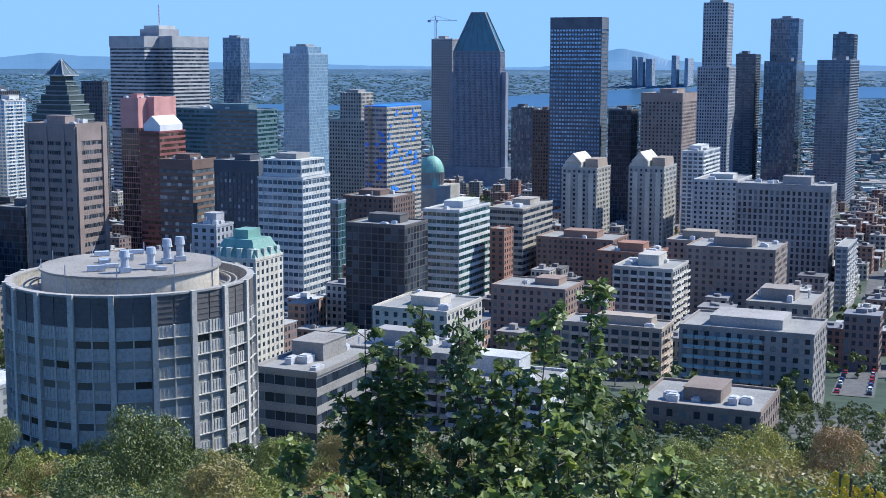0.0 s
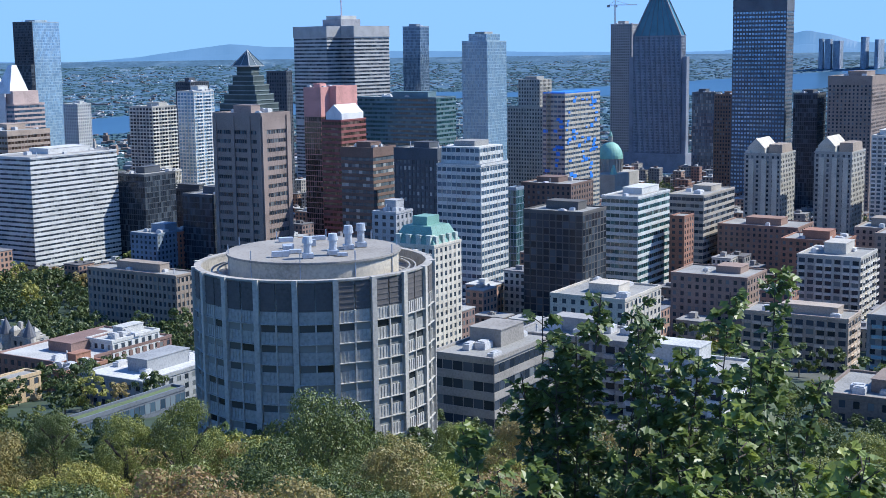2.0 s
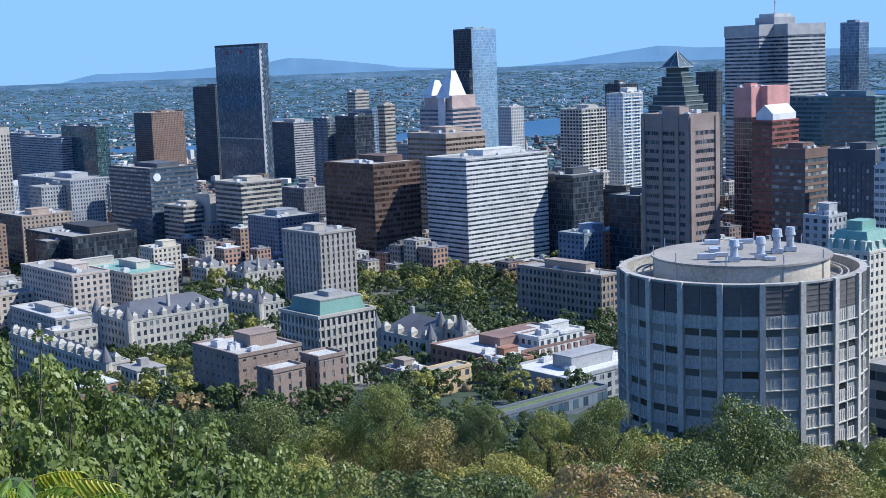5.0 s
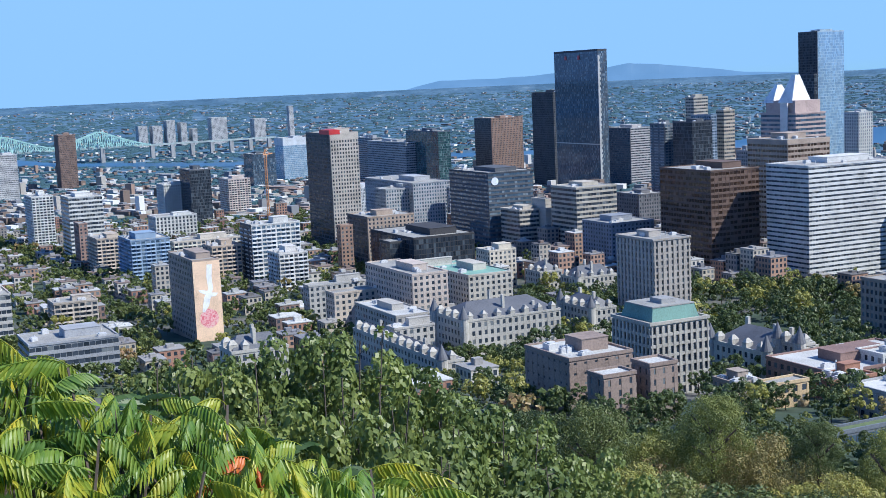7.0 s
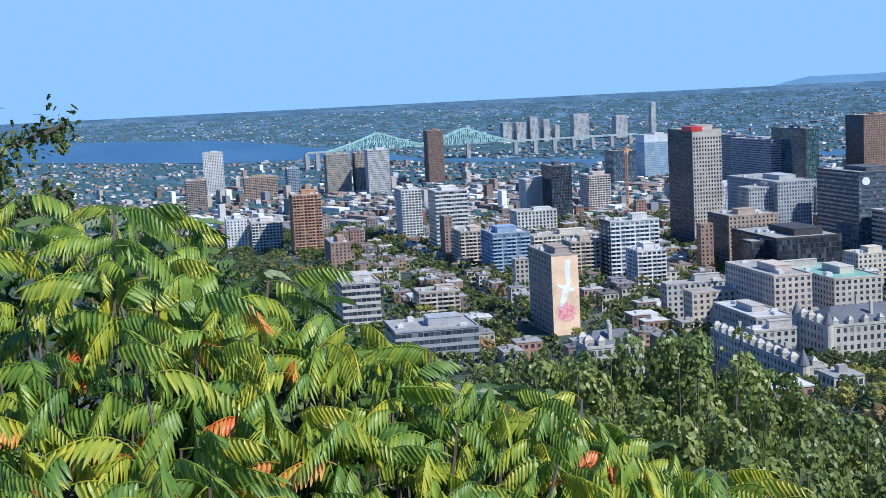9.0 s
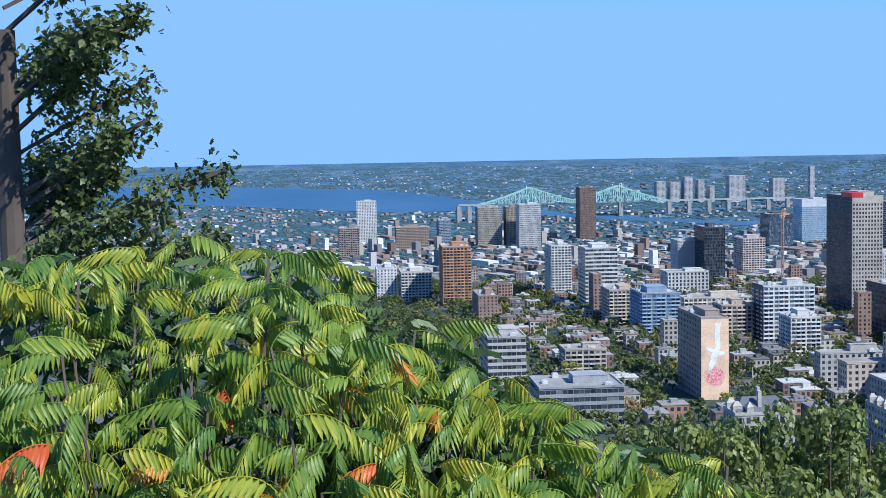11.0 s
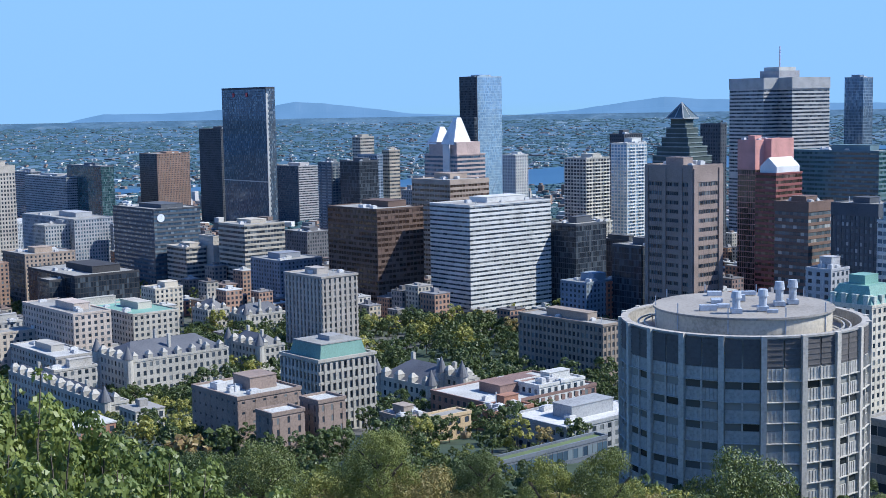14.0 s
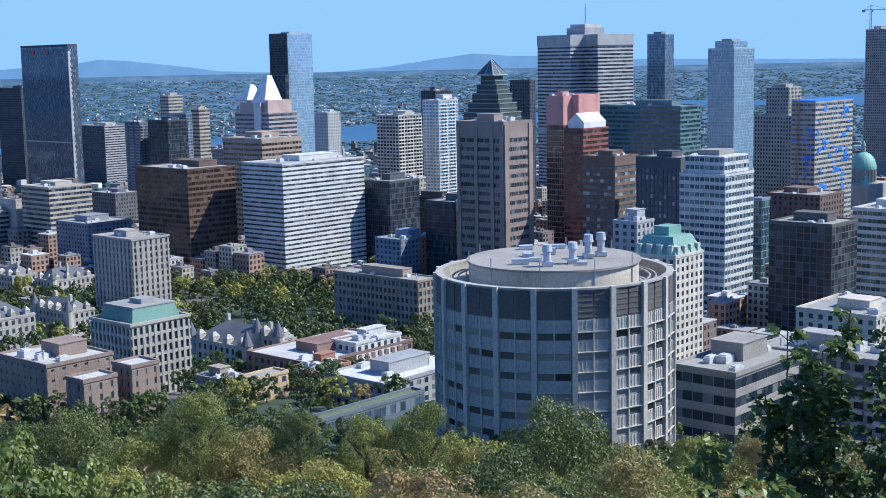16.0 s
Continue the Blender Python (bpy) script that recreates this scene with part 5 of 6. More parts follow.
    tagged(mesh_object("backdrop", v, f, m), "low wooded hills on the horizon, glowing blue for haze", "hills", kind="structure")


hills()


def suburb():
    """Roofs and tree clumps of the far plain, beyond what can be counted."""
    rng = random.Random(12)
    houses, trees = Solid(), Solid()

    def wet(yaw, r):
        return near_bank(yaw) - 12 < r < far_bank(yaw) + 8

    for _ in range(46000):
        yaw = rng.uniform(-24, 84)
        r = 1650 + 2900 * rng.random() ** 0.75
        if wet(yaw, r):
            continue
        k = 1.0 if r < 2800 else 1 - (r - 2800) / 2100
        x, y, z = toward(yaw, r, ground_z(r))
        streak = noise.noise((yaw * 0.16, r * 0.02, 3.0)) + 0.5 * noise.noise((yaw * 0.9, r * 0.05, 8.0))
        town = streak * 0.9 + (0.6 if yaw > 35 and r < 2600 else 0.35 if r < 3000 else 0.28)
        if rng.random() < town:
            w, d, h = rng.uniform(7, 19), rng.uniform(7, 13), rng.choice((4, 5, 6, 7, 9))
            if r > 2800:
                w, d, h = w * (0.4 + 0.6 * k), d * (0.2 + 0.8 * k), h * (0.12 + 0.68 * k)
            if rng.random() < 0.06:
                w, d = w * 3.2, d * 1.6
            if rng.random() < 0.04 and r < 3300:
                h *= 3
            houses.box(x - w / 2, x + w / 2, y - d / 2, y + d / 2, z - 3, z + h)
        elif rng.random() < 0.8:
            for j in range(3):
                a, q = x + rng.uniform(-12, 12), y + rng.uniform(-12, 12)
                z = ground_xy(a, q)
                hh = rng.uniform(4, 7) * (1 if r < 2800 else 0.08 + 0.6 * k)
                w = rng.uniform(4, 9) * (1.0 if r < 2800 else 1.3)
                c = len(trees.v)
                ring = [(math.cos(p), math.sin(p), w * rng.uniform(0.7, 1.2)) for p in (0, 1.26, 2.5, 3.8, 5.0)]
                trees.v += [(a + e * u, q + f * u, z - 1.0) for e, f, u in ring] + [(a + 0.75 * e * u, q + 0.75 * f * u, z + hh * rng.uniform(0.6, 0.85)) for e, f, u in ring] + [(a, q, z + hh)]
                trees.f += [(c + i, c + (i + 1) % 5, c + 5 + (i + 1) % 5, c + 5 + i) for i in range(5)] + [(c + 5 + i, c + 5 + (i + 1) % 5, c + 10) for i in range(5)]
    m, nn, l, b = shader("mixed_roofs")
    geo = nn.new("ShaderNodeNewGeometry")
    r = ramp(nn, l, geo.outputs["Random Per Island"], [(0.0, (0.16, 0.12, 0.1)), (0.2, (0.28, 0.2, 0.16)), (0.4, (0.36, 0.34, 0.31)), (0.62, (0.46, 0.45, 0.44)), (0.75, (0.2, 0.21, 0.23)), (0.9, (0.66, 0.66, 0.65))])
    r.color_ramp.interpolation = "CONSTANT"
    l.new(r.outputs[0], b.inputs["Base Color"])
    b.inputs["Roughness"].default_value = 0.8
    tagged(houses.out("far_houses", m), "scattered far roofs of the river plain", "houses", kind="stuff")
    # the blue in these greens stands in for haze over the plain
    tagged(trees.out("far_woods", leafy("far", [(0.022, 0.066, 0.085), (0.034, 0.086, 0.105), (0.05, 0.105, 0.12)], 0.9, 0)), "dark tree cover of the far plain, tinted blue for haze", "trees", kind="stuff")


suburb()


# ---- steel bridge ----
def bridge():
    thing = tagged(new("steel_bridge"), "pale green cantilever truss bridge over the river", "bridge")
    a, b = Vector(toward(61.0, 3290, 58)), Vector(toward(47.0, 3500, 60))
    thing.matrix_world = Matrix.Translation((a.x, a.y, 0))
    w = (b - a).normalized()
    side = Vector((-w.y, w.x, 0)) * 11
    green = wall((0.3, 0.5, 0.47), 0.6)
    length = (b - a).length
    off = Vector((a.x, a.y, 0))

    def at(s, z, q=0):
        p = a + w * s + side * q - off
        return Vector((p.x, p.y, z))

    deck = Solid()
    for i in range(50):
        deck.beam(at(length * i / 50, 59), at(length * (i + 1) / 50, 59), 2.2)
    tagged(deck.out("deck", wall((0.3, 0.36, 0.36)), thing), kind="stuff")
    k1, k2 = length * 0.2, length * 0.475
    span = k2 - k1

    def top(s):
        d1, d2 = abs(s - k1) / (span * 0.5), abs(s - k2) / (span * 0.5)
        return 61 + 36 * max(0.0, 1 - min(d1, d2)) ** 1.25 + (5 if k1 < s < k2 else 0)

    lo, hi, n = k1 - span * 0.5, k2 + span * 0.5, 44
    for q in (-1, 1):
        chord, web = Solid(), Solid()
        for i in range(n):
            s0, s1 = lo + (hi - lo) * i / n, lo + (hi - lo) * (i + 1) / n
            chord.beam(at(s0, top(s0), q), at(s1, top(s1), q), 1.3)
            web.beam(at(s1, 59, q), at(s1, top(s1), q), 0.75)
            if i % 2:
                web.beam(at(s0, 59, q), at(s1, top(s1), q), 0.7)
            else:
                web.beam(at(s0, top(s0), q), at(s1, 59, q), 0.7)
        tagged(chord.out("top_chord", green, thing), kind="stuff")
        tagged(web.out("truss_web", green, thing), kind="stuff")
    for s in [k1, k2] + [length * (0.62 + 0.06 * i) for i in range(7)] + [length * 0.03 * i for i in range(3)]:
        p = at(s, 0)
        Solid().box(p.x - 2.5, p.x + 2.5, p.y - 6, p.y + 6, 5, 57).out("stone_pier", wall((0.22, 0.23, 0.24)), thing)
    for s in (k1, k2):
        for q in (-1, 1):
            p = at(s, 0, q)
            Solid().box(p.x - 1, p.x + 1, p.y - 1, p.y + 1, top(s), top(s) + 7, 0.8).out("finial", green, thing)


bridge()


# ---- cranes, dome ----
def tower_crane(x, y, z0, z1, jib, turn, rgb, label):
    thing = tagged(new("tower_crane"), label, "crane")
    thing.matrix_world = pose(x, y, z0, 0, 0, turn)
    m, h = wall(rgb, 0.5), z1 - z0
    mast = Solid()
    for sx in (-1, 1):
        for sy in (-1, 1):
            mast.beam((sx, sy, 0), (sx, sy, h), 0.22)
    for k in range(int(h / 3)):
        mast.beam((-1, -1, 3 * k), (1, -1, 3 * k + 3), 0.14)
        mast.beam((1, -1, 3 * k), (1, 1, 3 * k + 3), 0.14)
    mast.out("mast", m, thing)
    arm = Solid().beam((-jib * 0.3, 0, h), (jib, 0, h), 0.45).beam((0, 0, h + 6), (jib * 0.7, 0, h), 0.2).beam((0, 0, h + 6), (-jib * 0.28, 0, h), 0.2).beam((0, 0, h), (0, 0, h + 6), 0.5)
    arm.out("jib", m, thing)
    Solid().box(-jib * 0.3 - 2, -jib * 0.3 + 2, -1, 1, h - 3, h).out("counterweight", wall(GREY), thing)
    Solid().box(1, 3, -1.2, 1.2, h - 3, h - 0.4).out("cab", wall(WHITE), thing)


tower_crane(-10.2, 1860.0, 215.8, 243.2, 30.0, 10, (0.6, 0.5, 0.4), "pale tower crane on a tower under construction")
tower_crane(-1105.3, 1014.0, 22.0, 115.0, 26.0, 120, (0.55, 0.25, 0.1), "orange tower crane over a building site")


def dome_church(x, y, top):
    z0 = ground_xy(x, y)
    thing = tagged(new("domed_church"), "grey stone church with a green copper dome", "church")
    thing.matrix_world = pose(x, y, z0, 0, 0, GRID)
    FOOTPRINTS.append((x, y, 30))
    h = top - z0
    st, cu = wall(STONE), wall((0.2, 0.42, 0.35), 0.6)
    Solid().box(-18, 18, -30, 24, -4, h - 34).out("nave", st, thing)
    Solid().tube(0, 0, h - 34, h - 22, 10.5, 20).out("drum", st, thing)
    cols = Solid()
    for i in range(20):
        a = 2 * math.pi * i / 20
        cols.tube(11 * math.cos(a), 11 * math.sin(a), h - 33, h - 22, 0.6, 6)
    tagged(cols.out("column", st, thing), kind="stuff")
    d = Solid()
    for k in range(9):
        a = k * math.pi / 17
        d.v += [(11.4 * math.cos(a) * math.cos(6.28318 * i / 24), 11.4 * math.cos(a) * math.sin(6.28318 * i / 24), h - 22 + 15 * math.sin(a)) for i in range(24)]
    d.f = [(24 * k + i, 24 * k + (i + 1) % 24, 24 * k + 24 + (i + 1) % 24, 24 * k + 24 + i) for k in range(8) for i in range(24)]
    d.out("dome", cu, thing, "weathered green copper dome")
    Solid().tube(0, 0, h - 7, h - 2, 2.0, 10).out("lantern", st, thing)
    Solid().tube(0, 0, h - 2, h + 3, 2.2, 10, 0.1).out("lantern_roof", cu, thing)
    for sx in (-14, 14):
        Solid().tube(sx, -24, h - 34, h - 26, 3.4, 12, 0.3).out("side_dome", cu, thing)


dome_church(-10.1, 1230.0, 109.9)


# ---- low houses between the towers ----
def low_house(x, y, w, d, h, rng, near):
    z0 = ground_xy(x, y)
    colors = ((0.32, 0.17, 0.12), (0.36, 0.22, 0.16), (0.4, 0.36, 0.3), (0.5, 0.47, 0.42), (0.27, 0.25, 0.24), (0.22, 0.15, 0.13), (0.44, 0.38, 0.3))
    rgb = rng.choice(colors)
    words = {0: "red brick", 1: "brown brick", 2: "grey stone", 3: "cream rendered", 4: "dark stone", 5: "dark brick", 6: "tan brick"}[colors.index(rgb)]
    kind = "walk-up house with a flat roof" if h < 13 else "apartment house with a flat roof"
    thing = tagged(new("town_house"), words + " " + kind, "house", "houses of the city blocks")
    thing.matrix_world = pose(x, y, z0, 0, 0, GRID + rng.choice((0, 0, 0, 90)))
    m = wall(rgb)
    Solid().box(-w / 2, w / 2, -d / 2, d / 2, -5, h).out("wall", m, thing)
    panes, a, b = Solid(), Solid(), Solid()
    facade(None, a, b, panes, w, d, 0.6, h - 0.8, 3.2, 2.9, 0.38, 0.4, 0.2)
    tagged(panes.out("window", glass("dark"), thing), kind="stuff")
    roof = rng.choice(((0.27, 0.26, 0.25), (0.2, 0.19, 0.19), (0.36, 0.36, 0.35), (0.12, 0.115, 0.115), (0.2, 0.2, 0.215), (0.48, 0.48, 0.47)))
    s = Solid().box(-w / 2 - 0.25, w / 2 + 0.25, -d / 2 - 0.25, d / 2 + 0.25, h, h + 0.45)
    s.box(-w * 0.2, w * 0.05, -d * 0.1, d * 0.2, h + 0.45, h + rng.uniform(1.2, 3.0))
    for k in range(rng.randint(1, 3)):
        ux, uy = rng.uniform(-0.4, 0.35) * w, rng.uniform(-0.4, 0.35) * d
        s.box(ux, ux + rng.uniform(0.6, 1.5), uy, uy + rng.uniform(0.6, 1.5), h + 0.45, h + rng.uniform(1, 2))
    s.out("roof", wall(roof), thing)


def free(x, y, rad):
    return all(math.hypot(x - a, y - b) > rad + c * 0.72 for a, b, c in FOOTPRINTS.near(x, y))


def quarter():
    rng = random.Random(21)
    ca, sa = math.cos(radians(GRID)), math.sin(radians(GRID))
    count = 0
    spots = []
    for i in range(-110, 110):
        for j in range(10, 150):
            if i % 6 == 0 or j % 7 == 0:
                continue
            u, v = i * 15.0 + rng.uniform(-2, 2), j * 14.0 + rng.uniform(-2, 2)
            x, y = u * ca - v * sa, u * sa + v * ca
            r, yaw = math.hypot(x, y), math.degrees(math.atan2(-x, y))
            if not (410 < r < 1700 and -22 < yaw < 80):
                continue
            if 15 < yaw < 38 and r < 760 or yaw < 38 and r < 520 or r < 560 and yaw > 38 and rng.random() < 0.6:
                continue
            spots.append((r, x, y, yaw))
    spots.sort()
    walls, panes, roofs = Solid(), Solid(), Solid()
    turn = pose(0, 0, 0, 0, 0, GRID)
    for r, x, y, yaw in spots:
        if rng.random() < (0.36 if r < 1000 else 0.4):
            continue
        if not free(x, y, 9):
            continue
        tall = rng.random() < (0.05 if yaw > 38 else 0.4)
        h = rng.uniform(14, 26) if tall else rng.uniform(7, 11.5)
        w, d = rng.uniform(9, 15), rng.uniform(9, 14)
        FOOTPRINTS.append((x, y, 8))
        count += 1
        if count <= 290:
            low_house(x, y, w, d, h, rng, r < 700)
            continue
        z0 = ground_xy(x, y)
        for dest, build in ((walls, "w"), (panes, "p"), (roofs, "r")):
            one = Solid()
            if build == "w":
                one.box(-w / 2, w / 2, -d / 2, d / 2, -5, h)
            elif build == "r":
                one.box(-w / 2 - 0.25, w / 2 + 0.25, -d / 2 - 0.25, d / 2 + 0.25, h, h + 0.5)
                one.box(-w * 0.2, w * 0.1, -d * 0.1, d * 0.2, h + 0.5, h + 2.4)
            else:
                facade(None, Solid(), Solid(), one, w, d, 0.6, h - 0.8, 3.2, 3.4, 0.38, 0.4, 0.2, faces="fr")
            k = len(dest.v)
            dest.v += [tuple(turn @ Vector(p) + Vector((x, y, z0))) for p in one.v]
            dest.f += [tuple(k + q for q in f) for f in one.f]
    rows = tagged(new("house_rows"), "rows of brick and stone houses farther off", "houses", kind="stuff")

    def mixed(name, colors):
        m, nn, l, b = shader(name)
        geo = nn.new("ShaderNodeNewGeometry")
        rr = ramp(nn, l, geo.outputs["Random Per Island"], [(i / len(colors), c) for i, c in enumerate(colors)])
        rr.color_ramp.interpolation = "CONSTANT"
        l.new(rr.outputs[0], b.inputs["Base Color"])
        b.inputs["Roughness"].default_value = 0.85
        return m

    tagged(walls.out("row_wall", mixed("row_brick", [(0.3, 0.16, 0.12), (0.36, 0.23, 0.17), (0.4, 0.36, 0.31), (0.5, 0.47, 0.42), (0.24, 0.22, 0.21), (0.34, 0.2, 0.15)]), rows), kind="stuff")
    tagged(panes.out("row_window", glass("dark"), rows), kind="stuff")
    tagged(roofs.out("row_roof", mixed("row_roofing", [(0.25, 0.24, 0.23), (0.17, 0.16, 0.16), (0.32, 0.32, 0.31), (0.11, 0.105, 0.105), (0.45, 0.45, 0.44), (0.2, 0.15, 0.13)]), rows), kind="stuff")




# ---- street with parked cars ----
def street():
    ca, sa = math.cos(radians(GRID)), math.sin(radians(GRID))
    x0, y0, _ = toward(-17.4, 455)
    x1, y1, _ = toward(-18.3, 980)
    s, n = Solid(), 30
    w = Vector((x1 - x0, y1 - y0, 0)).normalized()
    q = Vector((w.y, -w.x, 0))
    for i in range(n):
        pts = []
        for k, e in ((i, -7), (i, 7), (i + 1, 7), (i + 1, -7)):
            p = Vector((x0, y0, 0)) + (Vector((x1 - x0, y1 - y0, 0)) * k / n) + q * e
            pts.append((p.x, p.y, ground_xy(p.x, p.y) + 0.35))
        s.quad(*pts)
    m, nn, l, b = shader("asphalt")
    t = noise_node(nn, l, 0.4, 5)
    r = ramp(nn, l, t.outputs[0], [(0.3, (0.07, 0.07, 0.072)), (0.7, (0.14, 0.138, 0.135))])
    l.new(r.outputs[0], b.inputs["Base Color"])
    b.inputs["Roughness"].default_value = 0.9
    tagged(s.out("road", m), "grey asphalt street between apartment blocks", "road", kind="structure")
    rng = random.Random(8)
    paint = {"white": (0.75, 0.75, 0.75), "black": (0.02, 0.02, 0.025), "silver": (0.45, 0.46, 0.48), "red": (0.4, 0.03, 0.03), "blue": (0.04, 0.09, 0.25)}
    heading = math.degrees(math.atan2(w.y, w.x))
    for i in range(26):
        name = rng.choice(list(paint))
        side = -1 if i % 2 else 1
        p = Vector((x0, y0, 0)) + w * (6 + 13 * (i // 2) + rng.uniform(0, 4)) + q * 5.2 * side
        car = tagged(new("car"), name + " car parked along the street", "car", "cars parked along the street")
        car.matrix_world = pose(p.x, p.y, ground_xy(p.x, p.y) + 0.37, 0, 0, heading)
        body = Solid().box(-2.2, 2.2, -0.88, 0.88, 0.3, 0.85, 0.06)
        body.out("body", wall(paint[name], 0.25), car)
        Solid().box(-1.6, 1.1, -0.8, 0.8, 0.85, 1.42, 0.28).out("cabin", glass("dark"), car)
        Solid().box(-1.25, 0.75, -0.5, 0.5, 1.421, 1.46).out("roof", wall(paint[name], 0.25), car)
        for sx in (-1.4, 1.4):
            for sy in (-0.82, 0.82):
                Solid().box(sx - 0.32, sx + 0.32, sy - 0.1, sy + 0.1, 0.0, 0.64).out("wheel", wall((0.02, 0.02, 0.02)), car)


street()


# ---- trees ----
BARK = wall((0.09, 0.07, 0.055), 0.95)
GREENS = leafy("summer", [(0.14, 0.17, 0.05), (0.195, 0.225, 0.06), (0.25, 0.275, 0.068), (0.33, 0.32, 0.08), (0.41, 0.36, 0.09)], 0.5, 0.3)
TURNING = leafy("turning", [(0.21, 0.22, 0.075), (0.265, 0.25, 0.085), (0.32, 0.265, 0.095), (0.33, 0.25, 0.1), (0.33, 0.18, 0.105)], 0.5, 0.3)
DARKER = leafy("deep", [(0.06, 0.09, 0.03), (0.085, 0.12, 0.036), (0.12, 0.155, 0.045), (0.18, 0.205, 0.058)], 0.5, 0.25)


def crown_mesh(seed, leaves, leaf, blobs, tall, oval=True):
    """A crown of radius 1 (tall high): clumps of small leaves round the ends of its limbs, with gaps between them."""
    rng = np.random.default_rng(seed)
    centres = []
    for i in range(blobs):
        a, z = rng.uniform(0, 6.283), rng.uniform(0.06, 0.97)
        edge = math.sqrt(max(0.0, 1 - abs(2 * z - 0.78) ** 2.0 * 0.68))
        rad = edge * (rng.uniform(0.55, 0.86) if rng.random() < 0.75 else rng.uniform(0.1, 0.5))
        centres.append((rad * math.cos(a), rad * math.sin(a), z * tall, rng.uniform(0.13, 0.27)))
    centres = np.array(centres)
    share = centres[:, 3] ** 2
    pick = rng.choice(blobs, leaves, p=share / share.sum())
    d = rng.normal(size=(leaves, 3))
    out = centres[pick, :3] - np.array([0, 0, 0.35 * tall])
    d += out / (np.linalg.norm(out, axis=1)[:, None] + 1e-6) * 0.55
    d[:, 2] += 0.3
    d /= np.linalg.norm(d, axis=1)[:, None]
    p = centres[pick, :3] + d * centres[pick, 3:4] * rng.uniform(0.72, 1.08, (leaves, 1)) * np.array([1, 1, 0.8])
    nrm = d + rng.normal(size=(leaves, 3)) * 0.42
    nrm /= np.linalg.norm(nrm, axis=1)[:, None]
    t = np.cross(nrm, rng.normal(size=(leaves, 3)))
    t /= np.linalg.norm(t, axis=1)[:, None]
    b = np.cross(nrm, t)
    size = leaf * rng.uniform(0.6, 1.3, (leaves, 1))
    me = bpy.data.meshes.new("crown")
    if oval:
        v = np.stack([p - t * size, p - b * size * 0.6 - t * size * 0.1, p + t * size * 0.9, p + b * size * 0.6 - t * size * 0.1], 1).reshape(-1, 3)
        me.from_pydata(v.tolist(), [], [(4 * i, 4 * i + 1, 4 * i + 2, 4 * i + 3) for i in range(leaves)])
    else:
        v = np.stack([p - t * size * 0.8, p + t * size * 0.8 - b * size * 0.5, p + t * size * 0.5 + b * size * 0.75], 1).reshape(-1, 3)
        me.from_pydata(v.tolist(), [], [(3 * i, 3 * i + 1, 3 * i + 2) for i in range(leaves)])
    return me


def trunk_mesh():
    s = Solid().tube(0, 0, -0.6, 0.5, 0.035, 7, 0.7)
    for k in range(6):
        a = k * 1.05
        s.beam((0, 0, 0.25 + 0.05 * k), (0.42 * math.cos(a), 0.42 * math.sin(a), 0.62 + 0.06 * k), 0.012)
    me = bpy.data.meshes.new("trunk")
    me.from_pydata(s.v, [], s.f)
    me.materials.append(BARK)
    return me


TRUNK = trunk_mesh()
CROWNS = {}


def crown(kind, seed, mat_key):
    key = (kind, seed, mat_key)
    if key not in CROWNS:
        leaves, leaf, blobs = {"full": (24000, 0.0185, 150), "near": (13000, 0.0245, 100), "mid": (4200, 0.042, 70), "wood": (760, 0.11, 30), "far": (260, 0.19, 14)}[kind]
        me = crown_mesh(seed + 10, leaves, leaf, blobs, (1.5, 1.8, 1.3)[seed % 3], kind in ("full", "near", "mid"))
        me.materials.append({"g": GREENS, "t": TURNING, "d": DARKER}[mat_key])
        CROWNS[key] = me
    return CROWNS[key]


def tree(x, y, radius, kind, rng, label, group, hue=None, shape=None):
    z0 = ground_xy(x, y)
    mat_key = hue or rng.choices("gtd", (0.45, 0.3, 0.25) if kind != "far" else (0.5, 0.05, 0.45))[0]
    words = {"g": "green", "t": "early autumn-tinted", "d": "dark green"}[mat_key]
    thing = tagged(new("tree"), words + " " + label, "tree", group)
    thing.matrix_world = pose(x, y, z0, 0, 0, rng.uniform(0, 360))
    t = new("trunk", TRUNK)
    t.parent = thing
    t.scale = (radius, radius, radius * 1.1)
    c = new("crown", crown(kind, rng.randint(0, 4) if shape is None else shape, mat_key))
    c.parent = thing
    k = rng.uniform(0.9, 1.12)
    c.scale = (radius, radius * rng.uniform(0.9, 1.1), radius * k)
    c.location = (0, 0, radius * 0.28)
    return thing


def grove(name, label, spots, kind, rng):
    """Trees too many to count, in one object."""
    sets = {}
    for x, y, rad in spots:
        key = rng.choices("gtd", (0.14, 0.02, 0.84))[0]
        me = crown(kind, rng.randint(0, 4), key)
        co = np.empty(len(me.vertices) * 3)
        me.vertices.foreach_get("co", co)
        co = co.reshape(-1, 3) * rad
        a = rng.uniform(0, 6.28)
        turned = np.stack([co[:, 0] * math.cos(a) - co[:, 1] * math.sin(a), co[:, 0] * math.sin(a) + co[:, 1] * math.cos(a), co[:, 2]], 1)
        sets.setdefault(key, []).append(turned + np.array([x, y, ground_xy(x, y) + rad * 0.28]))
    thing = tagged(new(name), label, "trees", kind="stuff")
    for key, blocks in sets.items():
        v = np.concatenate(blocks)
        me = bpy.data.meshes.new("crowns")
        me.from_pydata(v.tolist(), [], [(3 * i, 3 * i + 1, 3 * i + 2) for i in range(len(v) // 3)])
        me.materials.append({"g": GREENS, "t": TURNING, "d": DARKER}[key])
        tagged(new("crowns", me), kind="stuff").parent = thing
    poles = Solid()
    for x, y, rad in spots:
        z = ground_xy(x, y)
        poles.tube(x, y, z - 1, z + rad * 0.8, rad * 0.04, 5, 0.7)
    tagged(poles.out("trunks", BARK, thing), kind="stuff")


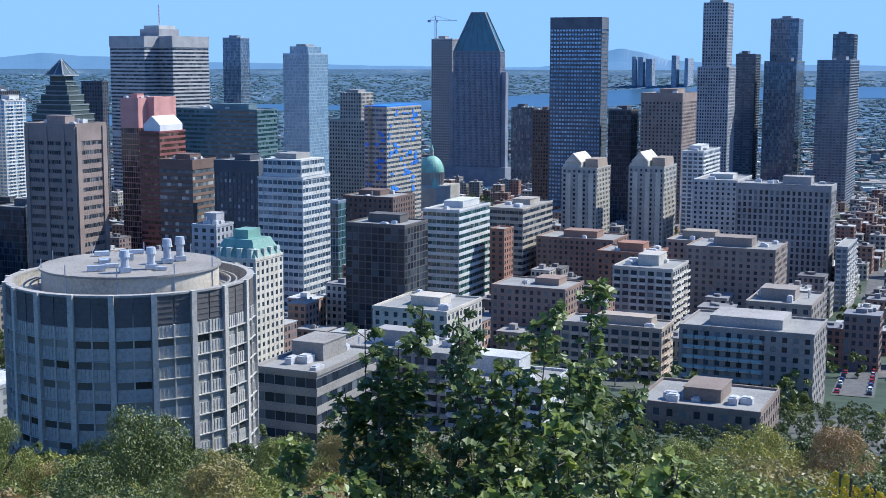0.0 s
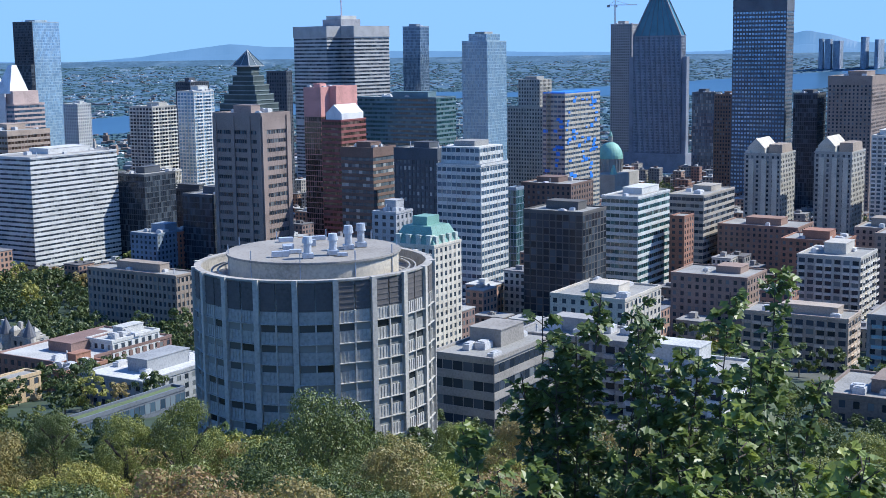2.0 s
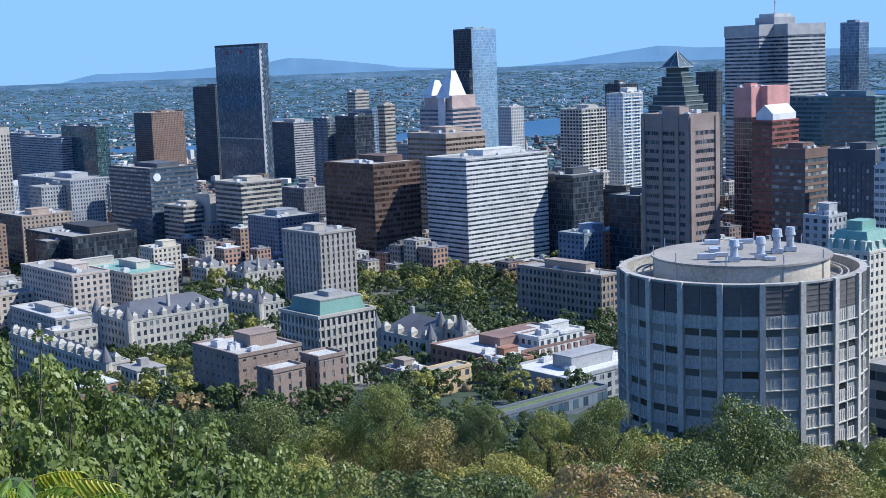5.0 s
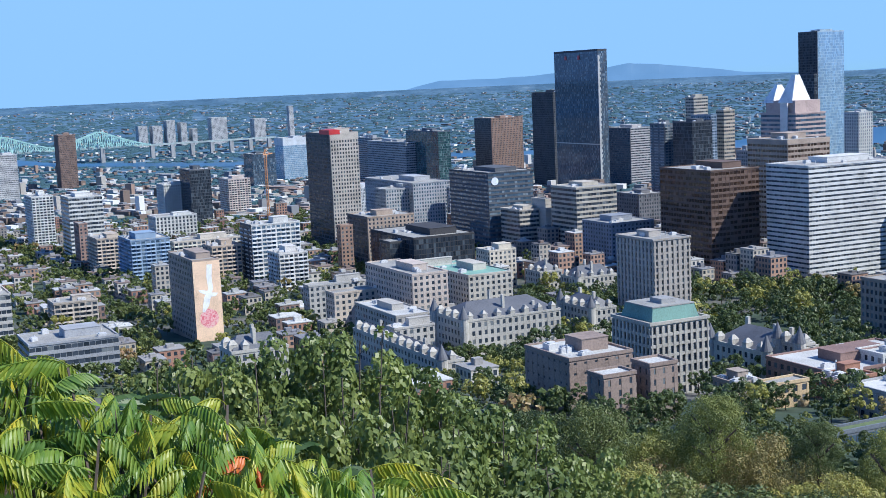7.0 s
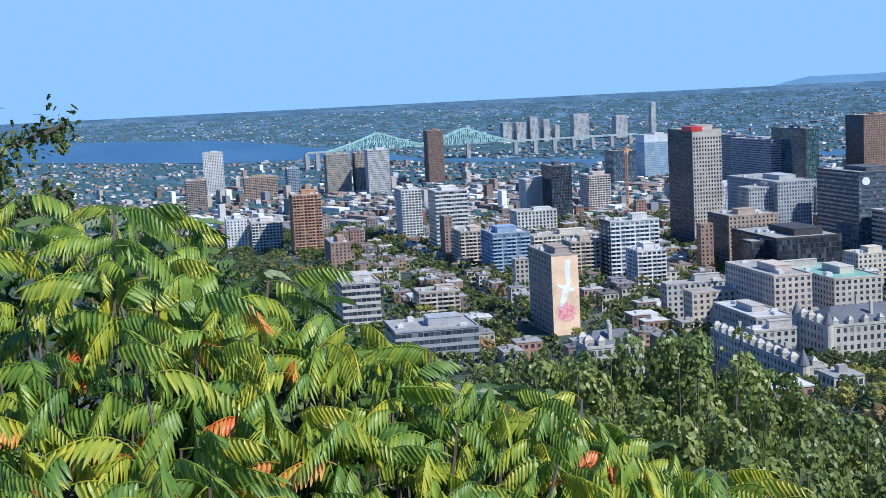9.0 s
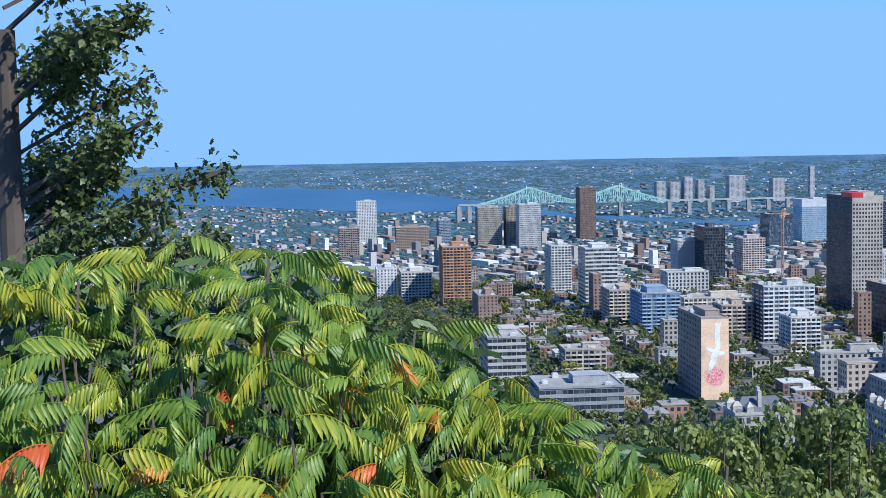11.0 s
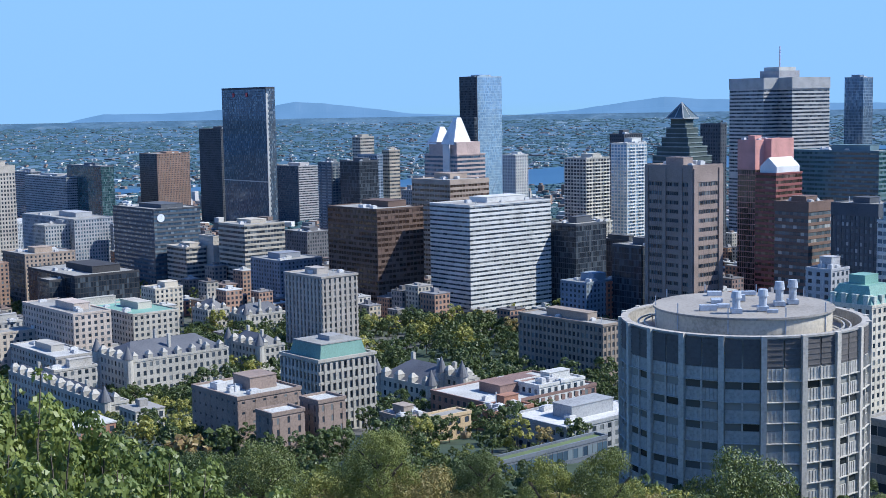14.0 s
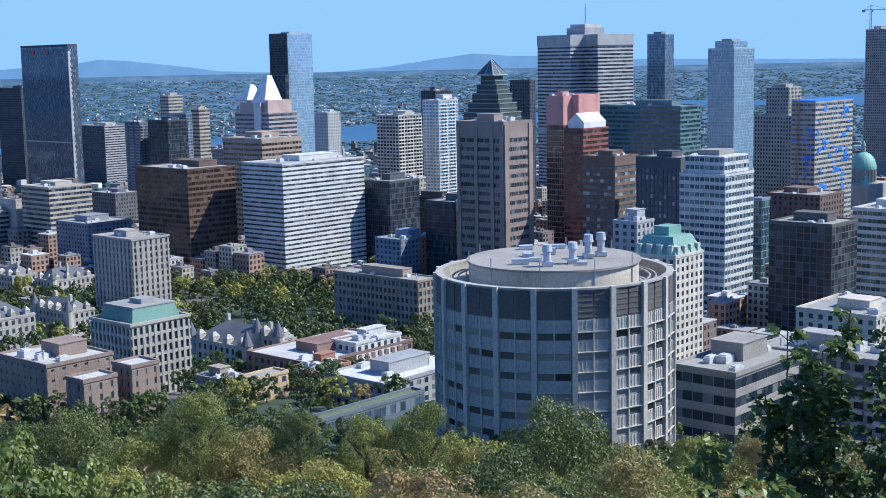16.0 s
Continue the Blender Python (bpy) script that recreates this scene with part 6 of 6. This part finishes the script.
def forest():
    rng = random.Random(33)
    spots, places = [], []
    # the full crowns that stand out at the edge of the wood: bearing, height of the top above the horizon, half width in degrees, hue, shape
    stand = ((13.0, -14.55, 3.1, "d", 2), (19.0, -14.45, 1.9, "g", 1), (21.5, -14.8, 1.6, "g", 1), (7.1, -16.0, 1.8, "g", 0), (24.4, -14.75, 1.1, "d", 0), (28.8, -13.7, 1.8, "g", 0), (33.9, -14.0, 2.1, "d", 2), (31.0, -15.4, 2.2, "g", 0), (26.9, -15.3, 2.5, "t", 2), (36.6, -14.3, 1.9, "d", 0), (39.2, -14.6, 1.9, "g", 1), (4.4, -15.7, 1.6, "t", 0), (-13.6, -15.3, 2.6, "g", 2), (-17.0, -15.0, 2.0, "t", 0), (-10.4, -15.9, 1.8, "g", 0), (-7.2, -16.4, 1.7, "d", 0), (16.8, -16.5, 1.7, "t", 0), (23.2, -17.0, 2.0, "t", 2), (9.9, -17.2, 1.7, "g", 1), (29.9, -17.2, 2.1, "t", 0), (34.6, -17.0, 2.0, "t", 2), (19.6, -17.9, 1.9, "d", 0))
    for yaw, top_el, half, hue, shape in stand:
        dist = 165.0
        rad = dist * math.tan(radians(half))
        x, y, _ = toward(yaw, dist)
        places.append((x, y, rad, EYE + dist * math.tan(radians(top_el)) - ground_z(dist), hue, shape))
        spots.append((x, y, rad * 0.8))
    for tries in range(16000):
        yaw = rng.uniform(-22, 62)
        r = math.sqrt(rng.uniform(70 ** 2, 420 ** 2))
        if r > (400 if yaw < -5 else 290 if yaw < 18 else 365):
            continue
        x, y, _ = toward(yaw, r)
        rad = rng.uniform(3.6, 6.6) if r < 230 else rng.uniform(3.6, 5.6)
        if not free(x, y, rad * 0.7) or any((x - a) ** 2 + (y - b) ** 2 < (0.8 * (rad + c)) ** 2 for a, b, c in spots):
            continue
        edge = (-15.7 if yaw < 24 else -14.9) + rng.uniform(-0.5, 0.5)
        limit = (EYE + r * math.tan(radians(edge)) - ground_z(r)) / 1.9
        spots.append((x, y, max(2.0, min(rad, limit * rng.uniform(0.8, 1.06)))))
    words = {"g": "green", "t": "early autumn-tinted", "d": "dark green"}
    for x, y, rad, height, hue, shape in places:
        thing = tagged(new("tree"), words[hue] + " full-crowned broadleaf tree at the wood's edge", "tree", "trees of the wooded slope")
        thing.matrix_world = pose(x, y, ground_xy(x, y), 0, 0, rng.uniform(0, 360))
        deep = min(height * 0.92, rad * (2.1, 2.9, 1.9)[shape])
        c = new("crown", crown("full", shape, hue))
        c.parent = thing
        c.scale = (rad, rad * rng.uniform(0.92, 1.08), deep / ((1.5, 1.8, 1.3)[shape] * 1.08))
        c.location = (0, 0, height - deep)
        bole = Solid().tube(0, 0, -1.0, height - deep * 0.4, 0.03 * height, 9, 0.45)
        for k in range(7):
            a = k * 0.9
            bole.beam((0, 0, height - deep * 0.8 + 0.05 * deep * k), (0.55 * rad * math.cos(a), 0.55 * rad * math.sin(a), height - deep * (0.55 - 0.05 * k)), 0.09)
        bole.out("trunk", BARK, thing)
    rest = sorted(spots[len(places):], key=lambda p: math.hypot(p[0], p[1]))
    for x, y, rad in rest[:270]:
        tree(x, y, rad, "near" if math.hypot(x, y) < 150 else "mid", rng, "broadleaf tree on the wooded slope", "trees of the wooded slope")
    grove("woodland", "mixed green woodland at the foot of the slope", rest[270:], "wood", rng)


forest()


def city_trees():
    rng = random.Random(44)
    spots = []
    park = []
    for _ in range(5000):
        yaw, r = rng.uniform(16, 38), math.sqrt(rng.uniform(560 ** 2, 850 ** 2))
        x, y, _ = toward(yaw, r)
        rad = rng.uniform(5.4, 8.0)
        if len(park) < 300 and free(x, y, rad * 0.3):
            park.append((x, y, rad))
            FOOTPRINTS.append((x, y, rad * 0.8))
    for _ in range(6000):
        yaw, r = rng.uniform(16, 47), math.sqrt(rng.uniform(345 ** 2, 590 ** 2))
        x, y, _ = toward(yaw, r)
        rad = rng.uniform(3.6, 6.0)
        if len(park) < 560 and free(x, y, rad * 0.3):
            park.append((x, y, rad))
            FOOTPRINTS.append((x, y, rad * 0.7))
    grove("park_trees", "full green trees of the college grounds", park, "wood", rng)
    for _ in range(30000):
        yaw, r = rng.uniform(-20, 78) if rng.random() < 0.5 else rng.uniform(40, 70), math.sqrt(rng.uniform(330 ** 2, 1700 ** 2))
        x, y, _ = toward(yaw, r)
        rad = rng.uniform(4.2, 6.8)
        if free(x, y, rad * 0.35):
            spots.append((x, y, rad))
            FOOTPRINTS.append((x, y, rad * 0.55))
            if len(spots) >= 1500:
                break
    grove("street_trees", "green broadleaf trees between the city blocks", spots, "far", rng)


city_trees()
quarter()


def yard_trees():
    """Trees of the back yards and streets of the low quarter."""
    rng = random.Random(61)
    spots = []
    for _ in range(9000):
        yaw, r = rng.uniform(38, 72), math.sqrt(rng.uniform(540 ** 2, 1750 ** 2))
        x, y, _ = toward(yaw, r)
        rad = rng.uniform(3.4, 6.2)
        if len(spots) < 1500 and free(x, y, 0.4):
            spots.append((x, y, rad))
            FOOTPRINTS.append((x, y, rad))
    grove("yard_trees", "green broadleaf trees of the back yards", spots, "far", rng)


yard_trees()


# ---- sumac thicket below the lookout ----
def leaflet(s, base, along, side_n, length, width):
    """A narrow leaflet folded along its midrib, drooping to a point."""
    along, side_n = along.normalized(), side_n.normalized()
    lift = along.cross(side_n).normalized()
    k = len(s.v)
    mid, tip = base + along * length * 0.45 - lift * 0.004, base + along * length - Vector((0, 0, length * 0.28))
    q = base + along * length * 0.8 - Vector((0, 0, length * 0.12))
    pts = [base, base + along * length * 0.2 + side_n * width * 0.8 + lift * width * 0.3, mid + side_n * width + lift * width * 0.35, q + side_n * width * 0.55 + lift * width * 0.1, tip, q - side_n * width * 0.55 + lift * width * 0.1, mid - side_n * width + lift * width * 0.35, base + along * length * 0.2 - side_n * width * 0.8 + lift * width * 0.3, mid, q]
    s.v += [tuple(p) for p in pts]
    s.f += [(k, k + 1, k + 2, k + 8), (k + 8, k + 2, k + 3, k + 9), (k + 9, k + 3, k + 4), (k, k + 8, k + 6, k + 7), (k + 8, k + 9, k + 5, k + 6), (k + 9, k + 4, k + 5)]


def frond_mesh(seed, material):
    """A compound leaf along +x that arches over and hangs."""
    rng = random.Random(seed)
    s, pairs = Solid(), rng.randint(9, 12)
    length = rng.uniform(0.42, 0.58)
    arch = rng.uniform(0.5, 1.0)

    def spine(t):
        return Vector((length * t, 0.02 * math.sin(3 * t + seed), length * (0.42 * t - arch * t * t)))

    for i in range(8):
        s.beam(spine(i / 8), spine((i + 1) / 8), 0.0035)
    for i in range(pairs):
        t = 0.2 + 0.78 * i / (pairs - 1)
        p, fwd = spine(t), (spine(min(1, t + 0.05)) - spine(t - 0.05)).normalized()
        size = 0.185 * (1 - 0.5 * abs(t - 0.5)) * rng.uniform(0.85, 1.1)
        for sgn in (-1, 1):
            d = Vector((0, sgn, 0)) * 0.7 + fwd * 0.45 + Vector((0, 0, -1.0 - rng.uniform(0, 0.8)))
            leaflet(s, p, d, fwd, size, size * 0.158)
    leaflet(s, spine(1), spine(1) - spine(0.9), Vector((0, 1, 0)), 0.11, 0.016)
    me = bpy.data.meshes.new("frond")
    me.from_pydata(s.v, [], s.f)
    me.materials.append(material)
    return me


def thin_frond(seed):
    """A lighter compound leaf for the inside of the thicket."""
    rng = random.Random(seed)
    s, length = Solid(), rng.uniform(0.45, 0.6)
    for i in range(10):
        t = 0.2 + 0.08 * i
        p = Vector((length * t, 0, length * (0.4 * t - 0.8 * t * t)))
        for sgn in (-1, 1):
            d = Vector((0.35, sgn * 0.85, -0.5 - rng.uniform(0, 0.4))).normalized() * 0.15
            w = Vector((0.028, 0, 0.01))
            s.quad(tuple(p), tuple(p + d * 0.45 + w), tuple(p + d), tuple(p + d * 0.45 - w))
    return s


SUMAC = leafy("sumac", [(0.075, 0.16, 0.035), (0.14, 0.25, 0.04), (0.24, 0.34, 0.045), (0.42, 0.45, 0.05), (0.66, 0.56, 0.06)], 0.42, 0.38)
# darker copy of SUMAC with the thicket's inner shade in its colour
SUMAC_SHADE = leafy("sumac_shade", [(0.035, 0.075, 0.02), (0.06, 0.12, 0.025), (0.1, 0.16, 0.03)], 0.5, 0.2)
SUMAC_RED = leafy("sumac_red", [(0.5, 0.06, 0.03), (0.6, 0.12, 0.03), (0.62, 0.25, 0.04), (0.5, 0.36, 0.05)], 0.45, 0.3)


def thicket():
    rng = random.Random(9)
    fronds = [frond_mesh(i, SUMAC) for i in range(12)]
    thin = [thin_frond(80 + i) for i in range(6)]
    reds = [frond_mesh(40 + i, SUMAC_RED) for i in range(3)]
    top_el = shore([(34, -19.0), (38, -18.6), (41, -17.6), (45.7, -15.6), (50.4, -13.2), (55.3, -11.5), (60, -8.9), (63, -6.3), (66, -4.3), (68.3, -3.2), (70, -3.6), (74, -3.5), (90, -3.5)])
    shrubs = []
    for i in range(16):
        yaw = 38.5 + 2.9 * i
        shrub = tagged(new("sumac_shrub"), "staghorn sumac with yellow-green drooping leaves and some red", "shrub", "sumac thicket below the lookout")
        x, y, _ = toward(yaw, 10.5)
        shrub.matrix_world = pose(x, y, ground_xy(x, y))
        shrubs.append((yaw, shrub))
    for yaw0, shrub in shrubs:
        inv = shrub.matrix_world.inverted()
        base = Vector(shrub.location)
        for k in range(84):
            yaw = yaw0 + rng.uniform(-1.7, 1.7)
            hi = top_el(yaw) - 0.2 + rng.uniform(-0.5, 0.6)
            low = -21.5
            f = rng.random() ** 0.9
            el = hi + (low - hi) * f
            dist = 13.5 - 6.0 * f * (hi - low) / 18.0 + rng.uniform(-0.3, 1.6)
            tip = Vector(toward(yaw, dist, EYE + dist * math.tan(radians(el))))
            red = rng.random() < (0.0 if el > hi - 1.2 else 0.03 if el > -13 or yaw < 62 else 0.16)
            ob = new("frond", rng.choice(reds if red else fronds))
            ob.parent = shrub
            heading = math.degrees(math.atan2(-tip.y, -tip.x)) + rng.gauss(0, 65)
            size = rng.uniform(0.85, 1.25)
            ob.matrix_local = inv @ pose(tip.x, tip.y, tip.z, rng.gauss(0, 14), rng.uniform(-30, 20), heading) @ Matrix.Diagonal((size, size, size, 1))
            if k % 6 == 0:
                st = Solid()
                foot = base + Vector((rng.uniform(-1.2, 1.2), rng.uniform(-1.2, 1.2), -0.2))
                bend = foot.lerp(tip, 0.55) + Vector((0, 0, -0.5))
                st.beam(foot - base, bend - base, 0.022).beam(bend - base, tip - base, 0.011)
                st.out("stem", BARK, shrub)
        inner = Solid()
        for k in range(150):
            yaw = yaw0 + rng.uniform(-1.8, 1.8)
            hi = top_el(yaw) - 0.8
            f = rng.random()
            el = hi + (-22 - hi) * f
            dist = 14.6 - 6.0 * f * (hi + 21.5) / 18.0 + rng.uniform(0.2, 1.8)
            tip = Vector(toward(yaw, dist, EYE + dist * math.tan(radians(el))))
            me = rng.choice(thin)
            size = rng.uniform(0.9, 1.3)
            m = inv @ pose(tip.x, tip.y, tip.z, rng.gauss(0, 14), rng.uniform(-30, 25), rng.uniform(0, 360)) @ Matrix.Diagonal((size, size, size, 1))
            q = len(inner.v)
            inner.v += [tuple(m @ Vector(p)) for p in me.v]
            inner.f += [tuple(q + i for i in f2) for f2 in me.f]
        tagged(inner.out("inner_foliage", SUMAC_SHADE, shrub), kind="stuff")


thicket()


# ---- leafy saplings and bushes nearer than the wood ----
def lobed_leaf(s, p, d, n, size, lobes):
    """A flat leaf from p along d with its face towards n, lobed or oval."""
    d = d.normalized()
    w = d.cross(n)
    if w.length < 1e-3:
        w = Vector((1, 0, 0))
    w.normalize()
    prof = [(0.0, 0.03), (0.25, 0.3), (0.4, 0.16), (0.6, 0.36), (0.75, 0.17), (1.0, 0.02)] if lobes else [(0.0, 0.03), (0.3, 0.28), (0.6, 0.32), (0.85, 0.17), (1.0, 0.02)]
    k, up = len(s.v), d.cross(w).normalized()
    for t, q in prof:
        c = p + d * t * size - Vector((0, 0, 0.25 * t * t * size))
        s.v += [tuple(c + w * q * size + up * q * size * 0.3), tuple(c - w * q * size + up * q * size * 0.3)]
    for i in range(len(prof) - 1):
        a = k + 2 * i
        s.f.append((a, a + 1, a + 3, a + 2))


def sapling(x, y, height, spread, shoots, leaves, leaf, seed, name, label, material, lobes=True, fill=0.5, category="tree"):
    """A many-stemmed young tree: stems, twigs and single leaves."""
    rng = random.Random(seed)
    z0 = ground_xy(x, y)
    thing = tagged(new(name), label, category)
    thing.matrix_world = pose(x, y, z0)
    leafset = Solid()
    per = leaves // shoots
    for i in range(shoots):
        a = 6.283 * i / shoots + rng.uniform(-0.4, 0.4)
        lean = rng.uniform(0.15, 1.0) * spread
        hh = height * rng.uniform(0.78, 1.0)
        pts = [Vector((0.1 * math.cos(a), 0.1 * math.sin(a), -0.3))]
        for k in range(1, 6):
            t = k / 5
            pts.append(Vector((math.cos(a) * lean * t ** 0.8 + rng.gauss(0, 0.08), math.sin(a) * lean * t ** 0.8 + rng.gauss(0, 0.08), hh * t)))
        st = Solid()
        for k in range(5):
            st.beam(pts[k], pts[k + 1], 0.026 * (1 - k / 5.5) * height / 8)
        st.out("stem", BARK, thing)
        twigs = Solid()
        done = 0
        while done < per:
            t = rng.uniform(fill * 0.35, 1.0) ** 0.8
            k = min(4, int(t * 5))
            p = pts[k].lerp(pts[k + 1], t * 5 - k)
            d = Vector((rng.gauss(0, 1), rng.gauss(0, 1), rng.uniform(0.0, 1.2))).normalized()
            ln = rng.uniform(0.15, 0.95) * (1.12 - t) * spread * 0.8 + 0.1
            e = p + d * ln
            twigs.beam(p, e, 0.006)
            for q in range(rng.randint(5, 8)):
                b = p.lerp(e, rng.uniform(0.45, 1.0))
                ld = (d + Vector((rng.gauss(0, 0.8), rng.gauss(0, 0.8), rng.gauss(-0.1, 0.6)))).normalized()
                lobed_leaf(leafset, b, ld, Vector((rng.gauss(0, 0.7), rng.gauss(0, 0.7), 1)), leaf * rng.uniform(0.65, 1.2), lobes)
                done += 1
        tagged(twigs.out("twig", BARK, thing), kind="stuff")
    tagged(leafset.out("foliage", material, thing), kind="stuff")
    return thing


OAK = leafy("oak", [(0.08, 0.11, 0.045), (0.11, 0.155, 0.055), (0.16, 0.215, 0.065), (0.25, 0.31, 0.08), (0.38, 0.43, 0.1)], 0.42, 0.4)
BUSH = leafy("bush", [(0.1, 0.145, 0.045), (0.15, 0.2, 0.055), (0.21, 0.26, 0.07), (0.29, 0.335, 0.09)], 0.45, 0.35)


def sapling_at(yaw, dist, top_el, spread, shoots, leaves, leaf, seed, name, label, material, **kw):
    x, y, _ = toward(yaw, dist)
    height = EYE + dist * math.tan(radians(top_el)) - ground_xy(x, y)
    return sapling(x, y, height, spread, shoots, leaves, leaf, seed, name, label, material, **kw)


oak_label = "young oak with dark glossy lobed leaves"
sapling_at(2.2, 20, -9.2, 1.35, 9, 4600, 0.2, 1, "young_oak", oak_label + " on several thin stems", OAK)
sapling_at(-5.2, 20, -9.0, 1.3, 9, 4400, 0.2, 2, "young_oak", oak_label + " and upright shoots", OAK)
sapling_at(-1.4, 19, -12.8, 1.1, 6, 1400, 0.22, 3, "young_oak", oak_label + ", low and spreading", OAK)
sapling_at(-9.5, 17, -14.0, 1.3, 6, 1100, 0.24, 4, "young_oak", oak_label + " with yellowing tips", OAK)
sapling_at(-12.8, 18, -16.4, 1.2, 6, 900, 0.24, 6, "young_oak", oak_label + ", small and low", OAK)
sapling_at(-7.0, 16, -15.6, 1.3, 7, 1300, 0.23, 7, "young_oak", oak_label + " beside a taller one", OAK)
sapling_at(4.6, 18, -15.2, 1.2, 6, 1000, 0.23, 8, "young_oak", oak_label + " below the lookout", OAK)
for i, (yaw, el) in enumerate(((38.5, -14.2), (40.6, -13.0), (42.6, -11.4), (44.4, -10.2), (46.2, -9.6), (48.2, -10.6), (50.0, -11.0), (52.0, -10.9), (54.0, -12.0))):
    sapling_at(yaw, 27 + (i % 3) * 2, el, 1.5, 7, 1000, 0.15, 50 + i, "bush", "dense green bush with small oval leaves", BUSH, lobes=False, fill=0.3, category="shrub")
bush_mesh = []
for i in range(4):
    me = crown_mesh(300 + i, 4600, 0.043, 40, 1.5, True)
    me.materials.append(BUSH)
    bush_mesh.append(me)
rng = random.Random(15)
for yaw, dist, el in ((36.0, 34, -14.8), (38.2, 33, -14.2), (40.0, 32, -13.4), (41.8, 31, -12.2), (43.4, 30, -11.4), (45.0, 30, -10.6), (46.8, 30, -10.5), (48.6, 30, -11.3), (50.4, 29, -11.6), (52.2, 29, -11.6), (54.2, 29, -12.6), (37.4, 26, -16.6), (40.6, 25, -15.4), (43.8, 24, -14.4), (47.0, 24, -13.6), (50.0, 24, -13.9), (33.6, 36, -16.2), (44.6, 20, -16.4)):
    x, y, _ = toward(yaw, dist)
    thing = tagged(new("bush"), "full rounded green bush with small leaves", "shrub", "bushes below the lookout")
    z0 = ground_xy(x, y)
    thing.matrix_world = pose(x, y, z0, 0, 0, rng.uniform(0, 360))
    height = EYE + dist * math.tan(radians(el)) - z0
    wide = rng.uniform(1.5, 1.9)
    leaves = new("crown", rng.choice(bush_mesh))
    leaves.parent = thing
    leaves.scale = (wide, wide, max(1.2, min(2.6, height / 1.45)))
    leaves.location = (0, 0, height - 0.35 - 1.45 * leaves.scale[2])
    st = Solid()
    for k in range(5):
        a = k * 1.26
        st.beam((0, 0, -0.3), (0.7 * wide * math.cos(a), 0.7 * wide * math.sin(a), height * 0.75), 0.03)
    st.out("stem", BARK, thing)
for i, yaw in enumerate((35.5, 39.5, 41.5, 45.5)):
    sapling_at(yaw, 22, -15.8 - (i == 0) * 1.2, 1.4, 6, 900, 0.14, 70 + i, "bush", "low green bush with small oval leaves", BUSH, lobes=False, fill=0.2, category="shrub")


def lookout_tree():
    """The tree beside the lookout whose limbs reach into the view."""
    rng = random.Random(77)
    x, y, _ = toward(79.5, 22)
    thing = tagged(new("tree"), "dark broadleaf tree with limbs reaching past the lookout", "tree")
    z0 = ground_xy(x, y)
    thing.matrix_world = pose(x, y, z0)
    h = EYE - z0
    Solid().tube(0, 0, -0.5, h + 2, 0.32, 10, 0.5).out("trunk", BARK, thing)
    foliage = Solid()
    side = Vector((math.cos(radians(81)), math.sin(radians(81)), 0))
    for i in range(26):
        a = rng.uniform(-1.4, 1.4)
        z1 = rng.uniform(-2.0, 3.6)
        reach = rng.uniform(1.8, 2.6) if z1 > 0.3 else rng.uniform(2.4, 3.5)
        d = Vector((side.x * math.cos(a) - side.y * math.sin(a), side.x * math.sin(a) + side.y * math.cos(a), 0))
        p, e = Vector((0, 0, h + z1 - 1.2)), Vector((0, 0, h + z1)) + d * reach
        Solid().beam(p, e, 0.03).out("limb", BARK, thing)
        for k in range(400):
            b = p.lerp(e, rng.uniform(0.4, 1.0)) + Vector((rng.gauss(0, 0.17), rng.gauss(0, 0.17), rng.gauss(0, 0.15)))
            lobed_leaf(foliage, b, Vector((rng.gauss(0, 1), rng.gauss(0, 1), rng.gauss(-0.3, 0.6))), Vector((rng.gauss(0, 0.8), rng.gauss(0, 0.8), 1)), rng.uniform(0.1, 0.165), True)
    tagged(foliage.out("foliage", DARKER, thing), kind="stuff")


lookout_tree()


# ---- flowering weeds at the foot of the lookout ----
def goldenrod():
    rng = random.Random(5)
    yellow = leafy("goldenrod", [(0.62, 0.42, 0.02), (0.75, 0.55, 0.03), (0.7, 0.6, 0.08)], 0.6, 0.2)
    for i in range(7):
        dist = rng.uniform(7.6, 9.0)
        x, y, _ = toward(-16.9 - 0.45 * i, dist)
        thing = tagged(new("goldenrod"), "tall weed with plumes of yellow flowers", "flower", "flowering weeds below the lookout")
        z0 = ground_xy(x, y)
        thing.matrix_world = pose(x, y, z0, 0, 0, rng.uniform(0, 360))
        h = EYE + dist * math.tan(radians(-16.9 + rng.uniform(-0.5, 0.35))) - z0
        Solid().beam((0, 0, -0.1), (0.03, 0.02, h), 0.006).out("stem", BARK, thing)
        heads, leaves = Solid(), Solid()
        for k in range(90):
            t = rng.random()
            a, r = rng.uniform(0, 6.28), 0.11 * (1 - t) * rng.random() ** 0.5 + 0.01
            p = Vector((r * math.cos(a), r * math.sin(a), h - 0.2 + 0.2 * t))
            heads.box(p.x - 0.007, p.x + 0.007, p.y - 0.007, p.y + 0.007, p.z - 0.007, p.z + 0.009, 0.003)
        for k in range(40):
            a = rng.uniform(0, 6.28)
            lobed_leaf(leaves, Vector((0, 0, h * rng.uniform(0.3, 0.92))), Vector((math.cos(a), math.sin(a), 0.2)), Vector((0, 0, 1)), rng.uniform(0.08, 0.13), False)
        tagged(heads.out("flower_head", yellow, thing), kind="stuff")
        tagged(leaves.out("foliage", BUSH, thing), kind="stuff")


goldenrod()
